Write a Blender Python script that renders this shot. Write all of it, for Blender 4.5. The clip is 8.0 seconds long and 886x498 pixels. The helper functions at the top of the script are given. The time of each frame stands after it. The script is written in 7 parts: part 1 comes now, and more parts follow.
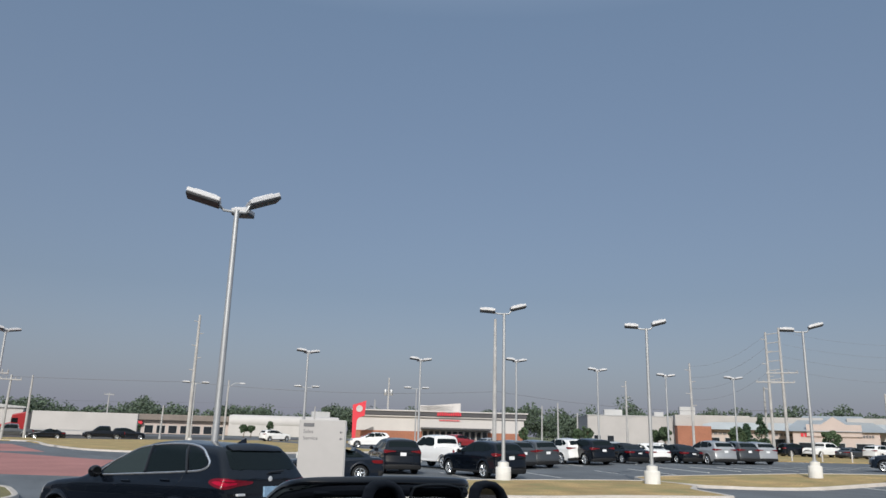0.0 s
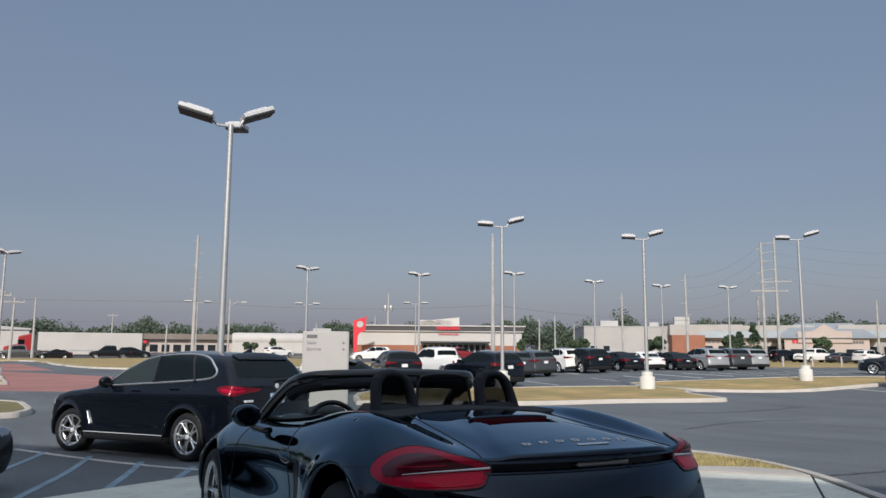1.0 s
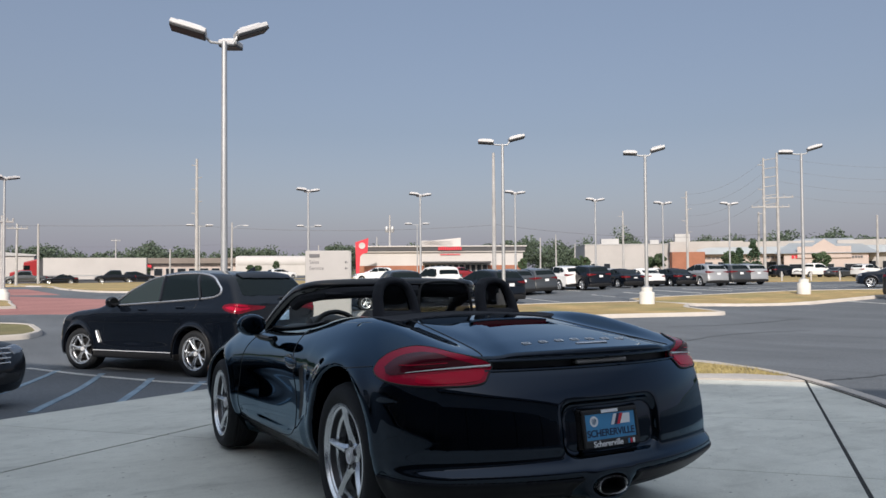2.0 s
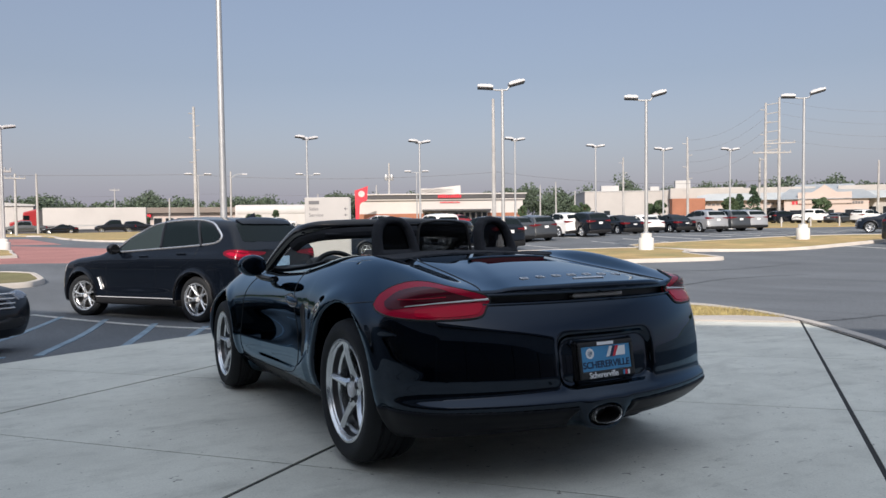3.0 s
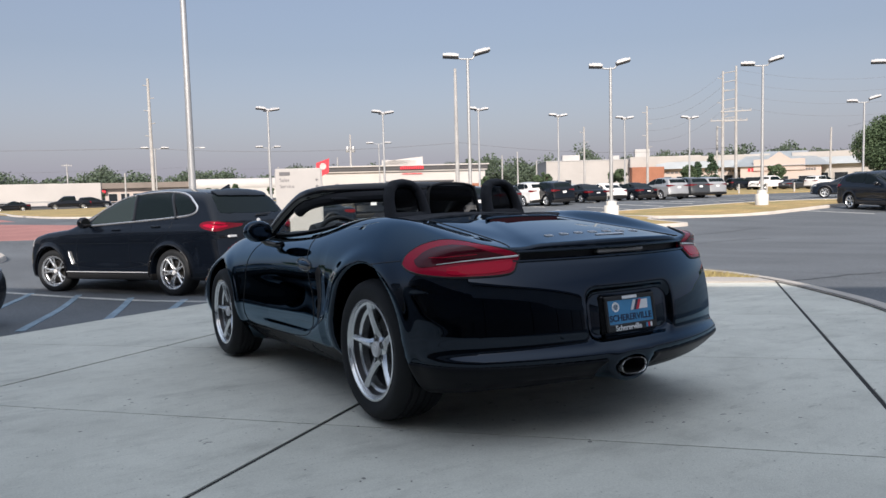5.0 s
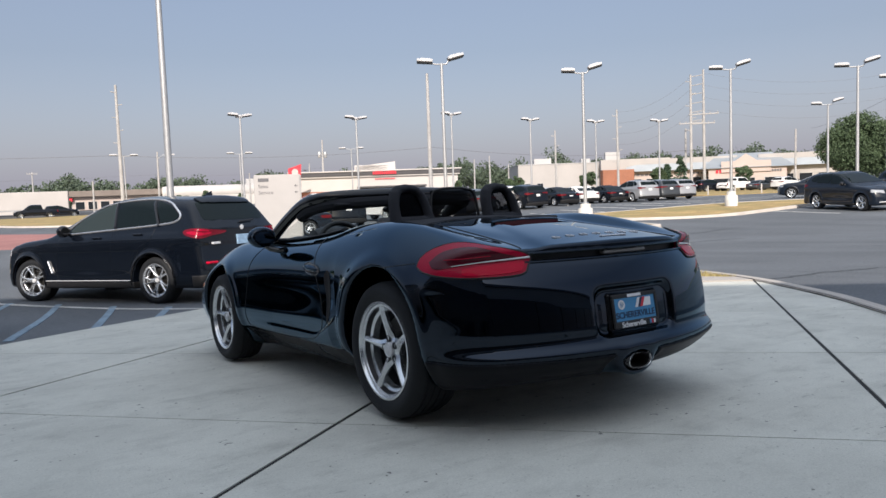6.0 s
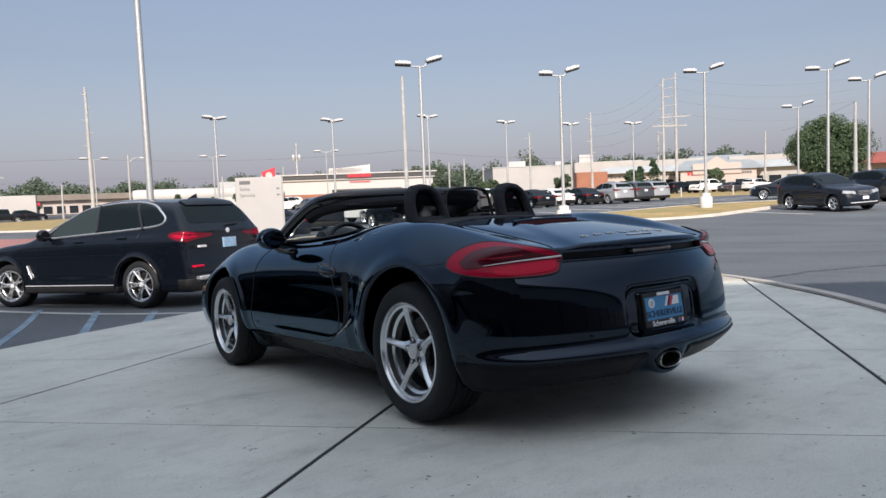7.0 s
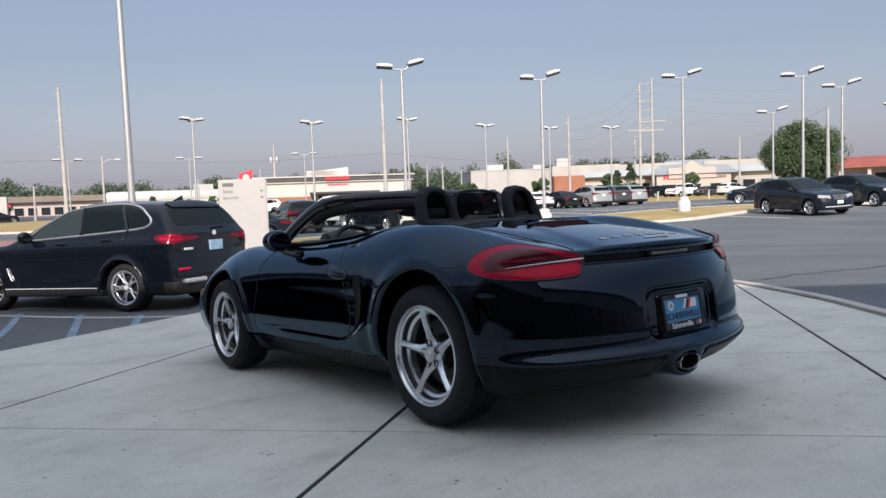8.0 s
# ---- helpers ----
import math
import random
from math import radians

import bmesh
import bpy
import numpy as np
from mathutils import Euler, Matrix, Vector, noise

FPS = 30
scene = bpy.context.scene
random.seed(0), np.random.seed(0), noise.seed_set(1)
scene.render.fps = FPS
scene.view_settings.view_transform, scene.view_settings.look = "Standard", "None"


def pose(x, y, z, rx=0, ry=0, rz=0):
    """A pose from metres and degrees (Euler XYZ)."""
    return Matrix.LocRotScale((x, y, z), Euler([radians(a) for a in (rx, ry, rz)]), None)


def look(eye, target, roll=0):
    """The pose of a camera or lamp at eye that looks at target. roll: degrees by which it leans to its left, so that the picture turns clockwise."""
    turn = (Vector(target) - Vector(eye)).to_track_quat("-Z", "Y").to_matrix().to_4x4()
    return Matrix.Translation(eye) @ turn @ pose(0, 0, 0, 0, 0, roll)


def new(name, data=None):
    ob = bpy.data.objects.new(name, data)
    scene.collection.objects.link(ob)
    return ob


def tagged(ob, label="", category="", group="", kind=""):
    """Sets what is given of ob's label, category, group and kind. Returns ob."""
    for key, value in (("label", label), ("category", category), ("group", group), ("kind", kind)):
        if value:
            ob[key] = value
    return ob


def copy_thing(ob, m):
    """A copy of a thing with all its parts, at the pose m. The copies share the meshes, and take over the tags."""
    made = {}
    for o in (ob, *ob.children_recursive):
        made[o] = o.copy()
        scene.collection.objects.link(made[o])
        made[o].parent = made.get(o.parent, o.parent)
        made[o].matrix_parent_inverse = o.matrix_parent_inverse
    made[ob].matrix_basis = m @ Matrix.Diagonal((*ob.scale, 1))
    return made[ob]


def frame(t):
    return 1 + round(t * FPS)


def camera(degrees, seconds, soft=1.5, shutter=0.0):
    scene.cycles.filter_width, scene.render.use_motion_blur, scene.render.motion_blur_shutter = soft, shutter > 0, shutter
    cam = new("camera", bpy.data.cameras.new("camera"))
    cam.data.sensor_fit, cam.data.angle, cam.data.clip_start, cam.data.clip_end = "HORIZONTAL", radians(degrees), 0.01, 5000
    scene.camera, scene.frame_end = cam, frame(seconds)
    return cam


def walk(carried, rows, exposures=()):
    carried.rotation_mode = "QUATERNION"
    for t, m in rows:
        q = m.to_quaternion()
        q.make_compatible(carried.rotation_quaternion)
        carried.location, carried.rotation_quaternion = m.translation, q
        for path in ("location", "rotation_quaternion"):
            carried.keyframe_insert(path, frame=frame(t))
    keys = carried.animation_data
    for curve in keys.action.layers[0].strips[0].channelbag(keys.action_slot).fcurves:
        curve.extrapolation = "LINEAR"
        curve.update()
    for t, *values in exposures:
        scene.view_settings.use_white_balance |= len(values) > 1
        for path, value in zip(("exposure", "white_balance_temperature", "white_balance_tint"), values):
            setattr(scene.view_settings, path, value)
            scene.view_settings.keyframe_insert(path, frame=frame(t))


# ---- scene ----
cam = camera(61.7, 8.0)
PATH = [
    (0, (-2.164, -3.211, 1.396), (-1.199, -1.528, 1.881), 1.5),
    (0.5, (-2.179, -3.212, 1.349), (-1.195, -1.512, 1.725), 1.0),
    (1, (-2.177, -3.169, 1.265), (-1.18, -1.455, 1.531), 0.4),
    (1.5, (-2.168, -3.158, 1.224), (-1.165, -1.434, 1.377), -0.0),
    (2, (-2.168, -3.167, 1.189), (-1.165, -1.437, 1.243), -0.4),
    (3.5, (-2.192, -3.196, 1.116), (-1.184, -1.474, 0.987), -0.8),
    (4, (-2.257, -3.157, 1.097), (-1.232, -1.446, 0.942), -1.0),
    (5.5, (-2.544, -3.064, 1.088), (-1.426, -1.413, 0.929), -1.8),
    (6, (-2.656, -3.078, 1.096), (-1.509, -1.447, 0.942), -2.1),
    (6.5, (-2.739, -3.005, 1.091), (-1.563, -1.395, 0.94), -2.2),
    (7, (-2.827, -2.895, 1.087), (-1.623, -1.305, 0.938), -2.3),
    (7.5, (-2.916, -2.821, 1.091), (-1.687, -1.251, 0.944), -2.2),
    (8, (-2.967, -2.761, 1.09), (-1.714, -1.209, 0.947), -2.1),
]
walk(cam, [(t, look(eye, target, roll)) for t, eye, target, roll in PATH],
     exposures=[(0.0, -0.04, 6000, 6), (1.0, -0.03, 6150, 8), (2.0, 0.23, 6350, 10), (3.5, 0.45, 6400, 11), (8.0, 0.50, 6400, 11)])

# ---- world, sun ----
SUN_AZ, SUN_EL = 216.0, 30.0          # degrees clockwise from +y, and above the horizon
world = bpy.data.worlds.new("sky")
scene.world = world
world.use_nodes = True
wn = world.node_tree
sky = wn.nodes.new("ShaderNodeTexSky")
sky.sky_type, sky.sun_disc = "NISHITA", False
sky.sun_elevation, sky.sun_rotation = radians(SUN_EL), radians(SUN_AZ)
sky.air_density, sky.dust_density, sky.ozone_density = 1.0, 4.0, 1.5
sky_light, haze, both = wn.nodes["Background"], wn.nodes.new("ShaderNodeBackground"), wn.nodes.new("ShaderNodeAddShader")
wn.links.new(sky.outputs[0], sky_light.inputs[0])
sky_light.inputs[1].default_value = 0.050
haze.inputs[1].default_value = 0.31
# summer haze: pale rose-grey at the horizon, bluer higher up
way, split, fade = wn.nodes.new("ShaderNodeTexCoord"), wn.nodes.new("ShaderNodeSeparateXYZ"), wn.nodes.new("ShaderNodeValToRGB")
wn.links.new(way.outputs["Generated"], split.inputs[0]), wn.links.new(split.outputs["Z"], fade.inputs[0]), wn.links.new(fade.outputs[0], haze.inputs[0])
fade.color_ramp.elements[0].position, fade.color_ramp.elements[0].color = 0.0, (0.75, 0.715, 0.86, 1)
# overhead, out of view: brightness added to fill the shaded forecourt
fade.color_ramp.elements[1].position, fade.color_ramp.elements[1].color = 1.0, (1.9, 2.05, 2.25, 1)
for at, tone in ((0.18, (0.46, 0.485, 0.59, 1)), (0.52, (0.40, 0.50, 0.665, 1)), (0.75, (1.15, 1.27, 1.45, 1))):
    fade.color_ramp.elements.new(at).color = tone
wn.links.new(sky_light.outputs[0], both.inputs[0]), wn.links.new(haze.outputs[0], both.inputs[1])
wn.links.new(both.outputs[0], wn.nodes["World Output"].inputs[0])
sun_data = bpy.data.lights.new("sun", "SUN")
sun_data.energy, sun_data.angle, sun_data.color = 4.0, radians(0.6), (1.0, 0.90, 0.80)
sun = new("sun", sun_data)
az, el = radians(SUN_AZ), radians(SUN_EL)
sun.matrix_world = look((0, 0, 60), (-math.sin(az) * 10, -math.cos(az) * 10, 60 - 10 * math.tan(el)))

# ---- materials ----


def mat(name, color, rough=0.5, metal=0.0, grain=0.0, grain_size=0.02, patch=0.0, patch_size=1.0, bump=0.0, bump_size=0.01,
        coat=0.0, vary=0.0, spec=0.5, emit=0.0, trans=0.0, tint=None):
    """A procedural material: base colour varied at two scales, with relief; sizes in metres."""
    m = bpy.data.materials.new(name)
    m.use_nodes = True
    nt = m.node_tree
    n, l = nt.nodes, nt.links
    p = n["Principled BSDF"]
    p.inputs["Roughness"].default_value, p.inputs["Metallic"].default_value = rough, metal
    p.inputs["Specular IOR Level"].default_value = spec
    p.inputs["Coat Weight"].default_value, p.inputs["Coat Roughness"].default_value = coat, 0.0
    p.inputs["Transmission Weight"].default_value = trans
    if emit:
        p.inputs["Emission Color"].default_value, p.inputs["Emission Strength"].default_value = (*color, 1), emit
    p.inputs["Base Color"].default_value = (*color, 1)
    pos = n.new("ShaderNodeNewGeometry").outputs["Position"] if (patch or patch_size < 0) else n.new("ShaderNodeTexCoord").outputs["Object"]
    value = None

    def noise_at(size, detail):
        t = n.new("ShaderNodeTexNoise")
        t.inputs["Scale"].default_value, t.inputs["Detail"].default_value = 1.0 / size, detail
        l.new(pos, t.inputs["Vector"])
        return t.outputs["Fac"]

    def scaled(fac, amount):
        r = n.new("ShaderNodeMapRange")
        r.inputs["From Min"].default_value, r.inputs["From Max"].default_value = 0.25, 0.75
        r.inputs["To Min"].default_value, r.inputs["To Max"].default_value = 1 - amount, 1 + amount
        l.new(fac, r.inputs["Value"])
        return r.outputs["Result"]

    def times(a, b):
        if a is None:
            return b
        q = n.new("ShaderNodeMath")
        q.operation = "MULTIPLY"
        l.new(a, q.inputs[0]), l.new(b, q.inputs[1])
        return q.outputs[0]

    if grain:
        value = times(value, scaled(noise_at(grain_size, 3), grain))
    if patch:
        value = times(value, scaled(noise_at(patch_size, 5), patch))
    if vary:
        info = n.new("ShaderNodeObjectInfo")
        r = n.new("ShaderNodeMapRange")
        r.inputs["To Min"].default_value, r.inputs["To Max"].default_value = 1 - vary, 1 + vary
        l.new(info.outputs["Random"], r.inputs["Value"])
        value = times(value, r.outputs["Result"])
    if value is not None:
        mix = n.new("ShaderNodeVectorMath")
        mix.operation = "SCALE"
        mix.inputs[0].default_value = color
        l.new(value, mix.inputs["Scale"])
        out = mix.outputs[0]
        if tint:
            t = n.new("ShaderNodeMix")
            t.data_type = "RGBA"
            r = n.new("ShaderNodeMapRange")
            r.inputs["From Min"].default_value, r.inputs["From Max"].default_value = 0.38, 0.72
            l.new(noise_at(patch_size * 1.1, 6), r.inputs["Value"]), l.new(r.outputs["Result"], t.inputs["Factor"])
            t.inputs["B"].default_value = (*tint, 1)
            l.new(out, t.inputs["A"])
            out = t.outputs["Result"]
        l.new(out, p.inputs["Base Color"])
    if bump:
        b = n.new("ShaderNodeBump")
        b.inputs["Strength"].default_value, b.inputs["Distance"].default_value = bump, 0.01
        l.new(noise_at(bump_size, 4), b.inputs["Height"])
        l.new(b.outputs["Normal"], p.inputs["Normal"])
    return m


ASPHALT = mat("asphalt", (0.115, 0.127, 0.139), 0.85, grain=0.3, grain_size=0.03, patch=0.2, patch_size=3.5, bump=0.4, bump_size=0.015)
ROAD = mat("road_asphalt", (0.055, 0.055, 0.055), 0.85, grain=0.25, grain_size=0.05, patch=0.2, patch_size=6, bump=0.3, bump_size=0.02)
SEALER = mat("crack_sealer", (0.055, 0.06, 0.065), 0.7, grain=0.2, grain_size=0.05)


def wear(m, layers):
    """Multiplies a material's colour by stretched clouds: (scale, stretch, from, to, factor, detail)."""
    n, l = m.node_tree.nodes, m.node_tree.links
    p = n["Principled BSDF"]
    src = p.inputs["Base Color"].links[0].from_socket
    pos = n.new("ShaderNodeNewGeometry").outputs["Position"]
    for scale, stretch, lo, hi, factor, detail in layers:
        mp = n.new("ShaderNodeMapping")
        mp.inputs["Rotation"].default_value, mp.inputs["Scale"].default_value = (0, 0, radians(-36.9)), stretch
        t = n.new("ShaderNodeTexNoise")
        t.inputs["Scale"].default_value, t.inputs["Detail"].default_value, t.inputs["Roughness"].default_value = scale, detail, 0.6
        r = n.new("ShaderNodeMapRange")
        r.inputs["From Min"].default_value, r.inputs["From Max"].default_value = lo, hi
        r.inputs["To Min"].default_value, r.inputs["To Max"].default_value = 1.0, factor
        q = n.new("ShaderNodeVectorMath")
        q.operation = "SCALE"
        l.new(pos, mp.inputs["Vector"]), l.new(mp.outputs[0], t.inputs["Vector"]), l.new(t.outputs["Fac"], r.inputs["Value"])
        l.new(src, q.inputs[0]), l.new(r.outputs["Result"], q.inputs["Scale"])
        src = q.outputs[0]
    l.new(src, p.inputs["Base Color"])
    return m


wear(ASPHALT, [(0.35, (1.6, 0.25, 1), 0.45, 0.75, 0.72, 5.0), (1.6, (2.2, 0.12, 1), 0.52, 0.75, 1.16, 4.0), (5.0, (1, 1, 1), 0.68, 0.74, 1.25, 3.0)])


def weathered_concrete():
    """Light broom-finished concrete: cloudy tone, faint streaks, dark spots and drips."""
    m = mat("concrete", (0.635, 0.635, 0.565), 0.85, grain=0.10, grain_size=0.008, patch=0.08, patch_size=0.8, bump=0.3, bump_size=0.006, vary=0.04)
    return wear(m, [(1.1, (1, 1, 1), 0.46, 0.76, 0.80, 5.0),            # cloudy tone
                    (6.0, (0.25, 3.0, 1), 0.56, 0.84, 0.88, 4.0),        # streaks
                    (2.4, (0.8, 1.5, 1), 0.54, 0.76, 0.74, 8.0),         # stains
                    (7.5, (1, 1, 1), 0.50, 0.72, 0.90, 6.0),        # mottling
                    (9.0, (0.6, 2.0, 1), 0.66, 0.74, 0.72, 4.0),         # scuffs
                    (22.0, (1, 1, 1), 0.74, 0.775, 0.35, 1.0),
                    (60.0, (1, 1, 1), 0.66, 0.74, 0.72, 2.0)])          # spots


CONCRETE = weathered_concrete()
KERB = mat("kerb_concrete", (0.46, 0.425, 0.385), 0.85, grain=0.12, grain_size=0.02, patch=0.15, patch_size=0.7, bump=0.3, bump_size=0.01)
JOINT = mat("joint_filler", (0.022, 0.022, 0.022), 0.9, grain=0.3, grain_size=0.02)
BASE_CONC = mat("pole_base_concrete", (0.62, 0.61, 0.58), 0.85, grain=0.08, grain_size=0.03, patch=0.12, patch_size=0.5)
GRASS = mat("dry_grass", (0.375, 0.262, 0.112), 0.95, grain=0.5, grain_size=0.06, patch=0.35, patch_size=1.6, bump=1.0, bump_size=0.04, tint=(0.225, 0.205, 0.082))
BLADE = mat("grass_blade", (0.48, 0.40, 0.18), 0.9, vary=0.3, grain=0.4, grain_size=0.2)
LAND = mat("far_land", (0.10, 0.11, 0.05), 0.95, patch=0.4, patch_size=30)
BRICK = mat("paving_brick", (0.31, 0.142, 0.127), 0.85, grain=0.25, grain_size=0.1, patch=0.2, patch_size=3, vary=0.1)
LINE = mat("line_paint", (0.52, 0.52, 0.50), 0.75, grain=0.25, grain_size=0.05, patch=0.2, patch_size=0.6)
BLUELINE = mat("blue_line_paint", (0.215, 0.30, 0.375), 0.75, grain=0.25, grain_size=0.05, patch=0.25, patch_size=0.5)
STEEL = mat("galvanised_steel", (0.42, 0.43, 0.44), 0.5, 0.5, grain=0.06, grain_size=0.1, patch=0.08, patch_size=1.5)
HEAD = mat("lamp_housing", (0.54, 0.54, 0.55), 0.5, 0.0, grain=0.05, grain_size=0.1)
LENS = mat("lamp_lens", (0.02, 0.022, 0.026), 0.5, spec=0.2, grain=0.2, grain_size=0.05)
WOOD = mat("weathered_pole_wood", (0.37, 0.365, 0.36), 0.9, grain=0.2, grain_size=0.08, patch=0.15, patch_size=1.0, bump=0.3, bump_size=0.03)
WIRE = mat("wire", (0.16, 0.16, 0.17), 0.6)
INSUL = mat("insulator", (0.35, 0.34, 0.33), 0.4)
WHITE = mat("white_wall_paint", (0.48, 0.46, 0.445), 0.7, grain=0.03, grain_size=0.1, patch=0.06, patch_size=3)
HALLWHITE = mat("hall_wall_paint", (0.385, 0.368, 0.355), 0.75, grain=0.03, grain_size=0.1, patch=0.08, patch_size=3)
CREAM = mat("cream_stucco", (0.455, 0.385, 0.355), 0.8, grain=0.05, grain_size=0.1, patch=0.08, patch_size=3)
GREYWALL = mat("grey_wall", (0.42, 0.42, 0.42), 0.8, patch=0.1, patch_size=3, grain=0.04)
DARKROOF = mat("dark_roof_edge", (0.06, 0.06, 0.065), 0.7, patch=0.1, patch_size=2, grain=0.1)
ROOFMETAL = mat("blue_grey_roof", (0.33, 0.36, 0.38), 0.5, 0.3, patch=0.1, patch_size=2, grain=0.05)
BRICKWALL = mat("red_brick_wall", (0.30, 0.13, 0.08), 0.9, grain=0.2, grain_size=0.12, patch=0.15, patch_size=2)
SHOPGLASS = mat("shop_glass", (0.02, 0.024, 0.03), 0.08, coat=0.5)
RED = mat("red_sign", (0.58, 0.025, 0.045), 0.45, grain=0.05, grain_size=0.2)
SIGNWHITE = mat("sign_panel", (0.44, 0.425, 0.415), 0.4, grain=0.02, grain_size=0.2, patch=0.03, patch_size=1.2)
SIGNGREY = mat("sign_lettering", (0.13, 0.13, 0.14), 0.5)
BARK = mat("bark", (0.12, 0.09, 0.06), 0.95, grain=0.3, grain_size=0.05, bump=0.6, bump_size=0.03)
LEAF = mat("leaf", (0.060, 0.095, 0.045), 0.7, grain=0.4, grain_size=0.5, vary=0.15)
# foliage lightened to stand in for haze over the distance
HAZYLEAF = mat("far_leaf", (0.070, 0.098, 0.066), 0.85, grain=0.4, grain_size=3.0)
PINE = mat("evergreen_needles", (0.03, 0.06, 0.03), 0.8, grain=0.4, grain_size=0.4)

# ---- small mesh kit ----


class Geo:
    """Collects vertices and faces of one mesh."""

    def __init__(self):
        self.v, self.f = [], []

    def add(self, verts, faces, m=None):
        k = len(self.v)
        self.v += [tuple(m @ Vector(p)) for p in verts] if m is not None else [tuple(p) for p in verts]
        self.f += [tuple(i + k for i in f) for f in faces]
        return self

    def box(self, lo, hi, c=0.0, m=None):
        """A box between two corners, its edges chamfered by c."""
        mid = [(a + b) / 2 for a, b in zip(lo, hi)]
        h = [abs(b - a) / 2 for a, b in zip(lo, hi)]
        if c <= 0:
            vs = [(mid[0] + sx * h[0], mid[1] + sy * h[1], mid[2] + sz * h[2]) for sx in (-1, 1) for sy in (-1, 1) for sz in (-1, 1)]
            return self.add(vs, [(0, 1, 3, 2), (4, 6, 7, 5), (0, 4, 5, 1), (2, 3, 7, 6), (0, 2, 6, 4), (1, 5, 7, 3)], m)
        c = min(c, min(h) * 0.95)
        vs, key = [], {}
        for sx in (-1, 1):
            for sy in (-1, 1):
                for sz in (-1, 1):
                    s = (sx, sy, sz)
                    for ax in range(3):
                        p = [mid[i] + s[i] * (h[i] if i == ax else h[i] - c) for i in range(3)]
                        key[(s, ax)] = len(vs)
                        vs.append(tuple(p))
        fs = []
        for ax in range(3):
            a, b = (ax + 1) % 3, (ax + 2) % 3
            for sg in (-1, 1):
                q = []
                for sa, sb in ((-1, -1), (1, -1), (1, 1), (-1, 1)):
                    s = [0, 0, 0]
                    s[ax], s[a], s[b] = sg, sa, sb
                    q.append(key[(tuple(s), ax)])
                fs.append(tuple(q if sg > 0 else q[::-1]))
            for sa in (-1, 1):
                for sb in (-1, 1):
                    e = []
                    for sg in (-1, 1):
                        s = [0, 0, 0]
                        s[ax], s[a], s[b] = sg, sa, sb
                        e.append((key[(tuple(s), a)], key[(tuple(s), b)]))
                    q = (e[0][0], e[1][0], e[1][1], e[0][1])
                    fs.append(q if sa * sb > 0 else q[::-1])
        for sx in (-1, 1):
            for sy in (-1, 1):
                for sz in (-1, 1):
                    t = tuple(key[((sx, sy, sz), ax)] for ax in range(3))
                    fs.append(t if sx * sy * sz > 0 else t[::-1])
        return self.add(vs, fs, m)

    def tube(self, pts, r, n=8, closed=False, cap=True, flat=1.0):
        """A tube along points; r is one radius or one for each point; flat squeezes it across."""
        pts = [Vector(p) for p in pts]
        k = len(pts)
        rs = [r] * k if isinstance(r, (int, float)) else list(r)
        vs, up = [], None
        for i, p in enumerate(pts):
            a = pts[(i - 1) % k] if (closed or i > 0) else p
            b = pts[(i + 1) % k] if (closed or i < k - 1) else p
            d = (b - a).normalized()
            if up is None:
                up = Vector((0, 0, 1)) if abs(d.z) < 0.9 else Vector((0, 1, 0))
            s = d.cross(up).normalized()
            up = s.cross(d).normalized()
            for j in range(n):
                t = 2 * math.pi * j / n
                vs.append(p + (s * math.cos(t) + up * (math.sin(t) * flat)) * rs[i])
        fs = [(i * n + j, i * n + (j + 1) % n, ((i + 1) % k) * n + (j + 1) % n, ((i + 1) % k) * n + j)
              for i in range(k if closed else k - 1) for j in range(n)]
        if cap and not closed:
            fs += [tuple(range(n - 1, -1, -1)), tuple((k - 1) * n + j for j in range(n))]
        return self.add(vs, fs)

    def lathe(self, prof, n=32, m=None, close=False):
        """Turns (radius, x) pairs about the x axis."""
        vs = [(x, r * math.cos(2 * math.pi * j / n), r * math.sin(2 * math.pi * j / n)) for r, x in prof for j in range(n)]
        k = len(prof)
        fs = [(i * n + j, ((i + 1) % k) * n + j, ((i + 1) % k) * n + (j + 1) % n, i * n + (j + 1) % n)
              for i in range(k if close else k - 1) for j in range(n)]
        return self.add(vs, fs, m)

    def prism(self, outline, lo, hi, m=None):
        """An outline of (a, b) pairs, raised from lo to hi along the third axis (x, y, z = a, b, height)."""
        k = len(outline)
        vs = [(a, b, lo) for a, b in outline] + [(a, b, hi) for a, b in outline]
        fs = [tuple(range(k - 1, -1, -1)), tuple(range(k, 2 * k))] + [(i, (i + 1) % k, k + (i + 1) % k, k + i) for i in range(k)]
        return self.add(vs, fs, m)

    def mesh(self, name, material, smooth=35):
        me = bpy.data.meshes.new(name)
        me.from_pydata(self.v, [], self.f)
        me.update()
        me.materials.append(material)
        if smooth:
            me.polygons.foreach_set("use_smooth", [True] * len(me.polygons))
            me.set_sharp_from_angle(angle=radians(smooth))
        return me


def part(name, geo, material, parent, label="", smooth=35):
    """Links a mesh as one object under a thing or under a part."""
    me = geo if isinstance(geo, bpy.types.Mesh) else geo.mesh(name, material, smooth)
    ob = new(name, me)
    ob.parent = parent
    if label:
        ob["label"] = label
    return ob


def thing(name, label, category, m=None, group="", kind=""):
    ob = new(name)
    ob.empty_display_size = 0.2
    if m is not None:
        ob.matrix_world = m
    return tagged(ob, label, category, group, kind)


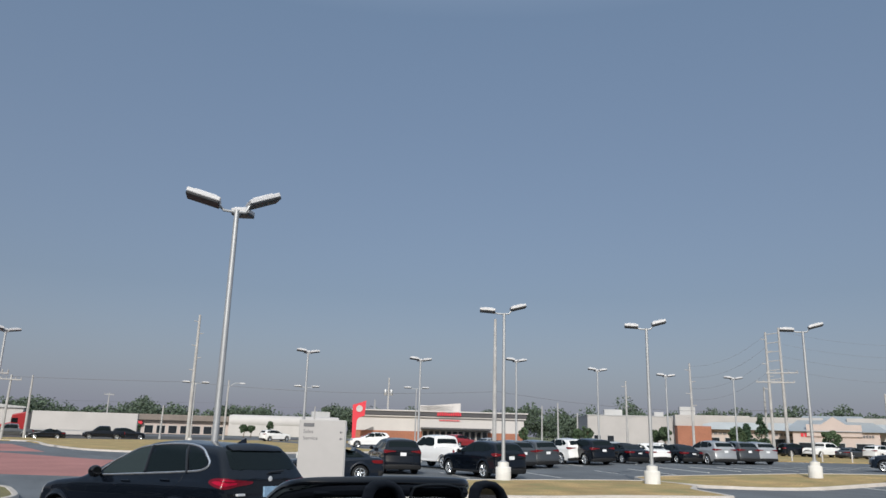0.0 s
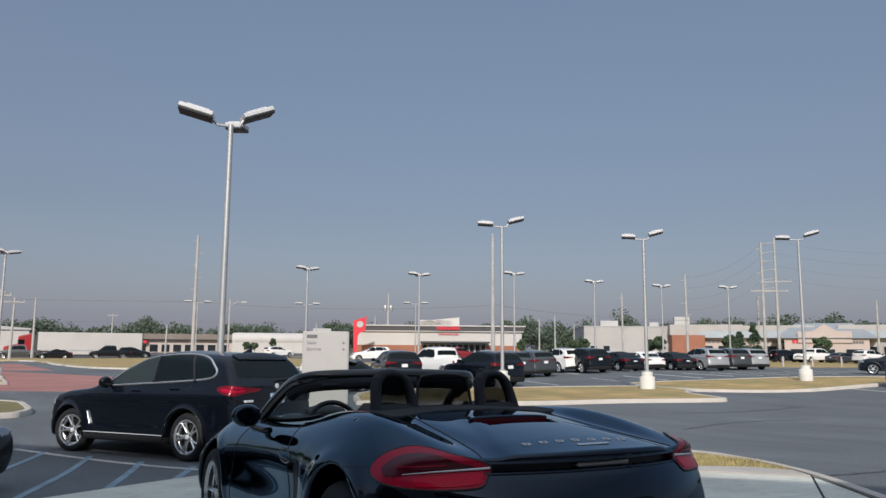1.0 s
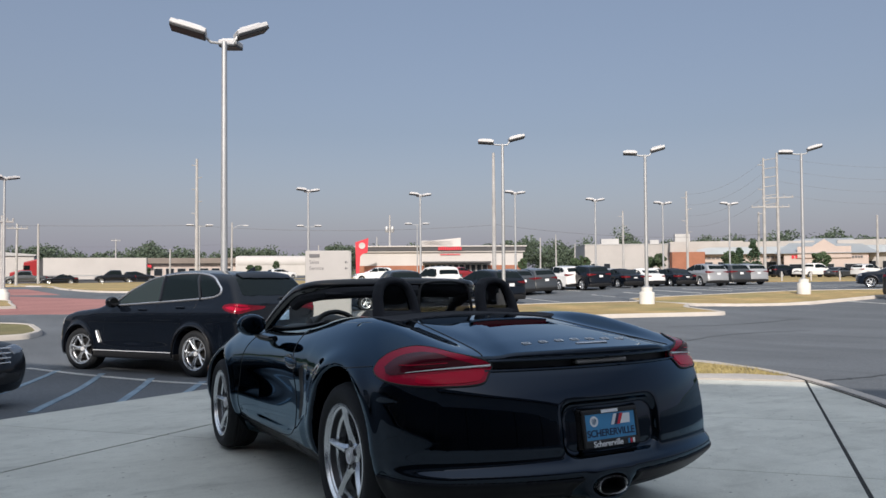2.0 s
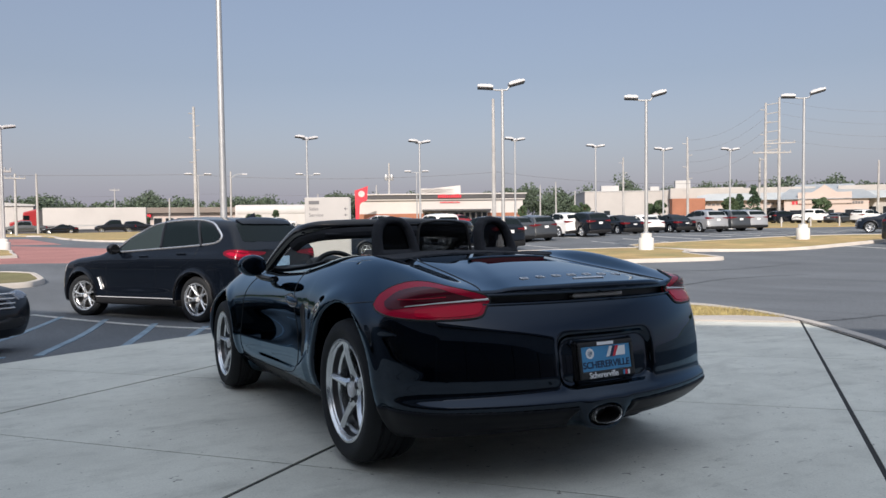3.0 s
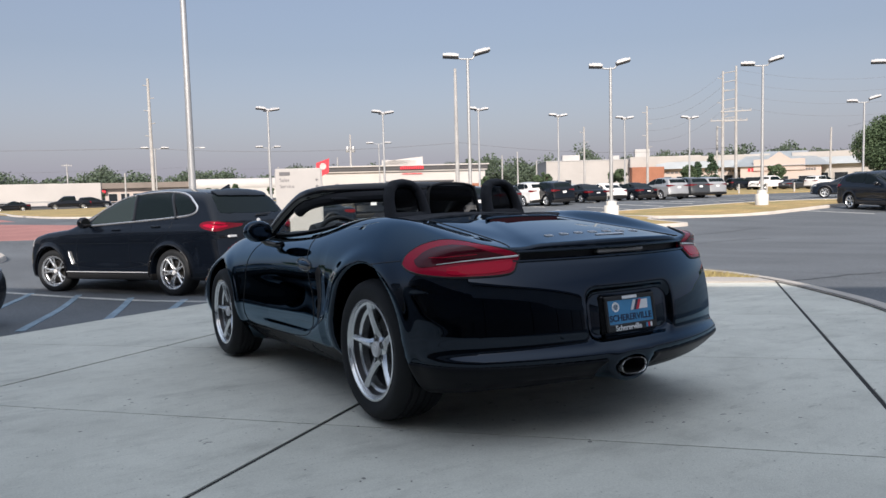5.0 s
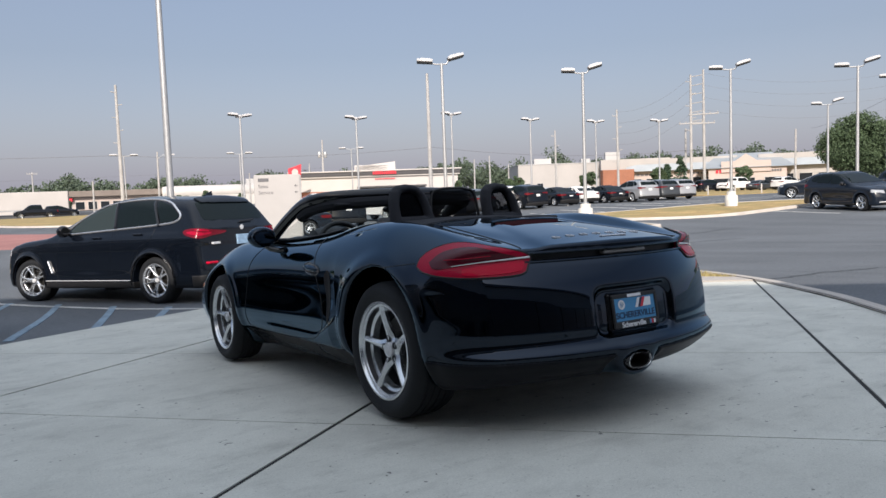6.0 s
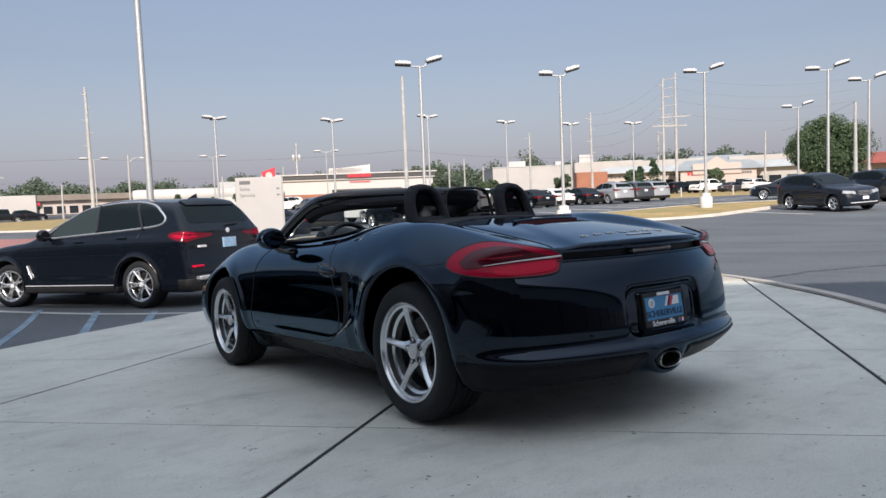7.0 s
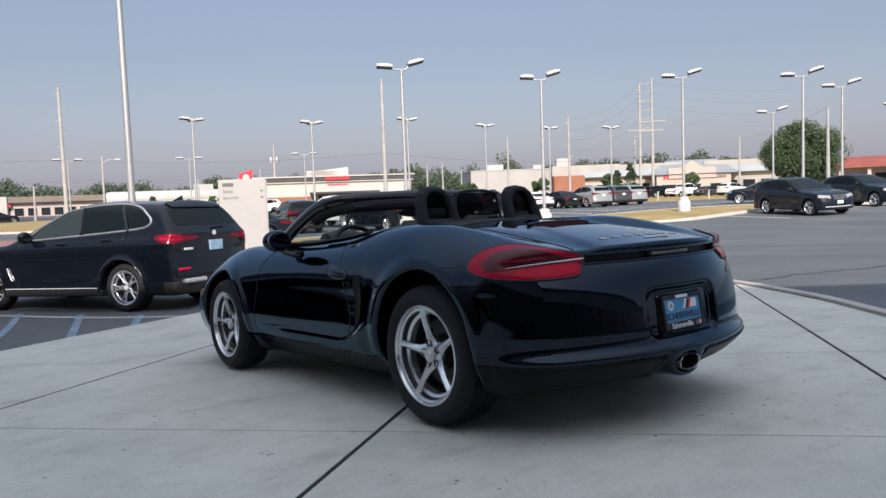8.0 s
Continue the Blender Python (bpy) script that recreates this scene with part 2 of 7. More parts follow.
def ground_z(x, y):
    """Height of the ground: the forecourt falls towards a level car park."""
    dip = np.clip((y - 5.8) / 3.6, 0, 1) * np.clip((5.0 - x) / 3.0, 0, 1)
    a = -0.045 - 0.0503 * y - 0.0103 * x - 0.050 * dip * dip * (3 - 2 * dip)
    k = 0.06
    s = -0.6 + k * np.logaddexp(0.0, (a + 0.6) / k)
    bank = np.clip((x - 26.0) / 12.0, 0, 1)
    return 0.5 - k * np.logaddexp(0.0, (0.5 - s) / k) + 0.30 * bank * bank * (3 - 2 * bank)


def uv(u, v):
    """The forecourt's own axes: u away from the showroom, v along its front."""
    return 0.8 * u - 0.6 * v, 0.6 * u + 0.8 * v


def bearing(deg, dist):
    """A place by its bearing (clockwise from +y) and distance from where the camera stands."""
    return -2.2 + dist * math.sin(radians(deg)), -3.1 + dist * math.cos(radians(deg))


def drape(outline, lift, step=0.6):
    """A flat patch laid over the ground with an edge that goes down into it; outline of (x, y)."""
    bm = bmesh.new()
    vs = [bm.verts.new((x, y, 0)) for x, y in outline]
    face = bm.faces.new(vs)
    xs, ys = [p[0] for p in outline], [p[1] for p in outline]
    near = max(abs(a) for a in (*xs, *ys)) < 45
    if near:
        for ax, vals in ((0, xs), (1, ys)):
            n = int((max(vals) - min(vals)) / step)
            for i in range(1, n + 1):
                co = [0, 0, 0]
                co[ax] = min(vals) + i * step
                no = [0, 0, 0]
                no[ax] = 1
                bmesh.ops.bisect_plane(bm, geom=bm.verts[:] + bm.edges[:] + bm.faces[:], plane_co=co, plane_no=no)
    border = [e for e in bm.edges if e.is_boundary]
    ex = bmesh.ops.extrude_edge_only(bm, edges=border)
    low = {v for v in ex["geom"] if isinstance(v, bmesh.types.BMVert)}
    for v in bm.verts:
        v.co.z = float(ground_z(v.co.x, v.co.y)) + (-0.08 if v in low else lift)
    bmesh.ops.recalc_face_normals(bm, faces=bm.faces)
    me = bpy.data.meshes.new("patch")
    bm.to_mesh(me)
    bm.free()
    return me


def laid(name, outline, lift, material, label, category, kind="structure", parent=None, step=0.6):
    me = drape(outline, lift, step)
    me.materials.append(material)
    ob = new(name, me)
    if parent:
        ob.parent = parent
        return ob
    return tagged(ob, label, category, kind=kind)


def smooth_line(pts, n=8):
    """A rounded line through points (Catmull-Rom)."""
    pts = [Vector(p) for p in pts]
    out = []
    for i in range(len(pts) - 1):
        p0, p1, p2, p3 = pts[max(i - 1, 0)], pts[i], pts[i + 1], pts[min(i + 2, len(pts) - 1)]
        for j in range(n):
            t = j / n
            out.append(0.5 * ((2 * p1) + (p2 - p0) * t + (2 * p0 - 5 * p1 + 4 * p2 - p3) * t * t + (3 * p1 - p0 - 3 * p2 + p3) * t ** 3))
    return out + [pts[-1]]


def kerb_line(name, pts, label, width=0.16, height=0.13, material=None, closed=False):
    """A raised kerb along a line of (x, y)."""
    pts = [Vector((p[0], p[1], 0)) for p in pts]
    k = len(pts)
    sec = [(-width / 2, -0.1), (-width / 2, height - 0.02), (-width / 2 + 0.02, height), (width / 2 - 0.03, height), (width / 2, height - 0.03), (width / 2 + 0.02, -0.1)]
    vs, m = [], len(sec)
    for i, p in enumerate(pts):
        a, b = pts[(i - 1) % k] if (closed or i) else p, pts[(i + 1) % k] if (closed or i < k - 1) else p
        d = (b - a).normalized()
        s = Vector((d.y, -d.x, 0))
        g = float(ground_z(p.x, p.y))
        vs += [(p.x + s.x * o, p.y + s.y * o, g + h) for o, h in sec]
    fs = [(i * m + j, i * m + j + 1, ((i + 1) % k) * m + j + 1, ((i + 1) % k) * m + j) for i in range(k if closed else k - 1) for j in range(m - 1)]
    if not closed:
        fs += [tuple(range(m)), tuple((k - 1) * m + j for j in range(m - 1, -1, -1))]
    ob = new(name, Geo().add(vs, fs).mesh(name, material or KERB, 40))
    return tagged(ob, label, "kerb", kind="structure")


# ---- ground ----
steps = np.concatenate([np.arange(0, 14, 0.25), np.arange(14, 24, 1.0), np.geomspace(24, 4000, 26)])
axis = np.concatenate([-steps[:0:-1], steps])
gx, gy = np.meshgrid(axis, axis, indexing="ij")
gzz = ground_z(gx, gy)
n_ax = len(axis)
idx = np.arange(n_ax * n_ax).reshape(n_ax, n_ax)
quads = np.stack([idx[:-1, :-1], idx[1:, :-1], idx[1:, 1:], idx[:-1, 1:]], -1).reshape(-1, 4)
gm = bpy.data.meshes.new("ground")
gm.from_pydata(np.stack([gx, gy, gzz], -1).reshape(-1, 3).tolist(), [], quads.tolist())
gm.materials.append(ASPHALT), gm.materials.append(LAND)
cx, cy = gx[:-1, :-1].ravel(), gy[:-1, :-1].ravel()
gm.polygons.foreach_set("material_index", ((np.hypot(cx, cy) > 190)).astype(int).tolist())
gm.polygons.foreach_set("use_smooth", [True] * len(gm.polygons))
gm.update()
tagged(new("ground", gm), "dark grey worn asphalt of a wide dealership car park", "ground", kind="structure")


# ---- forecourt: concrete pad in panels, kerbs, painted lines ----
def clip(poly, a, b):
    """Keeps the part of a polygon on the left of the line from a to b."""
    out = []
    side = [(b[0] - a[0]) * (p[1] - a[1]) - (b[1] - a[1]) * (p[0] - a[0]) for p in poly]
    for i, p in enumerate(poly):
        j = (i + 1) % len(poly)
        if side[i] >= 0:
            out.append(p)
        if side[i] * side[j] < 0:
            t = side[i] / (side[i] - side[j])
            out.append((p[0] + (poly[j][0] - p[0]) * t, p[1] + (poly[j][1] - p[1]) * t))
    return out


PAD = [(-16.57, -4.15), (-6.15, -9.88), (3.79, -0.24), (4.52, 0.48), (5.16, 1.21), (5.74, 1.9), (6.15, 2.41), (5.46, 3.46), (4.69, 4.64), (2.7, 7.6), (1.25, 7.75), (-1.95, 5.62)]
base = laid("concrete_pad", [(x * 1.005 + 0.015, y * 1.004) for x, y in PAD], 0.0185, JOINT, "pale grey concrete forecourt in broad square panels with dark joints", "pavement")
U_LINES = [-14.428, -12.553, -10.573, -8.593, -6.613, -4.70, -2.74, -0.76, 1.17, 3.28, 5.37, 7.454, 9.538]
V_LINES = [-14.55, -12.049, -9.444, -6.892, -4.318, -1.742, 0.757, 3.36, 5.93, 8.478, 11.083]
for i in range(len(U_LINES) - 1):
    for j in range(len(V_LINES) - 1):
        u0, u1, v0, v1 = U_LINES[i] + 0.004, U_LINES[i + 1] - 0.004, V_LINES[j] + 0.013, V_LINES[j + 1] - 0.013
        cell = [uv(u0, v0), uv(u1, v0), uv(u1, v1), uv(u0, v1)]
        for k in range(len(PAD)):
            if len(cell) > 2:
                cell = clip(cell, PAD[k], PAD[(k + 1) % len(PAD)])
        if len(cell) > 2:
            laid("panel", cell, 0.024, CONCRETE, "", "", parent=base)

KERB_CURVE = [(p.x, p.y) for p in smooth_line([(p[0], p[1], 0) for p in [(-5.73, -9.51), (-2.19, -6.07), (1.46, -2.53), (3.96, -0.1), (4.79, 0.72), (5.43, 1.47), (5.98, 2.15), (6.59, 2.93), (7.04, 3.68), (7.32, 4.37), (7.62, 5.16), (7.61, 5.86), (7.35, 8.05), (6.36, 10.13)]])]


def beside(curve, offset):
    """A line to the right of a curve, by an offset that depends on the place along it."""
    out = []
    for i, (x, y) in enumerate(curve):
        a, b = curve[max(i - 1, 0)], curve[min(i + 1, len(curve) - 1)]
        d = math.hypot(b[0] - a[0], b[1] - a[1])
        o = offset(y)
        out.append((x + (b[1] - a[1]) / d * o, y - (b[0] - a[0]) / d * o))
    return out


KERB_CURVE = beside(KERB_CURVE, lambda y: 0.07 * min(max((3.2 - y) / 1.0, 0), 1))
kerb_line("pad_kerb", KERB_CURVE, "pale concrete kerb curving round the forecourt", 0.16, 0.045)
ring = [beside(KERB_CURVE, lambda y: -0.086)[:72], beside(KERB_CURVE, lambda y: -0.110)[:72]]
g = Geo()
g.v = [(x, y, float(ground_z(x, y)) + 0.044) for pair in zip(*ring) for x, y in pair]
g.f = [(2 * i, 2 * i + 1, 2 * i + 3, 2 * i + 2) for i in range(len(ring[0]) - 1)]
tagged(new("kerb_joint", g.mesh("kerb_joint", JOINT)), "dark narrow joint between pad and kerb", "joint", kind="structure")
laid("grass_corner", [(6.48, 2.9), (7, 3.73), (7.25, 4.4), (7.52, 5.19), (7.5, 5.86), (7.25, 7.94), (5.84, 8.46), (4.69, 6.79), (5.21, 5.08), (5.92, 3.9), (6.34, 3.48)], 0.03, GRASS,
     "small corner of dry yellow grass inside the kerb", "grass")
laid("pad_edge_strip", [(6.18, 2.44), (6.49, 2.86), (6.36, 3.48), (5.94, 3.9), (5.23, 5.09), (4.75, 4.69), (5.49, 3.48)], 0.04, KERB,
     "pale concrete edging strip between pad and grass", "kerb")

rng = np.random.default_rng(17)
CORNER = [(6.48, 2.9), (7, 3.73), (7.25, 4.4), (7.52, 5.19), (7.5, 5.86), (5.94, 6.38), (5.21, 5.08), (5.92, 3.9), (6.34, 3.48)]
g = Geo()
while len(g.f) < 5200:
    x, y = rng.uniform(4.8, 7.2), rng.uniform(2.6, 5.9)
    inside = sum((a[1] > y) != (b[1] > y) and x < (b[0] - a[0]) * (y - a[1]) / (b[1] - a[1]) + a[0] for a, b in zip(CORNER, CORNER[1:] + CORNER[:1])) % 2
    if inside:
        z, h, t, w = float(ground_z(x, y)) + 0.025, rng.uniform(0.02, 0.075), rng.uniform(0, 6.28), rng.uniform(0.003, 0.007)
        lx, ly = rng.normal(0, 0.025), rng.normal(0, 0.025)
        g.add([(x - w * math.cos(t), y - w * math.sin(t), z), (x + w * math.cos(t), y + w * math.sin(t), z), (x + lx, y + ly, z + h)], [(0, 1, 2)])
tagged(new("grass_blades", g.mesh("grass_blades", BLADE, 0)), "short dry yellow grass blades inside the kerb", "grass", kind="stuff")


def stripe(name, a, b, width, material, label, lift=0.009):
    d = Vector((b[0] - a[0], b[1] - a[1]))
    s = Vector((d.y, -d.x)).normalized() * width / 2
    return laid(name, [(a[0] - s.x, a[1] - s.y), (a[0] + s.x, a[1] + s.y), (b[0] + s.x, b[1] + s.y), (b[0] - s.x, b[1] - s.y)], lift, material, label, "road marking", step=0.25)


stripe("bay_line", (-1.92, 12.58), (0.78, 7.05), 0.10, LINE, "worn pale line along the end of the hatched bay")
for a, b in (((-2.85, 7.1), (-1.46, 11.85)), ((-1.98, 6.0), (-0.83, 10.85)), ((-1.2, 5.8), (-0.22, 9.6)), ((-0.45, 6.2), (0.35, 8.5))):
    stripe("hatch_line", a, b, 0.10, BLUELINE, "faded blue diagonal line of a no-parking hatch")
stripe("bay_line", (-3.2, 6.3), (-2.3, 6.1), 0.10, BLUELINE, "faded blue line beside the concrete pad")
for i in range(9):
    x0 = 21.6 + i * 2.72
    y0 = 19.6 - i * 0.45 if i > 0 else 16.0
    if i:
        stripe("stall_line", (x0 + 2.2, y0 - 0.3), (x0 + 0.9, y0 - 4.6), 0.11, LINE, "white parking stall line on the asphalt")
for i in range(15):
    x0 = 17.5 + i * 2.75
    stripe("stall_line", (x0 + 1.4, 33.2), (x0, 28.0), 0.11, LINE, "white parking stall line on the asphalt")
    stripe("stall_line", (x0 + 8.0, 41.5 + i * 0.25), (x0 + 6.5, 36.4 + i * 0.25), 0.11, LINE, "white parking stall line on the asphalt")


def island(name, outline, label, material=GRASS):
    pts = smooth_line([(x, y, 0) for x, y in outline + outline[:1]], 4)[:-1]
    kerb_line(name + "_kerb", [(p.x, p.y) for p in pts], "pale concrete kerb round a dry grass island", 0.18, 0.14, closed=True)
    laid(name, [(p.x, p.y) for p in pts], 0.12, material, label, "grass")


island("grass_island", [(8.0, 19.8), (12.9, 17.3), (16.6, 16.7), (20.3, 15.6), (21.1, 16.2), (22.4, 18.8), (24.3, 20.6), (24.6, 23.6), (18.5, 24.9), (11, 25)],
       "dry yellow grass island with lamp post in a car park")
island("grass_strip", [(24.9, 20.4), (28, 18.0), (36, 17.3), (44, 15.2), (45.5, 16.6), (42, 21.5), (34, 24.3), (27.5, 26.6), (25.2, 24)],
       "long dry yellow grass strip between parking rows")
GREENGRASS = mat("mown_grass", (0.145, 0.137, 0.057), 0.95, grain=0.5, grain_size=0.06, patch=0.3, patch_size=1.2, bump=1.0, bump_size=0.04, tint=(0.205, 0.167, 0.076))
island("entrance_island", [(-1.52, 20.9), (-1.6, 22.6), (-1.85, 24.2), (-3.2, 25.6), (-7, 27), (-9, 23.5), (-7, 19.3), (-2.5, 19.4), (-1.75, 19.9)], "mown grass island with kerb at the entrance drive", GREENGRASS)
island("drive_island", [(-2.1, 38.6), (-2.3, 43), (-2.9, 48.5), (-8, 50), (-10, 44), (-8, 37.4)], "dry grass island with kerb beside the entrance drive")
laid("brick_crossing", [(-9, 34.2), (-1.8, 32.7), (1.75, 30.4), (8, 27.4), (14, 40), (3.4, 47.4), (-2.3, 59.7), (-9, 62)], 0.008, BRICK, "dark red brick paving across the entrance drive", "paving")
laid("brick_apron", [(-12, 92), (-0.9, 84), (1.0, 61), (-3, 63), (-12, 66)], 0.008, BRICK, "dark red brick paving by the road", "paving")
laid("verge", [(-45, 120), (0.5, 98.5), (2.5, 78), (5.2, 64.5), (12, 61), (30, 66), (48, 82), (62, 108), (52, 126), (11, 117), (-45, 138)], 0.10, GRASS, "dry yellow grass verge along the road", "grass")
kerb_line("verge_kerb", [(p.x, p.y) for p in smooth_line([(-12, 104, 0), (0.2, 98.2, 0), (2.2, 78, 0), (5.0, 64.2, 0), (12, 60.6, 0), (30, 65.6, 0)], 5)], "pale concrete kerb of the road verge", 0.3, 0.14)
laid("main_road", [(-160, 128), (-45, 139), (11, 118.5), (52, 128), (140, 150), (150, 162), (50, 150), (-160, 165)], 0.02, ROAD, "grey asphalt main road", "road")
laid("lawn", [(56, 46.5), (66, 41.2), (96, 33), (140, 40), (150, 80), (110, 95), (80, 68)], 0.06, GRASS, "dry yellow grass beside the car park", "grass")
def crack(pts, width, seed):
    """A sealed crack: a thin wandering ribbon on the asphalt."""
    rng = np.random.default_rng(seed)
    line = smooth_line([(x, y, 0) for x, y in pts], 14)
    g = Geo()
    for i, p in enumerate(line):
        q = line[min(i + 1, len(line) - 1)] - line[max(i - 1, 0)]
        s = Vector((q.y, -q.x, 0)).normalized() * width * rng.uniform(0.25, 0.6)
        x, y = p.x + rng.normal(0, 0.03), p.y + rng.normal(0, 0.03)
        g.v += [(x - s.x, y - s.y, float(ground_z(x, y)) + 0.006), (x + s.x, y + s.y, float(ground_z(x, y)) + 0.006)]
    g.f += [(2 * i, 2 * i + 1, 2 * i + 3, 2 * i + 2) for i in range(len(line) - 1)]
    tagged(new("asphalt_crack", g.mesh("asphalt_crack", SEALER)), "dark sealed crack in the asphalt", "crack", kind="structure")


crack([(6.5, 2.55), (7.0, 2.42), (7.8, 2.35), (9.3, 1.8), (12.5, 1.3)], 0.05, 3)
crack([(11.6, 9.3), (13.6, 9.9), (15.2, 9.96), (17, 9.6)], 0.06, 5)
crack([(15, 12.9), (17.5, 12.25), (21, 12.65)], 0.07, 4)


# ---- lamp posts ----
def lamp_post(deg, dist, arms, height=7.4, base_w=0.34, label="grey steel lamp post with flat floodlight heads on a concrete base", lean=0.0):
    x, y = bearing(deg, dist)
    z = float(ground_z(x, y))
    on_grass = 0.12 if (8 < x < 46 and 14 < y < 27) else 0.0
    post = thing("lamp_post", label, "lamp post", pose(x, y, z + on_grass, 0, lean, -deg), "lamp posts")
    g = Geo().lathe([(0, -0.05), (base_w, -0.05), (base_w, 0.52), (base_w - 0.02, 0.55), (base_w * 0.72, 0.56), (base_w * 0.72, 0.74), (base_w * 0.70, 0.76), (0, 0.76)], 24, pose(0, 0, 0, 0, -90, 0))
    part("base", g, BASE_CONC, post, "pale concrete drum base")
    part("pole", Geo().tube([(0, 0, 0.74), (0, 0, height * 0.5), (0, 0, height)], [0.085, 0.075, 0.062], 12), STEEL, post)
    g = Geo().lathe([(0, 0.76), (0.16, 0.76), (0.16, 0.79), (0.1, 0.82), (0, 0.82)], 16, pose(0, 0, 0, 0, -90, 0))
    part("base_plate", g, STEEL, post)
    for ang, reach, tilt, size, rise in arms:
        c, s = math.cos(radians(ang)), math.sin(radians(ang))
        arm = Geo().tube([(0, 0, height - 0.05), (c * reach * 0.5, s * reach * 0.5, height - 0.03), (c * reach * 0.8, s * reach * 0.8, height + 0.02 + rise * 0.8)], 0.035, 8)
        a = part("arm", arm, STEEL, post)
        m = pose(c * (reach * 0.8 + size * 0.4), s * (reach * 0.8 + size * 0.4), height + 0.09 + rise, 0, 0, ang) @ pose(0, 0, 0, 0, tilt, 0)
        g = Geo().box((-size * 0.5, -size * 0.32, -0.012), (size * 0.5, size * 0.32, 0.10), 0.018, m)
        g.box((-size * 0.38, -size * 0.24, 0.095), (size * 0.30, size * 0.24, 0.14), 0.02, m)
        h = part("lamp_head", g, HEAD, post)
        part("lens", Geo().box((-size * 0.49, -size * 0.31, -0.075), (size * 0.49, size * 0.31, -0.01), 0.012, m), LENS, h, "dark lens panel")
        part("knuckle", Geo().tube([(c * reach * 0.78, s * reach * 0.78, height + 0.0 + rise * 0.8), (c * (reach * 0.8 + 0.1), s * (reach * 0.8 + 0.1), height + 0.05 + rise)], 0.05, 8), STEEL, h)
    return post


lamp_post(13.8, 18.6, [(178, 0.62, -14, 0.84, 0.14), (12, 0.42, -24, 0.8, 0.24), (75, 0.42, -8, 0.7, 0.0)], 7.35, label="tall grey steel lamp post with three floodlight heads")
PAIR = [(183, 0.60, -4, 0.72, 0.0), (8, 0.45, -15, 0.74, 0.17)]
for deg, dist, tall in ((34.87, 34.2, 7.42), (56.1, 44.2, 7.52), (64.1, 45.5, 7.15), (62.4, 62, 6.80), (66.6, 52, 7.1)):
    lamp_post(deg, dist, PAIR, tall)
lamp_post(45.55, 35.4, [(ang, reach * 0.87, tilt, size * 0.87, rise * 0.87) for ang, reach, tilt, size, rise in PAIR], 6.88)
for deg, dist, tall in ((19.86, 54.6, 7.45), (28.43, 55.6, 7.25), (41.8, 67.6, 7.46), (46.7, 71.9, 7.35), (51.3, 75.7, 7.40), (35.75, 60, 7.6), (-0.5, 52, 7.4)):
    lamp_post(deg, dist, [(190, 0.26, -6, 0.68, 0.08), (20, 0.26, -10, 0.68, 0.02), (100, 0.26, -6, 0.6, 0)], tall)
for deg, dist in ((19.9, 100), (28.15, 98), (11.95, 98), (70.5, 70)):
    lamp_post(deg, dist, [(182, 1.0, 0, 0.9, 0), (2, 1.0, 0, 0.9, 0)], label="distant grey lamp post with two flat heads")


# ---- utility poles and wires ----
def utility_pole(deg, dist, height, arms=(), r=0.17, material=WOOD, lean=0.0, extra="", label="weathered grey wooden utility pole"):
    x, y = bearing(deg, dist)
    p = thing("utility_pole", label, "utility pole", pose(x, y, float(ground_z(x, y)), 0, lean, -deg), "utility poles")
    part("shaft", Geo().tube([(0, 0, -0.1), (0, 0, height / 2), (0, 0, height)], [r, r * 0.85, r * 0.62], 10), material, p)
    for h, half in arms:
        c = part("crossarm", Geo().box((-half, -0.2, h - 0.09), (half, -0.06, h + 0.07), 0.02), material, p)
        for q in (-1, -0.45, 0.45, 1):
            part("insulator", Geo().lathe([(0, 0), (0.05, 0), (0.08, 0.08), (0.05, 0.12), (0.07, 0.18), (0, 0.26)], 8, pose(q * half * 0.93, -0.13, h + 0.06, 0, -90, 0)), INSUL, c)
    if extra == "transformer":
        for q in (-0.5, 0.45):
            part("transformer", Geo().lathe([(0, 0), (0.26, 0), (0.3, 0.06), (0.3, 0.9), (0.24, 1.0), (0, 1.02)], 14, pose(q, -0.1, height - 2.9, 0, -90, 0)), STEEL, p, "grey transformer can")
    if extra == "twin":
        for q in range(6):
            part("brace", Geo().tube([(-1.75, 0, height - 0.9 - q * 1.25), (0, 0, height - 0.7 - q * 1.25)], 0.06, 6), INSUL, p)
    if extra == "lamp":
        part("lamp_arm", Geo().tube([(0, 0, height - 1.2), (0.9, 0, height - 0.5), (1.9, 0, height - 0.4)], 0.05, 6), STEEL, p)
        part("lamp_head", Geo().box((1.8, -0.2, height - 0.55), (2.7, 0.2, height - 0.35), 0.05), HEAD, p)
    if extra == "stand_offs":
        for q in range(5):
            part("stand_off", Geo().tube([(0, 0, height - 1.0 - q * 1.7), (0.7 if q % 2 else -0.7, 0, height - 0.9 - q * 1.7)], 0.06, 6), INSUL, p)
    return p


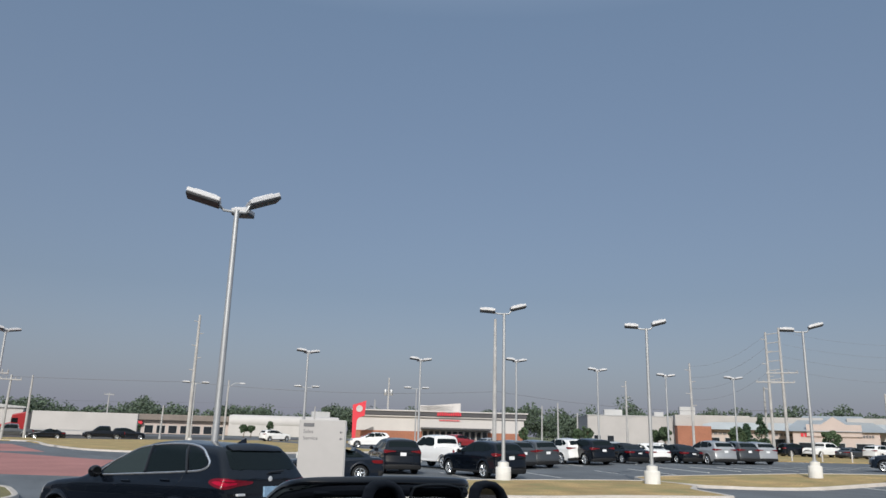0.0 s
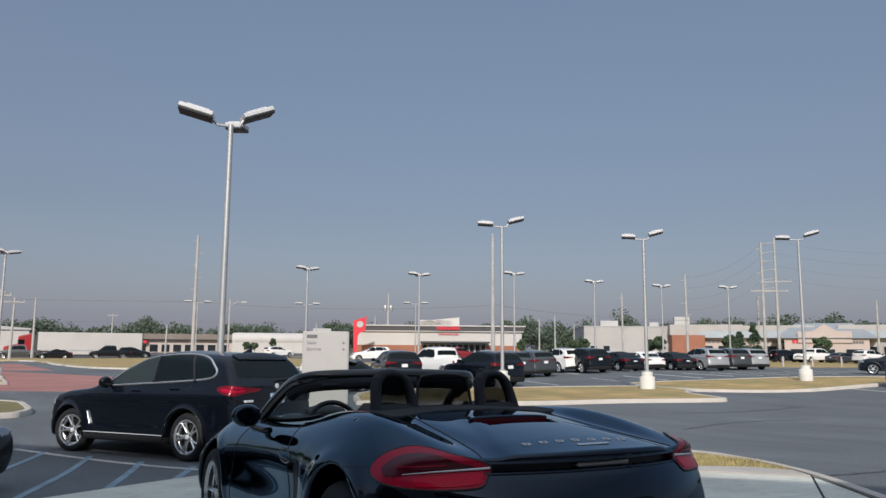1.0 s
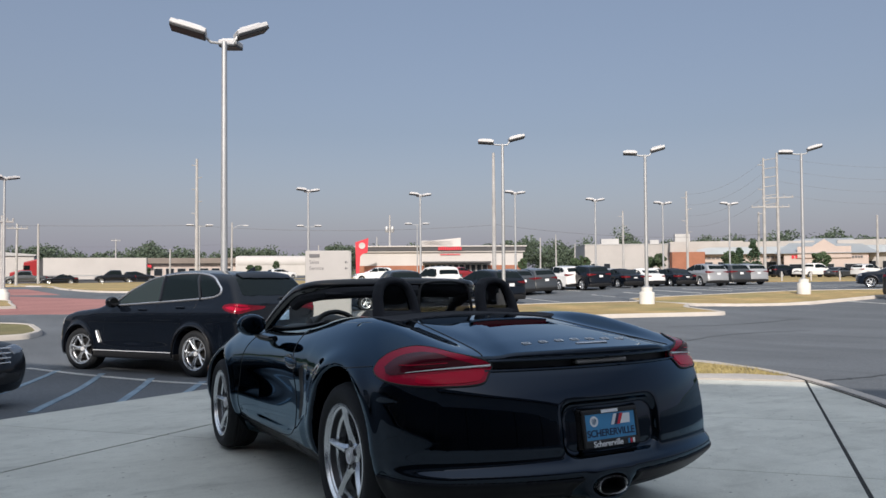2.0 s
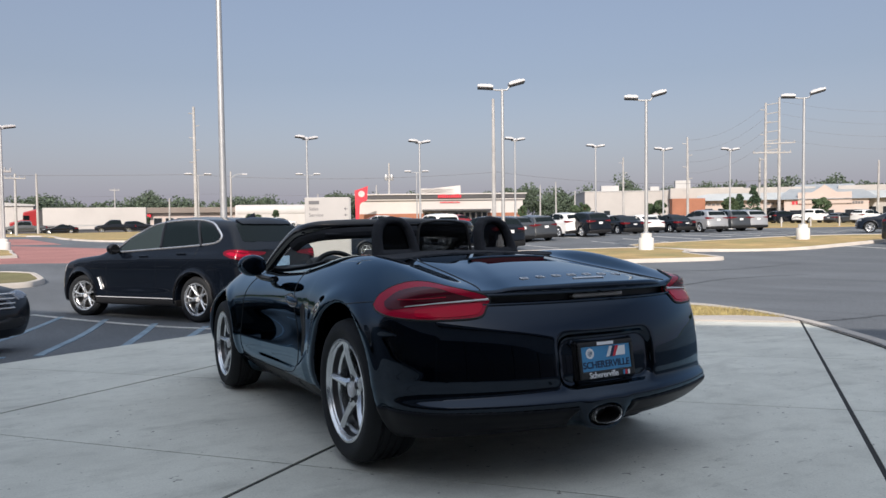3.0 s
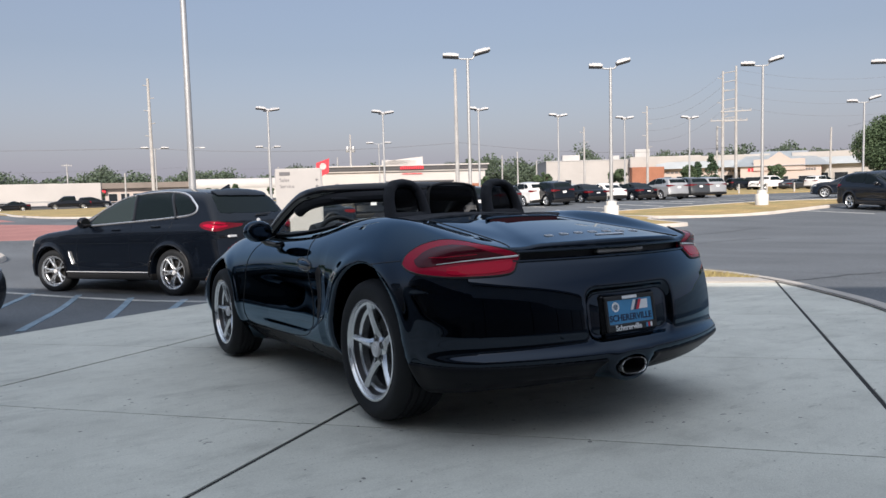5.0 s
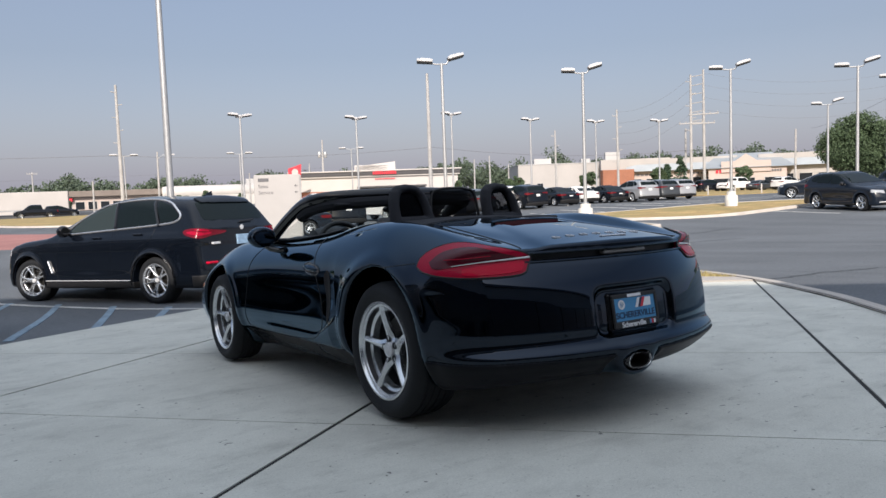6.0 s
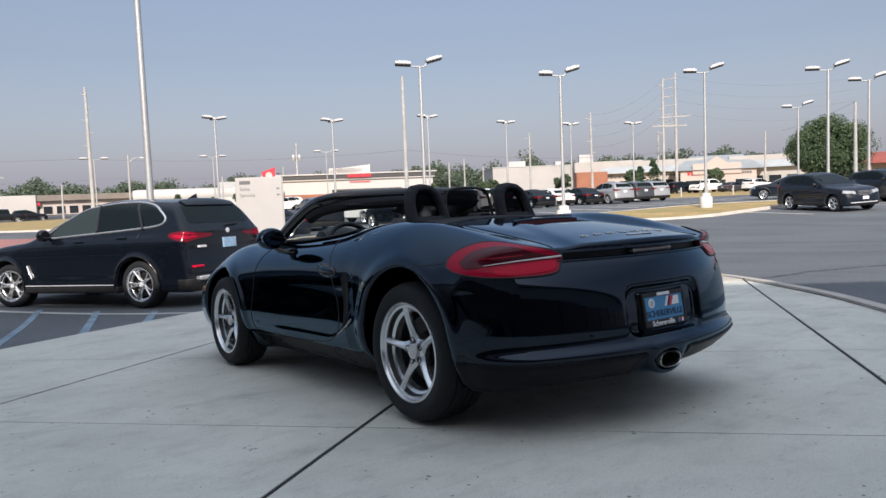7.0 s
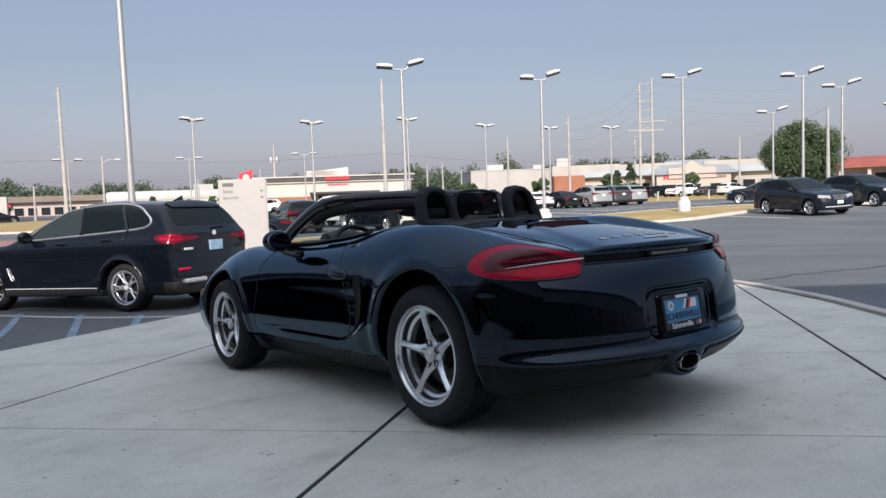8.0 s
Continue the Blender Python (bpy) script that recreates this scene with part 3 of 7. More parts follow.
utility_pole(11.75, 110, 17.6, [], 0.26, extra="stand_offs")
utility_pole(34.1, 80, 14.0, [], 0.23)
for deg, dist, h, arms in ((14.2, 130, 9.8, []), (26.0, 125, 10.6, []), (43.8, 130, 11.2, []), (48.4, 115, 12.7, []), (53.6, 112, 16.6, [(9.8, 1.6)]), (54.5, 112, 17.2, [(11.0, 2.0), (9.7, 1.5)]),
                            (53.2, 118, 9.5, []), (1.5, 120, 8.6, []), (-0.6, 70, 6.4, [(5.9, 0.8)]), (6.3, 180, 9, [(8.6, 1)]), (9.9, 130, 5.4, []), (20.6, 150, 6.4, []), (66.0, 80, 8.4, []), (60.5, 130, 9.2, []),
                            (37.6, 150, 7.6, []), (38.8, 150, 8.2, []), (40.2, 150, 6.4, []), (35.0, 140, 6.0, []), (0.2, 110, 8.0, [(7.4, 1.2)]), (25.0, 150, 8.0, [])):
    kind = {14.2: "lamp", 26.0: "transformer", 43.8: "stand_offs", 48.4: "stand_offs", 53.6: "stand_offs", 54.5: "twin"}.get(deg, "")
    utility_pole(deg, dist, h, arms, 0.15 + 0.004 * h, lean=random.uniform(-0.8, 0.8), extra=kind)


def wire(a, b, sag, r=0.02, n=24):
    a, b = Vector(a), Vector(b)
    pts = [a.lerp(b, i / n) - Vector((0, 0, sag * 4 * (i / n) * (1 - i / n))) for i in range(n + 1)]
    return tagged(new("overhead_wire", Geo().tube(pts, r * 0.6, 4, cap=False).mesh("overhead_wire", WIRE)), "thin dark overhead wire strung between poles", "wire", "overhead wires", "structure")


def high(deg, dist, z):
    return (*bearing(deg, dist), z)


wire(high(-14, 118, 7.6), high(12.05, 110, 7.6), 0.4, 0.035)
wire(high(12.05, 110, 7.5), high(34.35, 95, 6.8), 0.7, 0.035)
wire(high(34.35, 95, 6.8), high(54, 112, 5.8), 1.0, 0.035)
wire(high(-10, 120, 5.0), high(14.2, 130, 5.6), 0.5)
wire(high(14.2, 130, 5.4), high(26.0, 125, 5.8), 0.5)
for q in range(4):
    wire(high(53.6, 112, 16 - q * 1.7), high(48.4, 115, 12 - q * 1.6), 1.2, 0.022)
    wire(high(54.5, 112, 16.4 - q * 1.7), high(66, 120, 15 - q * 1.6), 1.2, 0.018)
wire(high(66.0, 80, 8.2), high(61.5, 95, 6.8), 0.3)


# ---- buildings ----
def bars(parent, x0, x1, z, h, y, n, material, rnd=True, name="lettering_bar"):
    """Writing too far off to read: a row of plain bars."""
    w = (x1 - x0) / n
    for i in range(n):
        part(name, Geo().box((x0 + i * w + w * 0.1, y - 0.06, z), (x0 + i * w + w * 0.85, y, z + h * (random.uniform(0.7, 1.0) if rnd else 1)), 0.02), material, parent)


def openings(parent, xs, w, z0, z1, y, name="window", material=SHOPGLASS, frame_mat=GREYWALL):
    """Glazed openings: dark glass set in a proud frame."""
    for x in xs:
        f = Geo()
        f.box((x, y - 0.08, z0), (x + 0.1, y + 0.02, z1)), f.box((x + w - 0.1, y - 0.08, z0), (x + w, y + 0.02, z1)), f.box((x + 0.1, y - 0.08, z1 - 0.1), (x + w - 0.1, y + 0.02, z1))
        win = part(name, f, frame_mat, parent)
        part("pane", Geo().box((x + 0.1, y - 0.02, z0), (x + w - 0.1, y + 0.01, z1 - 0.1)), material, win)


def block(name, deg, dist, turn, label, category="building", z=0.0):
    x, y = bearing(deg, dist)
    return thing(name, label, category, pose(x, y, float(ground_z(x, y)) + z, 0, 0, -deg + turn), kind="")


# restaurant with white fascia
b = block("restaurant", 30.0, 125, 4, "low white restaurant with red brick base and dark canopy", z=0.2)
part("wall", Geo().box((-13.9, 0, 0), (13.9, 16, 5.0), 0.03), WHITE, b, "white upper wall")
part("brick_base", Geo().box((-13.95, -0.12, 0), (13.95, 15, 1.9), 0.02), BRICKWALL, b, "red brick lower wall")
part("fascia", Geo().box((-14.3, -0.5, 4.35), (14.3, 16.4, 5.0), 0.05), DARKROOF, b, "dark band under the roof edge")
part("roof_edge", Geo().box((-14.5, -0.7, 5.0), (14.5, 16.6, 5.22), 0.04), WHITE, b)
part("fascia_trim", Geo().box((-14.2, -0.35, 4.1), (14.2, 0.1, 4.36), 0.04), WHITE, b)
part("canopy", Geo().box((-3.2, -2.2, 2.25), (8.2, 0, 2.55), 0.04), DARKROOF, b, "flat dark entrance canopy")
openings(b, [-2.9 + i * 0.98 for i in range(11)], 0.9, 0.1, 2.1, -0.15)
part("roof_unit", Geo().box((-3.4, 3, 5.2), (2.4, 5, 6.2), 0.05), WHITE, b, "white roof parapet")
part("roof_unit", Geo().prism([(-3.2, 0), (3.6, 0), (3.6, 1.5), (-3.2, 0.8)], 2.8, 3.0, pose(0, 6, 5.2, 90, 0, 0)), WHITE, b)
bars(b, -0.6, 3.4, 4.45, 0.62, -0.72, 11, RED)
bars(b, -0.2, 3.2, 3.62, 0.26, -0.12, 13, RED)
b = block("pylon_sign", 23.9, 118, 0, "curved red pylon sign with a pale round emblem", "sign", 0.2)
part("panel", Geo().prism([(-0.95, 0.5), (-0.45, 0.5), (-0.30, 3.3), (0.0, 3.7), (0.85, 4.0), (1.0, 6.3), (0.2, 6.0), (-1.05, 5.6)], -0.2, 0.2, pose(0, 0, 0, 90, 0, 0)), RED, b)
part("post", Geo().box((-1.0, -0.15, 0), (-0.4, 0.15, 0.7), 0.02), GREYWALL, b)
part("emblem", Geo().lathe([(0, 0.0), (0.5, 0), (0.5, 0.1), (0.32, 0.1), (0.32, 0.03), (0, 0.03)], 24, pose(0.0, -0.2, 5.05, 0, 0, -90)), WHITE, b, "pale round emblem")

# plain white hall and long shopping row
b = block("white_hall", 44.6, 150, 10, "plain white flat-roofed hall")
part("wall", Geo().box((-9.6, 0, 0), (9.0, 20, 6.0), 0.04), HALLWHITE, b)
part("coping", Geo().box((-9.7, -0.1, 6.0), (9.1, 20.1, 6.15), 0.03), GREYWALL, b)
part("roof_unit", Geo().box((-6, 3, 6.1), (-2.5, 5, 7.3), 0.05), GREYWALL, b)
part("roof_unit", Geo().box((3.6, 3, 6.1), (5.4, 5, 7.0), 0.05), GREYWALL, b)
openings(b, [-8.5, -6.0], 1.4, 0.1, 2.4, 0)
b = block("brick_wing", 48.6, 148, 8, "red brick wing with a white upper storey")
part("wall", Geo().box((-3.4, 0, 0), (2.6, 14, 4.4), 0.03), BRICKWALL, b)
part("upper_wall", Geo().box((-3.6, 1.0, 4.4), (9.6, 14, 6.4), 0.03), HALLWHITE, b)
part("roof_unit", Geo().box((-2.6, 2, 6.4), (0.2, 4, 7.9), 0.04), GREYWALL, b)
for deg, w, tone, lab in ((51.6, 13.5, CREAM, "pale cream shop row with dark openings"), (55.0, 9.2, CREAM, "pale cream shop with a dark opening"),
                          (61.2, 16.0, HALLWHITE, "white shop row with red sign bars")):
    b = block("shop_row", deg, 150, 3, lab)
    part("wall", Geo().box((-w / 2, 0, 0), (w / 2, 18, 4.6), 0.03), tone, b)
    part("upper_wall", Geo().box((-w / 2, -0.1, 4.6), (w / 2, 18, 6.2), 0.03), HALLWHITE, b)
    part("pent_roof", Geo().prism([(0, 0), (1.2, 0), (0.9, 1.3)], -w / 2, w / 2, pose(0, -1.25, 3.9, 0, 0, 0) @ Matrix(((0, 0, 1, 0), (1, 0, 0, 0), (0, 1, 0, 0), (0, 0, 0, 1)))), ROOFMETAL, b)
    openings(b, [-w / 2 + 0.6 + i * 3.1 for i in range(int(w / 3.1))], 2.3, 0.1, 2.5, -0.05)
    bars(b, -w / 2 + 1, -w / 2 + 5, 3.0, 0.45, -0.05, 5, RED if deg > 60 else SIGNGREY)
b = block("gable_shop", 57.4, 146, 3, "cream shop with a stepped gable and blue-grey hipped roof", z=-0.6)
part("wall", Geo().box((-6.6, 0, 0), (6.6, 16, 4.4), 0.03), CREAM, b)
part("gable", Geo().prism([(-4.2, 0), (4.2, 0), (4.2, 2.0), (1.9, 2.0), (0, 3.3), (-1.9, 2.0), (-4.2, 2.0)], -0.25, 0.3, pose(-0.2, 0, 3.6, 90, 0, 0)), CREAM, b, "stepped cream gable")
part("roof", Geo().add([(-8.2, -0.6, 4.4), (8.2, -0.6, 4.4), (8.2, 14, 4.4), (-8.2, 14, 4.4), (-4.6, 6, 7.2), (4.6, 6, 7.2)],
                       [(0, 1, 5, 4), (1, 2, 5), (2, 3, 4, 5), (3, 0, 4), (3, 2, 1, 0)]), ROOFMETAL, b, "blue-grey hipped metal roof")
openings(b, [-5.8, -1.4, 2.9], 2.8, 0.1, 2.6, -0.03)
bars(b, -5.4, -3.0, 3.5, 0.7, -0.05, 4, RED)
bars(b, 3.2, 5.8, 3.5, 0.5, -0.05, 6, SIGNGREY)
b = block("red_roof_shop", 70.5, 105, 6, "low shop with a red roof and white columns")
part("wall", Geo().box((-7, 1.2, 0), (9, 12, 3.2), 0.03), CREAM, b)
part("roof", Geo().prism([(0, 0), (14, 0), (7, 1.5)], -7.6, 9.6, pose(0, -0.8, 3.0, 0, 0, 0) @ Matrix(((0, 0, 1, 0), (1, 0, 0, 0), (0, 1, 0, 0), (0, 0, 0, 1)))), mat("dull_red_roof", (0.34, 0.085, 0.06), 0.7, grain=0.2, grain_size=0.3, patch=0.2, patch_size=2.0), b, "dull red roof")
for q in range(6):
    part("column", Geo().box((-6.9 + q * 3.1, -0.3, 0), (-6.5 + q * 3.1, 0.1, 3.0), 0.03), WHITE, b)
openings(b, [-6 + i * 3.0 for i in range(5)], 2.2, 0.3, 2.4, 1.2)

# low buildings beyond the road
b = block("warehouse", -0.9, 150, -4, "white metal warehouse with a grey window")
part("wall", Geo().box((-12, 0, 0), (5.6, 14, 4.6), 0.03), WHITE, b)
part("roof", Geo().prism([(-12.3, 0), (5.9, 0), (5.9, 0.25), (-3, 1.0), (-12.3, 0.4)], -14.3, 0.3, pose(0, 0, 4.6, 90, 0, 0)), GREYWALL, b)
openings(b, [-1.5], 2.6, 1.0, 2.4, 0)
part("dark_wing", Geo().box((5.7, 1, 0), (13, 12, 4.0), 0.03), DARKROOF, b)
b = block("long_shed", 18.4, 205, 2, "long low white shed with a curved roof edge")
part("wall", Geo().box((-14, 0, 0), (14.5, 16, 3.8), 0.03), WHITE, b)
part("roof", Geo().lathe([(0, -14), (1.6, -14), (1.8, -13.2), (1.8, 14.2), (1.6, 14.5), (0, 14.5)], 16, pose(0, 1.6, 3.6)), WHITE, b)
part("roof_unit", Geo().box((7.5, 6, 5), (12.5, 9, 6.9), 0.04), GREYWALL, b)
b = block("strip_mall", 10.8, 210, 0, "brown low shop strip with red awnings")
part("wall", Geo().box((-17, 0, 0), (15, 14, 3.4), 0.03), CREAM, b)
part("roof", Geo().box((-17.4, -1.4, 3.4), (15.4, 14.4, 4.9), 0.1), mat("brown_roof", (0.20, 0.17, 0.15), 0.9, patch=0.15, patch_size=2, grain=0.1), b)
for q in range(2):
    part("awning", Geo().box((-16 + q * 5.2, -1.2, 2.3), (-13 + q * 5.2, -0.02, 3.1), 0.1), RED, b, "red awning")
openings(b, [-16 + i * 2.9 for i in range(10)], 2.2, 0.2, 2.2, 0)

# the showroom behind the camera, whose shade lies over the forecourt
b = thing("showroom", "grey metal-clad dealership showroom with a glass front", "building", pose(*uv(-8.6, 0), 0.25, 0, 0, 0))
R = Matrix(((0.8, -0.6, 0, 0), (0.6, 0.8, 0, 0), (0, 0, 1, 0), (0, 0, 0, 1)))
part("wall", Geo().box((-24, -60, 0), (-0.4, 60, 8.23), 0.03, R), GREYWALL, b)
part("parapet", Geo().box((-24.2, -60.2, 7.5), (0, 60.2, 8.33), 0.03, R), mat("grey_cladding", (0.22, 0.23, 0.25), 0.4, 0.2, grain=0.04, grain_size=0.5, patch=0.06, patch_size=3), b)
for q in range(24):
    w = part("window", Geo().box((-0.42, -58 + q * 4.8, 0.1), (-0.3, -57.9 + q * 4.8, 3.8), 0, R), DARKROOF, b)
    part("pane", Geo().box((-0.4, -57.9 + q * 4.8, 0.1), (-0.34, -53.2 + q * 4.8, 3.8), 0, R), SHOPGLASS, w)

# ---- direction sign ----
sx, sy = bearing(21.45, 18.9)
sg = thing("direction_sign", "tall white panel sign with grey lettering and arrows", "sign", pose(sx, sy, float(ground_z(sx, sy)), 0, 0, -26))
part("panel", Geo().box((-0.56, -0.08, 0.0), (0.56, 0.08, 2.27), 0.012), SIGNWHITE, sg)
part("edge_strip", Geo().box((0.56, -0.07, 0.02), (0.585, 0.07, 2.25), 0.006), GREYWALL, sg, "grey side strip")
part("plinth", Geo().box((-0.52, -0.07, -0.1), (0.52, 0.07, 0.0), 0.0), GREYWALL, sg)


def words(name, text, size, m, material, parent, depth=0.004, bold=0.0):
    c = bpy.data.curves.new(name, "FONT")
    c.body, c.size, c.extrude, c.offset = text, size, depth, bold
    tmp = new(name, c)
    me = bpy.data.meshes.new_from_object(tmp.evaluated_get(bpy.context.evaluated_depsgraph_get()))
    bpy.data.objects.remove(tmp)
    me.materials.clear()
    me.materials.append(material)
    ob = new(name, me)
    ob.matrix_world = m
    ob.parent = parent
    return ob


part("brand_bar", Geo().box((-0.46, -0.09, 2.10), (-0.20, -0.08, 2.185)), SIGNGREY, sg, "plain grey bar in place of a brand name")
words("lettering", "Sales", 0.125, pose(-0.46, -0.081, 1.945, 90, 0, 0), SIGNGREY, sg)
words("lettering", "Service", 0.125, pose(-0.46, -0.081, 1.79, 90, 0, 0), SIGNGREY, sg)
for z in (1.98, 1.825):
    part("arrow", Geo().prism([(0, 0), (0.035, 0.035), (0.045, 0.025), (0.028, 0.008), (0.08, 0.008), (0.08, -0.008), (0.028, -0.008), (0.045, -0.025), (0.035, -0.035)], 0.08, 0.09, pose(0.42, 0, z, 90, 0, 0)), SIGNGREY, sg)


# ---- trees ----
def leaf_cloud(centres, radii, per, size, seed, squash=0.8):
    """Many small leaf quads scattered over and in lumps."""
    rng = np.random.default_rng(seed)
    vs, fs = [], []
    for c, r in zip(centres, radii):
        d = rng.normal(size=(per, 3))
        d /= np.linalg.norm(d, axis=1)[:, None]
        p = np.asarray(c) + d * (r * rng.uniform(0.55, 1.08, (per, 1))) * (1, 1, squash)
        a = rng.normal(size=(per, 3))
        a /= np.linalg.norm(a, axis=1)[:, None]
        b = np.cross(a, rng.normal(size=(per, 3)))
        b /= np.linalg.norm(b, axis=1)[:, None]
        s = size * rng.uniform(0.6, 1.4, (per, 1))
        k = len(vs)
        q = np.stack([p - a * s, p - b * s * 0.6, p + a * s, p + b * s * 0.6], 1).reshape(-1, 3)
        vs += q.tolist()
        fs += [(k + 4 * i, k + 4 * i + 1, k + 4 * i + 2, k + 4 * i + 3) for i in range(per)]
    g = Geo()
    g.v, g.f = vs, fs
    return g


def tree(deg, dist, height, radius, seed, lumps=26, per=110, leaf=0.22, label="broad green leafy tree", low=0.25, material=LEAF):
    x, y = bearing(deg, dist)
    rng = np.random.default_rng(seed)
    t = thing("tree", label, "tree", pose(x, y, float(ground_z(x, y))))
    part("trunk", Geo().tube([(0, 0, -0.1), (0.05, 0, height * 0.25), (0.1, 0.05, height * 0.6)], [height * 0.035, height * 0.028, height * 0.012], 9), BARK, t)
    cs, rs = [], []
    mid, half = (low + 1.0) / 2, (1.0 - low) / 2
    for i in range(lumps):
        d = rng.normal(size=3)
        d *= rng.uniform(0.25, 1.0) ** 0.45 / np.linalg.norm(d) * 0.78
        h = mid + half * d[2]
        c = (radius * d[0], radius * d[1], height * h)
        cs.append(c), rs.append(radius * rng.uniform(0.16, 0.36))
        if i % 3 == 0:
            part("limb", Geo().tube([(0.05, 0, height * min(h * 0.6, 0.45)), (c[0] * 0.5, c[1] * 0.5, height * h * 0.85), c], [height * 0.012, height * 0.008, 0.01], 5), BARK, t)
    part("crown", leaf_cloud(cs, rs, per, leaf, seed + 1), material, t, smooth=0)
    return t


tree(64.5, 92, 8.4, 4.6, 11, 130, 700, 0.09, "large broad green tree beside the car park", 0.12)
for i, (deg, dist, h, r) in enumerate(((46.4, 118, 4.6, 1.5), (45.9, 120, 4.0, 1.2), (40.9, 125, 4.4, 1.6), (40.2, 125, 3.9, 1.3), (51.3, 112, 4.6, 1.7), (57.1, 115, 4.4, 1.8), (36.2, 112, 3.8, 1.1),
                                       (15.6, 165, 3.6, 1.5), (16.1, 165, 3.2, 1.2), (17.4, 165, 4.2, 1.1), (20.0, 165, 3.4, 1.3), (21.6, 165, 4.0, 1.2), (22.2, 165, 4.0, 1.2), (8.2, 170, 4.0, 1.5))):
    tree(deg, dist, h * 0.86, r * 0.8, 30 + i, 26, 150, 0.12, "young green tree in front of the shops", 0.3, LEAF)


def evergreen(deg, dist, h, r, seed):
    x, y = bearing(deg, dist)
    rng = np.random.default_rng(seed)
    t = thing("evergreen_tree", "dark green conical evergreen tree", "tree", pose(x, y, float(ground_z(x, y))))
    part("trunk", Geo().tube([(0, 0, -0.1), (0, 0, h * 0.9)], [0.12, 0.02], 7), BARK, t)
    cs, rs = [], []
    for i in range(34):
        q = rng.uniform(0.08, 0.97)
        a = rng.uniform(0, 6.283)
        w = r * (1 - q) * rng.uniform(0.3, 0.8)
        cs.append((w * math.cos(a), w * math.sin(a), h * q)), rs.append(0.25 + r * 0.45 * (1 - q))
    part("crown", leaf_cloud(cs, rs, 60, 0.16, seed, 0.7), PINE, t, smooth=0)


evergreen(52.85, 112, 5.2, 2.0, 71)
evergreen(51.9, 118, 4.4, 1.7, 72)

rng = np.random.default_rng(5)
cs, rs = [], []
for deg in np.arange(-16, 80, 0.26):
    tall = 8.5 + 1.6 * math.sin(deg * 0.9) + 1.2 * math.sin(deg * 2.3 + 1)
    if 33 < deg < 41:
        tall += 3.2
    if 41 <= deg < 62:
        tall += 2.4
    if 43.5 < deg < 46 or 53 < deg < 55.6:
        tall += 2.6
    if deg >= 62:
        tall -= 0.6
    for q in range(4):
        d = rng.uniform(255, 300)
        h = tall * rng.uniform(0.25, 0.9)
        x, y = bearing(deg + rng.uniform(-0.3, 0.3), d)
        cs.append((x, y, -0.6 + h)), rs.append(rng.uniform(1.8, 3.8))
woods = new("far_woods", leaf_cloud(cs, rs, 120, 0.42, 9).mesh("far_woods", HAZYLEAF, 0))
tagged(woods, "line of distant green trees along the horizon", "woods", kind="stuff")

# low white posts along the lawn
for i in range(9):
    x, y = 60.5 + i * 3.2, 44.6 - i * 1.0
    p = thing("bollard", "short white post at the lawn's edge", "bollard", pose(x, y, float(ground_z(x, y)) + 0.02), "white posts")
    part("post", Geo().tube([(0, 0, 0), (0, 0, 0.95)], 0.07, 8), WHITE, p)
    part("cap", Geo().lathe([(0, 0.95), (0.08, 0.95), (0.08, 0.98), (0, 1.02)], 8, pose(0, 0, 0, 0, -90, 0)), WHITE, p)


# ---- shaped surfaces: smooth fields turned into meshes ----
def spline(pts):
    """A smooth curve through (t, value) pairs, flat beyond its ends."""
    t, v = np.array([p[0] for p in pts], float), np.array([p[1] for p in pts], float)
    m = np.gradient(v, t)

    def at(q):
        q = np.clip(q, t[0], t[-1])
        i = np.clip(np.searchsorted(t, q, side="right") - 1, 0, len(t) - 2)
        h = t[i + 1] - t[i]
        s = (q - t[i]) / h
        return ((2 * s ** 3 - 3 * s ** 2 + 1) * v[i] + (s ** 3 - 2 * s ** 2 + s) * h * m[i]
                + (-2 * s ** 3 + 3 * s ** 2) * v[i + 1] + (s ** 3 - s ** 2) * h * m[i + 1])
    return at


def smax(a, b, k):
    h = np.maximum(k - np.abs(a - b), 0) / k
    return np.maximum(a, b) + h * h * k * 0.25


def smin(a, b, k):
    return -smax(-a, -b, k)


def bulge(v, c, w):
    return np.exp(-((v - c) / w) ** 2)


def gradient(f, p, e=0.002):
    g = np.empty_like(p)
    for a in range(3):
        d = np.zeros(3)
        d[a] = e
        q, r = p + d, p - d
        g[:, a] = (f(q[:, 0], q[:, 1], q[:, 2]) - f(r[:, 0], r[:, 1], r[:, 2])) / (2 * e)
    return g


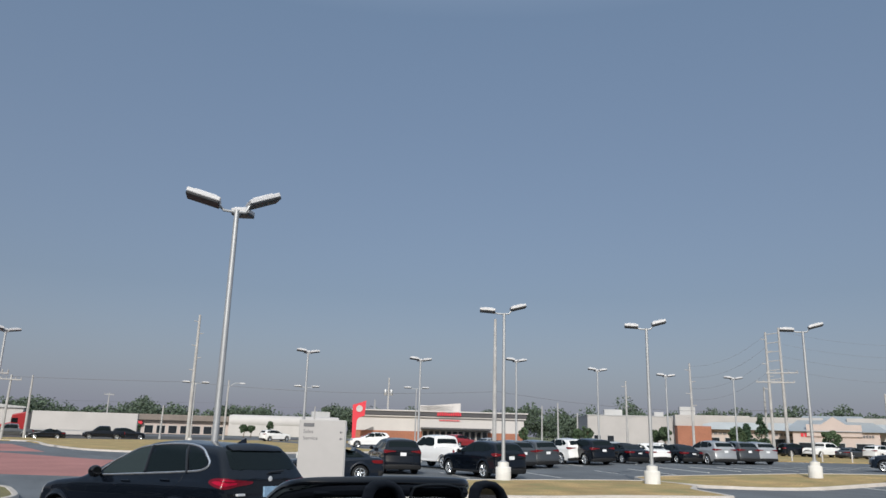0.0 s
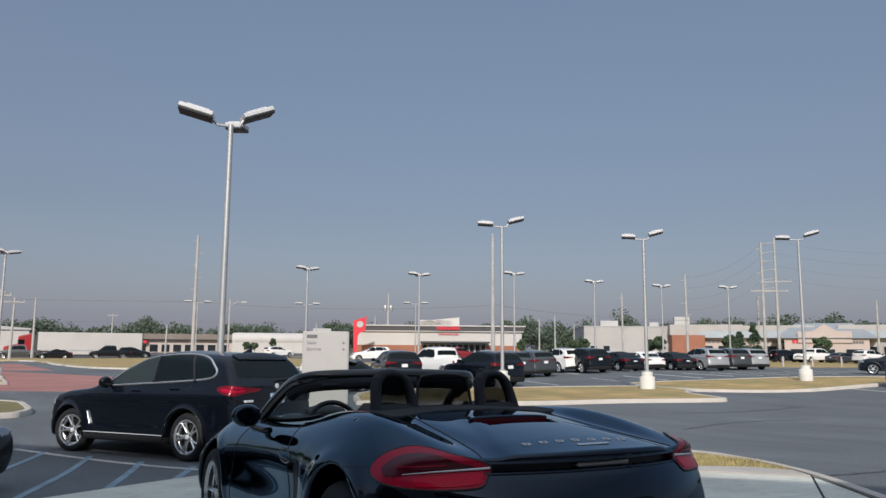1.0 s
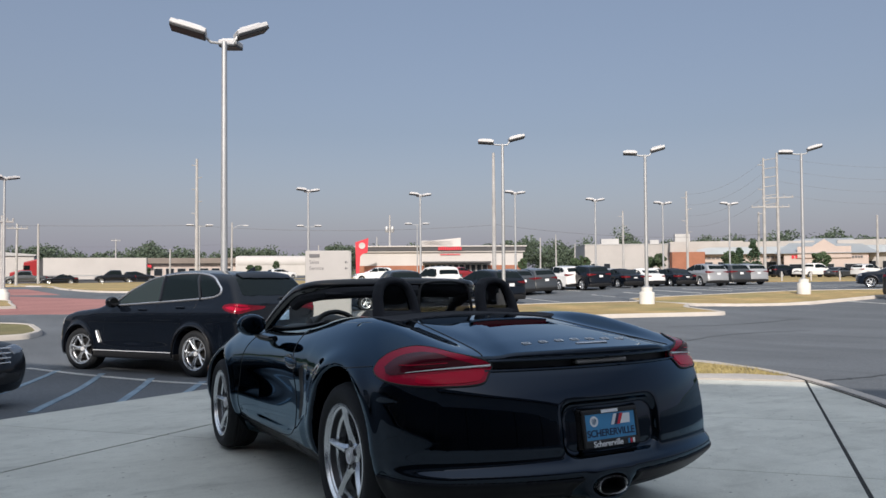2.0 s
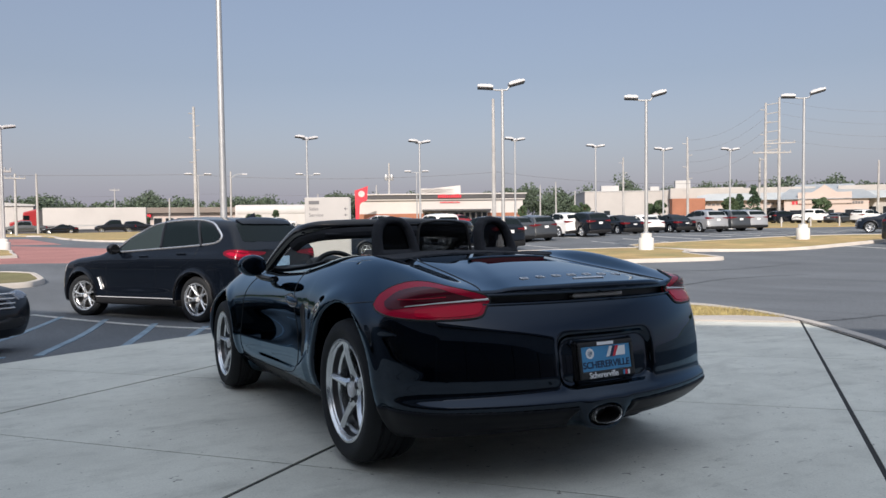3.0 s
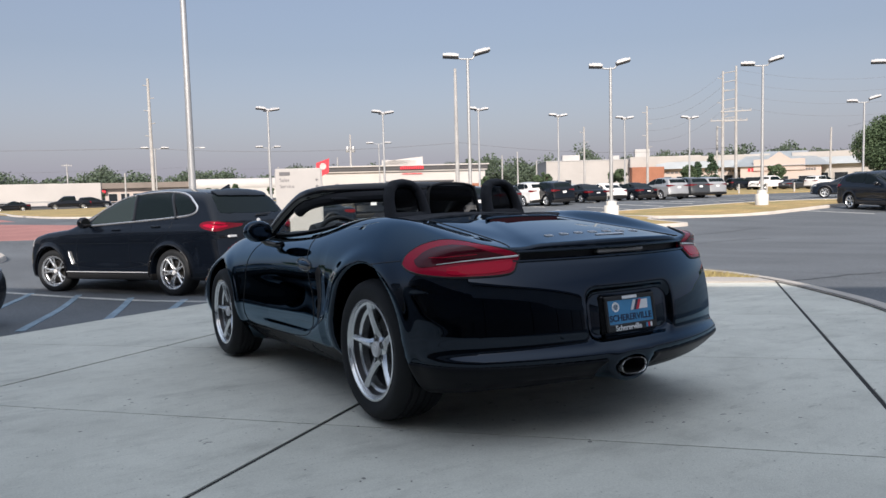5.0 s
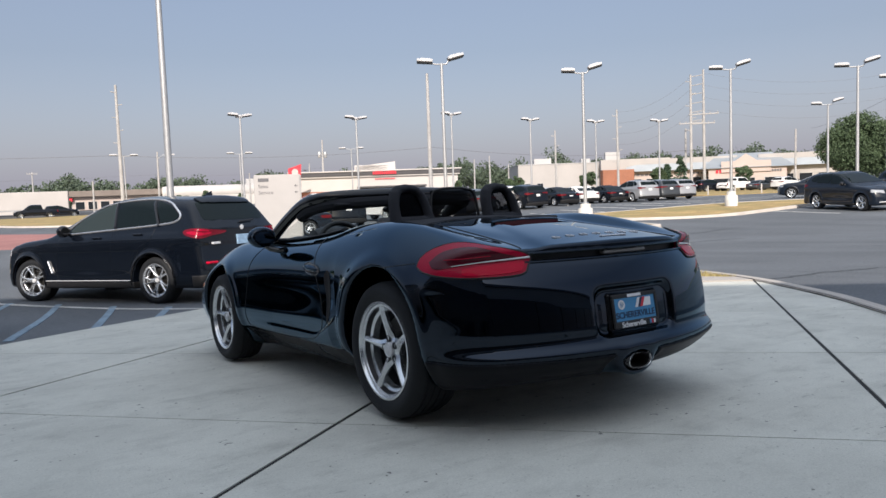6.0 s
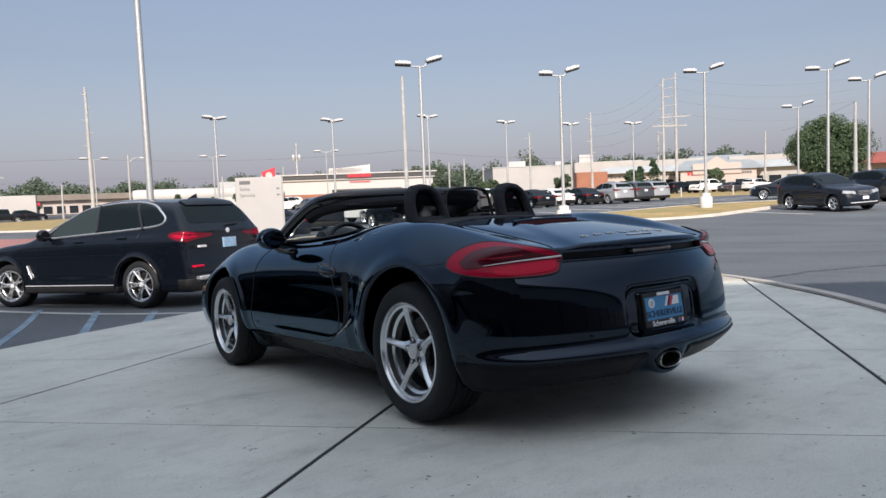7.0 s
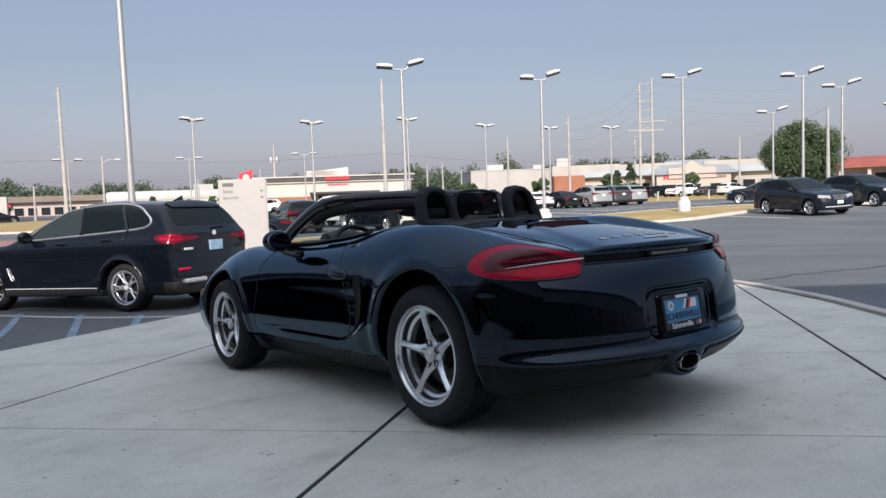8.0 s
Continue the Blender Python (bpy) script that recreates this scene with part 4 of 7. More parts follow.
def skin(f, lo, hi, h):
    """Vertices, quads and normals of the surface f = 0 in a box (surface nets, then pulled onto the surface)."""
    ax = [np.arange(a, b + h, h) for a, b in zip(lo, hi)]
    x, y, z = np.meshgrid(*ax, indexing="ij")
    v = f(x.ravel(), y.ravel(), z.ravel()).reshape(x.shape)
    s = v < 0
    n = [len(a) - 1 for a in ax]
    corner = [(i, j, k) for i in (0, 1) for j in (0, 1) for k in (0, 1)]
    cut = lambda q, c: q[c[0]:c[0] + n[0], c[1]:c[1] + n[1], c[2]:c[2] + n[2]]
    count = sum(cut(s, c).astype(int) for c in corner)
    live = (count > 0) & (count < 8)
    total, weight = np.zeros((*n, 3)), np.zeros(n)
    for c in corner:
        for a in range(3):
            if c[a]:
                continue
            d = list(c)
            d[a] = 1
            va, vb = cut(v, c), cut(v, d)
            hit = (va < 0) != (vb < 0)
            t = np.where(hit, va / np.where(hit, va - vb, 1), 0)
            for b in range(3):
                total[..., b] += hit * (t if b == a else c[b])
            weight += hit
    cell = np.argwhere(live)
    p = (total[live] / weight[live][:, None] + cell) * h + np.array(lo)
    for _ in range(4):
        g = gradient(f, p)
        val = f(p[:, 0], p[:, 1], p[:, 2])
        step = (val / np.maximum((g * g).sum(1), 1e-3))[:, None] * g
        size = np.linalg.norm(step, axis=1)[:, None]
        p = p - step * np.minimum(1, 0.5 * h / np.maximum(size, 1e-9))
    num = -np.ones(n, int)
    num[live] = np.arange(len(cell))
    quads = []
    for a in range(3):
        b, c = (a + 1) % 3, (a + 2) % 3
        sl = [slice(None)] * 3
        lo_s, hi_s = list(sl), list(sl)
        lo_s[a], hi_s[a] = slice(0, n[a]), slice(1, n[a] + 1)
        va, vb = s[tuple(lo_s)], s[tuple(hi_s)]
        e = np.argwhere(va != vb)
        e = e[(e[:, b] > 0) & (e[:, c] > 0) & (e[:, b] < n[b]) & (e[:, c] < n[c])]
        inside = va[tuple(e.T)]
        ids = []
        for ob, oc in ((1, 1), (0, 1), (0, 0), (1, 0)):
            q = e.copy()
            q[:, b] -= ob
            q[:, c] -= oc
            ids.append(num[tuple(q.T)])
        q = np.stack(ids, 1)
        q[~inside] = q[~inside][:, ::-1]
        quads.append(q)
    quads = np.concatenate(quads)
    g = gradient(f, p)
    g /= np.maximum(np.linalg.norm(g, axis=1), 1e-9)[:, None]
    return p, quads, g


def skin_mesh(name, f, lo, hi, h, material):
    p, quads, g = skin(f, lo, hi, h)
    me = bpy.data.meshes.new(name)
    me.vertices.add(len(p))
    me.vertices.foreach_set("co", p.ravel())
    me.loops.add(quads.size)
    me.loops.foreach_set("vertex_index", quads.ravel())
    me.polygons.add(len(quads))
    me.polygons.foreach_set("loop_start", np.arange(0, quads.size, 4))
    me.update(calc_edges=True)
    me.validate()
    me.polygons.foreach_set("use_smooth", [True] * len(me.polygons))
    if len(me.vertices) == len(g):
        me.normals_split_custom_set_from_vertices(g.tolist())
    me.materials.append(material)
    return me


def panel(f, region, out=0.004, depth=0.04):
    """A raised piece of the surface f, bounded by a region."""
    return lambda x, y, z: smax(smax(f(x, y, z) - out, -(f(x, y, z) + depth), 0.003), region(x, y, z), 0.004)


def inside_poly(a, b, poly):
    """Signed distance to a polygon of (a, b) pairs, negative inside."""
    d = np.full(a.shape, 1e9)
    s = np.ones(a.shape)
    k = len(poly)
    for i in range(k):
        (ax_, ay_), (bx_, by_) = poly[i], poly[i - 1]
        ex, ey = bx_ - ax_, by_ - ay_
        wx, wy = a - ax_, b - ay_
        t = np.clip((wx * ex + wy * ey) / (ex * ex + ey * ey), 0, 1)
        d = np.minimum(d, (wx - ex * t) ** 2 + (wy - ey * t) ** 2)
        c1, c2, c3 = b >= ay_, b < by_, ex * wy > ey * wx
        s = np.where((c1 & c2 & c3) | (~c1 & ~c2 & ~c3), -s, s)
    return s * np.sqrt(d)


def onto(f, start, way, reach=1.2, lift=0.0):
    """Where a ray from start first meets the surface f, lifted a little off it."""
    start, way = np.array(start, float), np.array(way, float)
    way /= np.linalg.norm(way)
    t = np.linspace(0, reach, 400)
    q = start + t[:, None] * way
    v = f(q[:, 0], q[:, 1], q[:, 2])
    hit = np.argmax(v < 0)
    if v[hit] >= 0:
        return None
    a, b = t[max(hit - 1, 0)], t[hit]
    for _ in range(12):
        m = (a + b) / 2
        w = start + m * way
        if f(w[None, 0], w[None, 1], w[None, 2])[0] < 0:
            b = m
        else:
            a = m
    p = (start + a * way)[None]
    g = gradient(f, p)[0]
    return tuple(p[0] + lift * g / np.linalg.norm(g))


def seam(f, starts, way, r=0.003, n=6):
    """A thin line drawn on the surface f: starts are points off it, way the direction towards it."""
    pts = [onto(f, s, way) for s in starts]
    pts = [p for p in pts if p is not None]
    return Geo().tube(pts, r, n) if len(pts) > 1 else Geo()


def onto_many(f, starts, way, reach=1.4, lift=0.0):
    """Where many parallel rays meet f; rays that miss take the place of their neighbour."""
    starts = np.asarray(starts, float)
    way = np.asarray(way, float) / np.linalg.norm(way)
    t = np.linspace(0, reach, 240)
    q = starts[:, None, :] + t[None, :, None] * way
    v = f(q[..., 0].ravel(), q[..., 1].ravel(), q[..., 2].ravel()).reshape(q.shape[:2])
    hit = np.argmax(v < 0, axis=1)
    ok = v[np.arange(len(v)), hit] < 0
    a, b = t[np.maximum(hit - 1, 0)], t[hit]
    for _ in range(14):
        m = (a + b) / 2
        w = starts + m[:, None] * way
        inside = f(w[:, 0], w[:, 1], w[:, 2]) < 0
        a, b = np.where(inside, a, m), np.where(inside, m, b)
    p = starts + a[:, None] * way
    g = gradient(f, p)
    g /= np.maximum(np.linalg.norm(g, axis=1), 1e-9)[:, None]
    p = p + lift * g
    last = int(np.argmax(ok))
    for i in range(len(p)):
        if ok[i]:
            last = i
        else:
            p[i], g[i] = p[last], g[last]
    return p, g


def inlay(name, f, outline, start, way, lift, material, rings=6, fine=4, thick=0.012):
    """A shaped piece laid on the surface f: a rounded outline of (a, b) pairs, thrown onto it along way."""
    loop = [(p.x, p.y) for p in smooth_line([(a, b, 0) for a, b in outline + outline[:1]], fine)[:-1]]
    n = len(loop)
    ca, cb = sum(p[0] for p in loop) / n, sum(p[1] for p in loop) / n
    pts = [start(ca, cb)] + [start(ca + (a - ca) * k / rings, cb + (b - cb) * k / rings) for k in range(1, rings + 1) for a, b in loop]
    p, g = onto_many(f, pts, way, 1.6, lift)
    rim = p[-n:] - g[-n:] * thick
    vs = p.tolist() + rim.tolist()
    fs = [(0, 1 + j, 1 + (j + 1) % n) for j in range(n)]
    for k in range(rings):
        o = 1 + k * n
        fs += [(o + j, o + n + j, o + n + (j + 1) % n, o + (j + 1) % n) for j in range(n)]
    me = bpy.data.meshes.new(name)
    me.from_pydata(vs, [], fs)
    bm = bmesh.new()
    bm.from_mesh(me)
    bmesh.ops.recalc_face_normals(bm, faces=bm.faces)
    if sum(f_.normal.dot(Vector(-np.asarray(way, float))) for f_ in bm.faces) < 0:
        bmesh.ops.reverse_faces(bm, faces=bm.faces)
    bm.to_mesh(me)
    bm.free()
    me.materials.append(material)
    me.polygons.foreach_set("use_smooth", [True] * len(me.polygons))
    me.set_sharp_from_angle(angle=radians(50))
    return me


# ---- vehicle materials ----
BLACKPAINT = mat("black_car_paint", (0.0058, 0.0124, 0.0235), 0.03, 0.97, coat=0.70)      # blue-black metallic lacquer
BLACKPAINT.node_tree.nodes["Principled BSDF"].inputs["Coat IOR"].default_value = 1.46
BLACKPAINT.node_tree.nodes["Principled BSDF"].inputs["Specular Tint"].default_value = (0.50, 0.67, 0.82, 1)
# black for trim and gaps, and for the shade laid over the painted sill
TRIMSHADE = mat("sill_black", (0.006, 0.007, 0.010), 0.35, spec=0.12)
GLOSSBLACK = mat("gloss_black_trim", (0.004, 0.004, 0.005), 0.12, coat=0.4)
PLASTIC = mat("black_plastic", (0.012, 0.012, 0.013), 0.55, grain=0.15, grain_size=0.01, bump=0.15, bump_size=0.003)
FABRIC = mat("black_roof_fabric", (0.018, 0.020, 0.026), 0.9, grain=0.25, grain_size=0.004, bump=0.3, bump_size=0.003)
LEATHER = mat("black_leather", (0.014, 0.014, 0.015), 0.5, grain=0.15, grain_size=0.02, bump=0.2, bump_size=0.006)
TYRE = mat("tyre_rubber", (0.0075, 0.0092, 0.012), 0.8, grain=0.2, grain_size=0.01, patch=0.0, bump=0.2, bump_size=0.004)
RIM = mat("silver_alloy", (0.74, 0.77, 0.80), 0.24, 0.85, grain=0.04, grain_size=0.05)
# the rim's alloy darkened: shade inside the wheel is put into the colour
RIMSHADE = mat("alloy_barrel", (0.07, 0.07, 0.075), 0.45, 0.7, grain=0.1, grain_size=0.05)
# disc metal darkened likewise for the shade behind the spokes
DISC = mat("brake_disc", (0.06, 0.058, 0.056), 0.5, 0.8, grain=0.1, grain_size=0.01)
CHROME = mat("chrome", (0.82, 0.82, 0.83), 0.2, 0.85)
SATIN = mat("satin_metal_badge", (0.70, 0.71, 0.73), 0.35, 0.2)
REDLENS = mat("red_lens", (0.36, 0.007, 0.032), 0.15, spec=0.10, coat=0.08, grain=0.1, grain_size=0.05)
DARKRED = mat("dark_red_lens", (0.075, 0.004, 0.012), 0.12, spec=0.2, coat=0.12)
BRIGHTRED = mat("bright_red_lens", (0.52, 0.006, 0.034), 0.15, spec=0.1, coat=0.08)
CLEARLENS = mat("clear_lens", (0.62, 0.63, 0.65), 0.12, 0.1, coat=0.8)
HEADLENS = mat("headlight_lens", (0.36, 0.37, 0.39), 0.14, 0.2, coat=0.8)
SMOKELENS = mat("smoked_headlight_lens", (0.17, 0.18, 0.20), 0.12, 0.3, coat=0.6)
AMBER = mat("amber_lens", (0.55, 0.14, 0.02), 0.2, coat=0.5)
GREYLENS = mat("grey_stop_lens", (0.16, 0.15, 0.14), 0.25, coat=0.8)
TINTGLASS = mat("tinted_glass", (0.006, 0.010, 0.011), 0.02, spec=0.18)
PLATEBLUE = mat("plate_blue", (0.05, 0.24, 0.46), 0.35, grain=0.05, grain_size=0.05)
PALEBLUE = mat("plate_pale_blue", (0.28, 0.42, 0.58), 0.4, grain=0.3, grain_size=0.05)
PLATEWHITE = mat("plate_white", (0.75, 0.76, 0.78), 0.4)
INKDARK = mat("plate_ink", (0.008, 0.02, 0.06), 0.5)
MIRRORGLASS = mat("mirror_glass", (0.7, 0.72, 0.74), 0.02, 1.0)


def thin_glass(name, tint, gloss=0.5):
    """A thin clear sheet: light passes straight through, tinted, and gloss grows towards grazing angles."""
    m = bpy.data.materials.new(name)
    m.use_nodes = True
    n, l = m.node_tree.nodes, m.node_tree.links
    n.remove(n["Principled BSDF"])
    clear, shine, mix, face, steep = n.new("ShaderNodeBsdfTransparent"), n.new("ShaderNodeBsdfGlossy"), n.new("ShaderNodeMixShader"), n.new("ShaderNodeLayerWeight"), n.new("ShaderNodeMath")
    clear.inputs["Color"].default_value = (*tint, 1)
    shine.inputs["Roughness"].default_value, face.inputs["Blend"].default_value = 0.0, 0.5
    steep.operation, steep.inputs[1].default_value = "POWER", 5.0
    scale = n.new("ShaderNodeMath")
    scale.operation, scale.inputs[1].default_value, scale.inputs[2].default_value = "MULTIPLY_ADD", gloss, 0.03 * gloss
    l.new(face.outputs["Facing"], steep.inputs[0]), l.new(steep.outputs[0], scale.inputs[0]), l.new(scale.outputs[0], mix.inputs[0])
    l.new(clear.outputs[0], mix.inputs[1]), l.new(shine.outputs[0], mix.inputs[2])
    l.new(mix.outputs[0], n["Material Output"].inputs[0])
    return m


CLEARGLASS = thin_glass("clear_glass", (0.93, 0.96, 0.95), 0.5)
SMOKEGLASS = thin_glass("smoked_mesh_sheet", (0.30, 0.31, 0.33), 0.1)
DARKMESH = thin_glass("dark_mesh_panel", (0.22, 0.23, 0.25), 0.1)


def wheel_meshes(name, r, width, r_rim, spokes, pair=0.0, spoke_w=0.026, hub=0.075, lug=True):
    """Meshes of one wheel, its face towards +x, axle at the origin."""
    w = width / 2
    s = Geo()
    s.lathe([(r_rim - 0.012, -w + 0.01), (r_rim + 0.02, -w), (r * 0.86, -w - 0.008), (r * 0.965, -w + 0.015), (r, -w + 0.05)]
            + [q for i in range(4) for q in ((r, -w + 0.055 + i * (width - 0.11) / 4), (r, -w + 0.04 + (i + 1) * (width - 0.11) / 4), (r - 0.008, -w + 0.043 + (i + 1) * (width - 0.11) / 4), (r - 0.008, -w + 0.052 + (i + 1) * (width - 0.11) / 4))]
            + [(r, w - 0.05), (r * 0.965, w - 0.015), (r * 0.90, w + 0.003), (r * 0.86, w + 0.006), (r_rim + 0.035, w + 0.004), (r_rim + 0.018, w - 0.002), (r_rim - 0.002, w - 0.014), (r_rim - 0.02, w - 0.03)], 56, close=True)
    tyre = s.mesh("tyre", TYRE, 50)
    s = Geo().lathe([(r_rim - 0.012, w - 0.022), (r_rim + 0.006, w - 0.012), (r_rim + 0.004, w - 0.004), (r_rim - 0.006, w - 0.003), (r_rim - 0.010, w - 0.010), (r_rim - 0.012, w - 0.017),
                     (r_rim - 0.021, w - 0.020), (r_rim - 0.023, w - 0.026), (r_rim - 0.016, w - 0.030), (r_rim - 0.012, w - 0.028)], 56, close=True)
    s.lathe([(r_rim - 0.022, w - 0.050), (r_rim - 0.040, w - 0.054), (r_rim - 0.046, w - 0.060), (r_rim - 0.048, w - 0.095), (r_rim - 0.034, w - 0.095)], 48, close=True)
    rim = s.mesh("rim", RIM, 40)
    barrel = Geo().lathe([(r_rim - 0.023, w - 0.026), (r_rim - 0.034, w - 0.07), (r_rim - 0.045, -w + 0.03), (r_rim - 0.012, -w + 0.01), (r_rim - 0.006, -w + 0.02), (r_rim - 0.012, w - 0.034)], 40, close=True).mesh("barrel", RIMSHADE, 40)
    s = Geo()
    face = w - 0.016
    sections = [(0.0, 2.25, 0.036), (0.12, 1.95, 0.033), (0.26, 1.28, 0.028), (0.52, 0.94, 0.017), (0.80, 0.96, 0.009), (0.93, 1.10, 0.007), (1.0, 1.55, 0.007)]
    out = []
    for k in range(spokes):
        for q in ((-1, 1) if pair else (0,)):
            g = Geo()
            vs = []
            for t, ww, dip in sections:
                rad = hub * 0.72 + (r_rim - 0.014 - hub * 0.72) * t
                half = spoke_w * ww
                off = q * pair * (0.25 + 0.75 * t) * rad
                x0 = face - dip
                vs += [(x0 - 0.030, off - half * 0.8, rad), (x0 - 0.011, off - half, rad), (x0 + 0.004, off - half * 0.26, rad), (x0 + 0.004, off + half * 0.26, rad), (x0 - 0.011, off + half, rad), (x0 - 0.030, off + half * 0.8, rad)]
            m = len(sections)
            fs = [(i * 6 + j, i * 6 + (j + 1) % 6, (i + 1) * 6 + (j + 1) % 6, (i + 1) * 6 + j) for i in range(m - 1) for j in range(6)]
            fs += [tuple(range(5, -1, -1)), tuple((m - 1) * 6 + j for j in range(6))]
            g.add(vs, fs, pose(0, 0, 0, 360 / spokes * k, 0, 0))
            out.append(g.mesh("spoke", RIM, 18))
    s = Geo().lathe([(0, face - 0.06), (hub, face - 0.075), (hub * 1.02, face - 0.045), (hub * 0.86, face - 0.036), (hub * 0.5, face - 0.034), (0, face - 0.034)], 30)
    hubm = s.mesh("hub", RIM, 40)
    cap = Geo().lathe([(0.037, face - 0.04), (0.037, face - 0.022), (0.034, face - 0.018), (0.031, face - 0.021), (0.020, face - 0.019), (0.018, face - 0.014), (0, face - 0.012)], 24).mesh("centre_cap", SATIN, 40)
    # the shaded alloy also paints the dark of the lug holes
    nut = Geo().lathe([(0.017, face - 0.045), (0.017, face - 0.0275), (0.0135, face - 0.0265), (0.0125, face - 0.040), (0.008, face - 0.041), (0.008, face - 0.034), (0, face - 0.034)], 14).mesh("lug_nut", RIMSHADE, 40)
    disc = Geo().lathe([(0.07, -0.02), (r_rim * 0.70, -0.02), (r_rim * 0.70, 0.002), (0.09, 0.002), (0.085, 0.03), (0, 0.03)], 36).mesh("brake_disc", DISC, 40)
    cal = Geo()
    arc = [radians(18 + i * 6) for i in range(10)]
    sec = [(-0.03, 0.72), (0.045, 0.72), (0.055, 0.70), (0.055, 0.58), (0.045, 0.56), (-0.03, 0.56)]
    cal.add([(x, r_rim * q * math.cos(t), r_rim * q * math.sin(t)) for t in arc for x, q in sec],
            [(6 * i + j, 6 * i + (j + 1) % 6, 6 * i + 6 + (j + 1) % 6, 6 * i + 6 + j) for i in range(9) for j in range(6)] + [tuple(range(5, -1, -1)), tuple(54 + j for j in range(6))])
    return dict(barrel=barrel, tyre=tyre, rim=rim, spokes=out, hub=hubm, cap=cap, nut=nut if lug else None, disc=disc, caliper=cal.mesh("brake_caliper", PLASTIC, 40), hub_r=hub)


def put_wheel(parent, meshes, x, y, z, steer=0.0, spin=0.0):
    left = x < 0
    w = part("wheel", meshes["rim"], None, parent)
    w.matrix_local = pose(x, y, z, 0, 0, (180 if left else 0) + steer) @ pose(0, 0, 0, spin, 0, 0)
    part("tyre", meshes["tyre"], None, w, "black rubber tyre")
    part("barrel", meshes["barrel"], None, w)
    for sp in meshes["spokes"]:
        part("spoke", sp, None, w)
    part("hub", meshes["hub"], None, w)
    part("centre_cap", meshes["cap"], None, w)
    if meshes["nut"]:
        for k in range(5):
            n = part("lug_nut", meshes["nut"], None, w)
            t = 2 * math.pi * k / 5
            n.location = (0, meshes["hub_r"] * 0.84 * math.sin(-t), meshes["hub_r"] * 0.84 * math.cos(t))
    part("brake_disc", meshes["disc"], None, w)
    part("brake_caliper", meshes["caliper"], None, w)
    return w


# ---- the roadster ----
RW = spline([(-1.0, 0.80), (-0.6, 0.868), (0.0, 0.900), (0.6, 0.880), (1.2, 0.862), (1.9, 0.868), (2.45, 0.884), (2.95, 0.862), (3.3, 0.80), (3.5, 0.74)])
RT = spline([(-0.95, 0.765), (-0.80, 0.782), (-0.53, 0.830), (-0.2, 0.882), (0.2, 0.930), (0.55, 0.948), (0.9, 0.928), (1.4, 0.905), (1.8, 0.893), (2.1, 0.85), (2.5, 0.775),
             (2.95, 0.685), (3.25, 0.60), (3.5, 0.48)])
RR = spline([(0.10, -0.66), (0.15, -0.725), (0.20, -0.795), (0.25, -0.862), (0.29, -0.903), (0.322, -0.910), (0.348, -0.886), (0.42, -0.878), (0.52, -0.868), (0.62, -0.845), (0.69, -0.812), (0.735, -0.785), (0.765, -0.79), (0.80, -0.795)])
RN = spline([(0.10, 0.10), (0.22, 0.02), (0.38, 0.0), (0.50, 0.05), (0.60, 0.16), (0.75, 0.45)])
RB = spline([(-0.95, 0.200), (-0.6, 0.185), (-0.3, 0.16), (2.9, 0.14), (3.4, 0.17)])


LAMP = [(-0.457, 0.728), (-0.437, 0.769), (-0.38, 0.805), (-0.294, 0.825), (-0.21, 0.819), (-0.10, 0.791), (0.040, 0.757), (0.036, 0.705), (0.008, 0.668),
        (-0.12, 0.657), (-0.26, 0.661), (-0.37, 0.678), (-0.432, 0.702)]      # tail light outline: along the corner, height
VENT = [(-0.1, -0.245), (0.195, -0.245), (0.23, -0.110), (-0.1, -0.110)]


def roadster_shell(x, y, z):
    """The painted body before its openings are cut."""
    ax = np.abs(x)
    rr, rf = np.hypot(y, z - 0.342), np.hypot(y - 2.475, z - 0.334)
    flare = 0.013 * bulge(rr, 0.41, 0.05) + 0.012 * bulge(rf, 0.395, 0.05)
    waist = 0.012 * bulge(z, 0.58, 0.11) * bulge(y, 1.25, 0.8)
    # scallop in the lower door, ending below in a ledge that sweeps up to the side intake
    brow = 0.318 + 0.9 * np.maximum(0.86 - y, 0) ** 2
    run = np.clip((1.98 - y) / 0.5, 0, 1) * np.clip((y - 0.47) / 0.10, 0, 1)
    waist = waist + run * (0.010 * bulge(z, brow + 0.12, 0.15) - 0.013 / (1 + np.exp(np.clip((z - brow) / 0.007, -30, 30))))
    side = ax - RW(y) + 1.25 * np.maximum(z - 0.60, 0) ** 2 + 1.5 * np.maximum(0.42 - z, 0) ** 2 + (0.012 * np.clip((0.270 - z) / 0.02, 0, 1) + 0.40 * np.maximum(0.255 - z, 0)) * np.clip((0.95 - np.abs(y - 1.24)) / 0.15, 0, 1) - flare + waist
    top = z - (RT(y) - 0.095 * ax ** 2 + 0.052 * bulge(ax, 0.67, 0.15) * bulge(y, 0.05, 0.58) + 0.105 * bulge(ax, 0.69, 0.16) * bulge(y, 2.5, 0.52)
               - 0.016 * bulge(ax, 0.49, 0.075) * bulge(y, -0.15, 0.42)
               + 0.009 * np.clip((0.02 - y) / 0.14, 0, 1) / (1 + np.exp(np.clip((ax - 0.235 - 0.34 * np.maximum(-0.13 - y, 0)) / 0.018, -30, 30))))
    rear = RR(z) + 0.27 * (ax / 0.85) ** 2.1 + 0.25 * np.maximum(ax - 0.72, 0) - y
    front = y - (3.47 - 0.33 * (ax / 0.85) ** 2.2 - RN(z))
    f = smax(side, top, 0.15)
    f = smax(f, rear, 0.02 + 0.09 * np.clip((0.72 - z) / 0.12, 0, 1))
    f = smax(f, front, 0.12)
    return smax(f, RB(y) - z, 0.04)


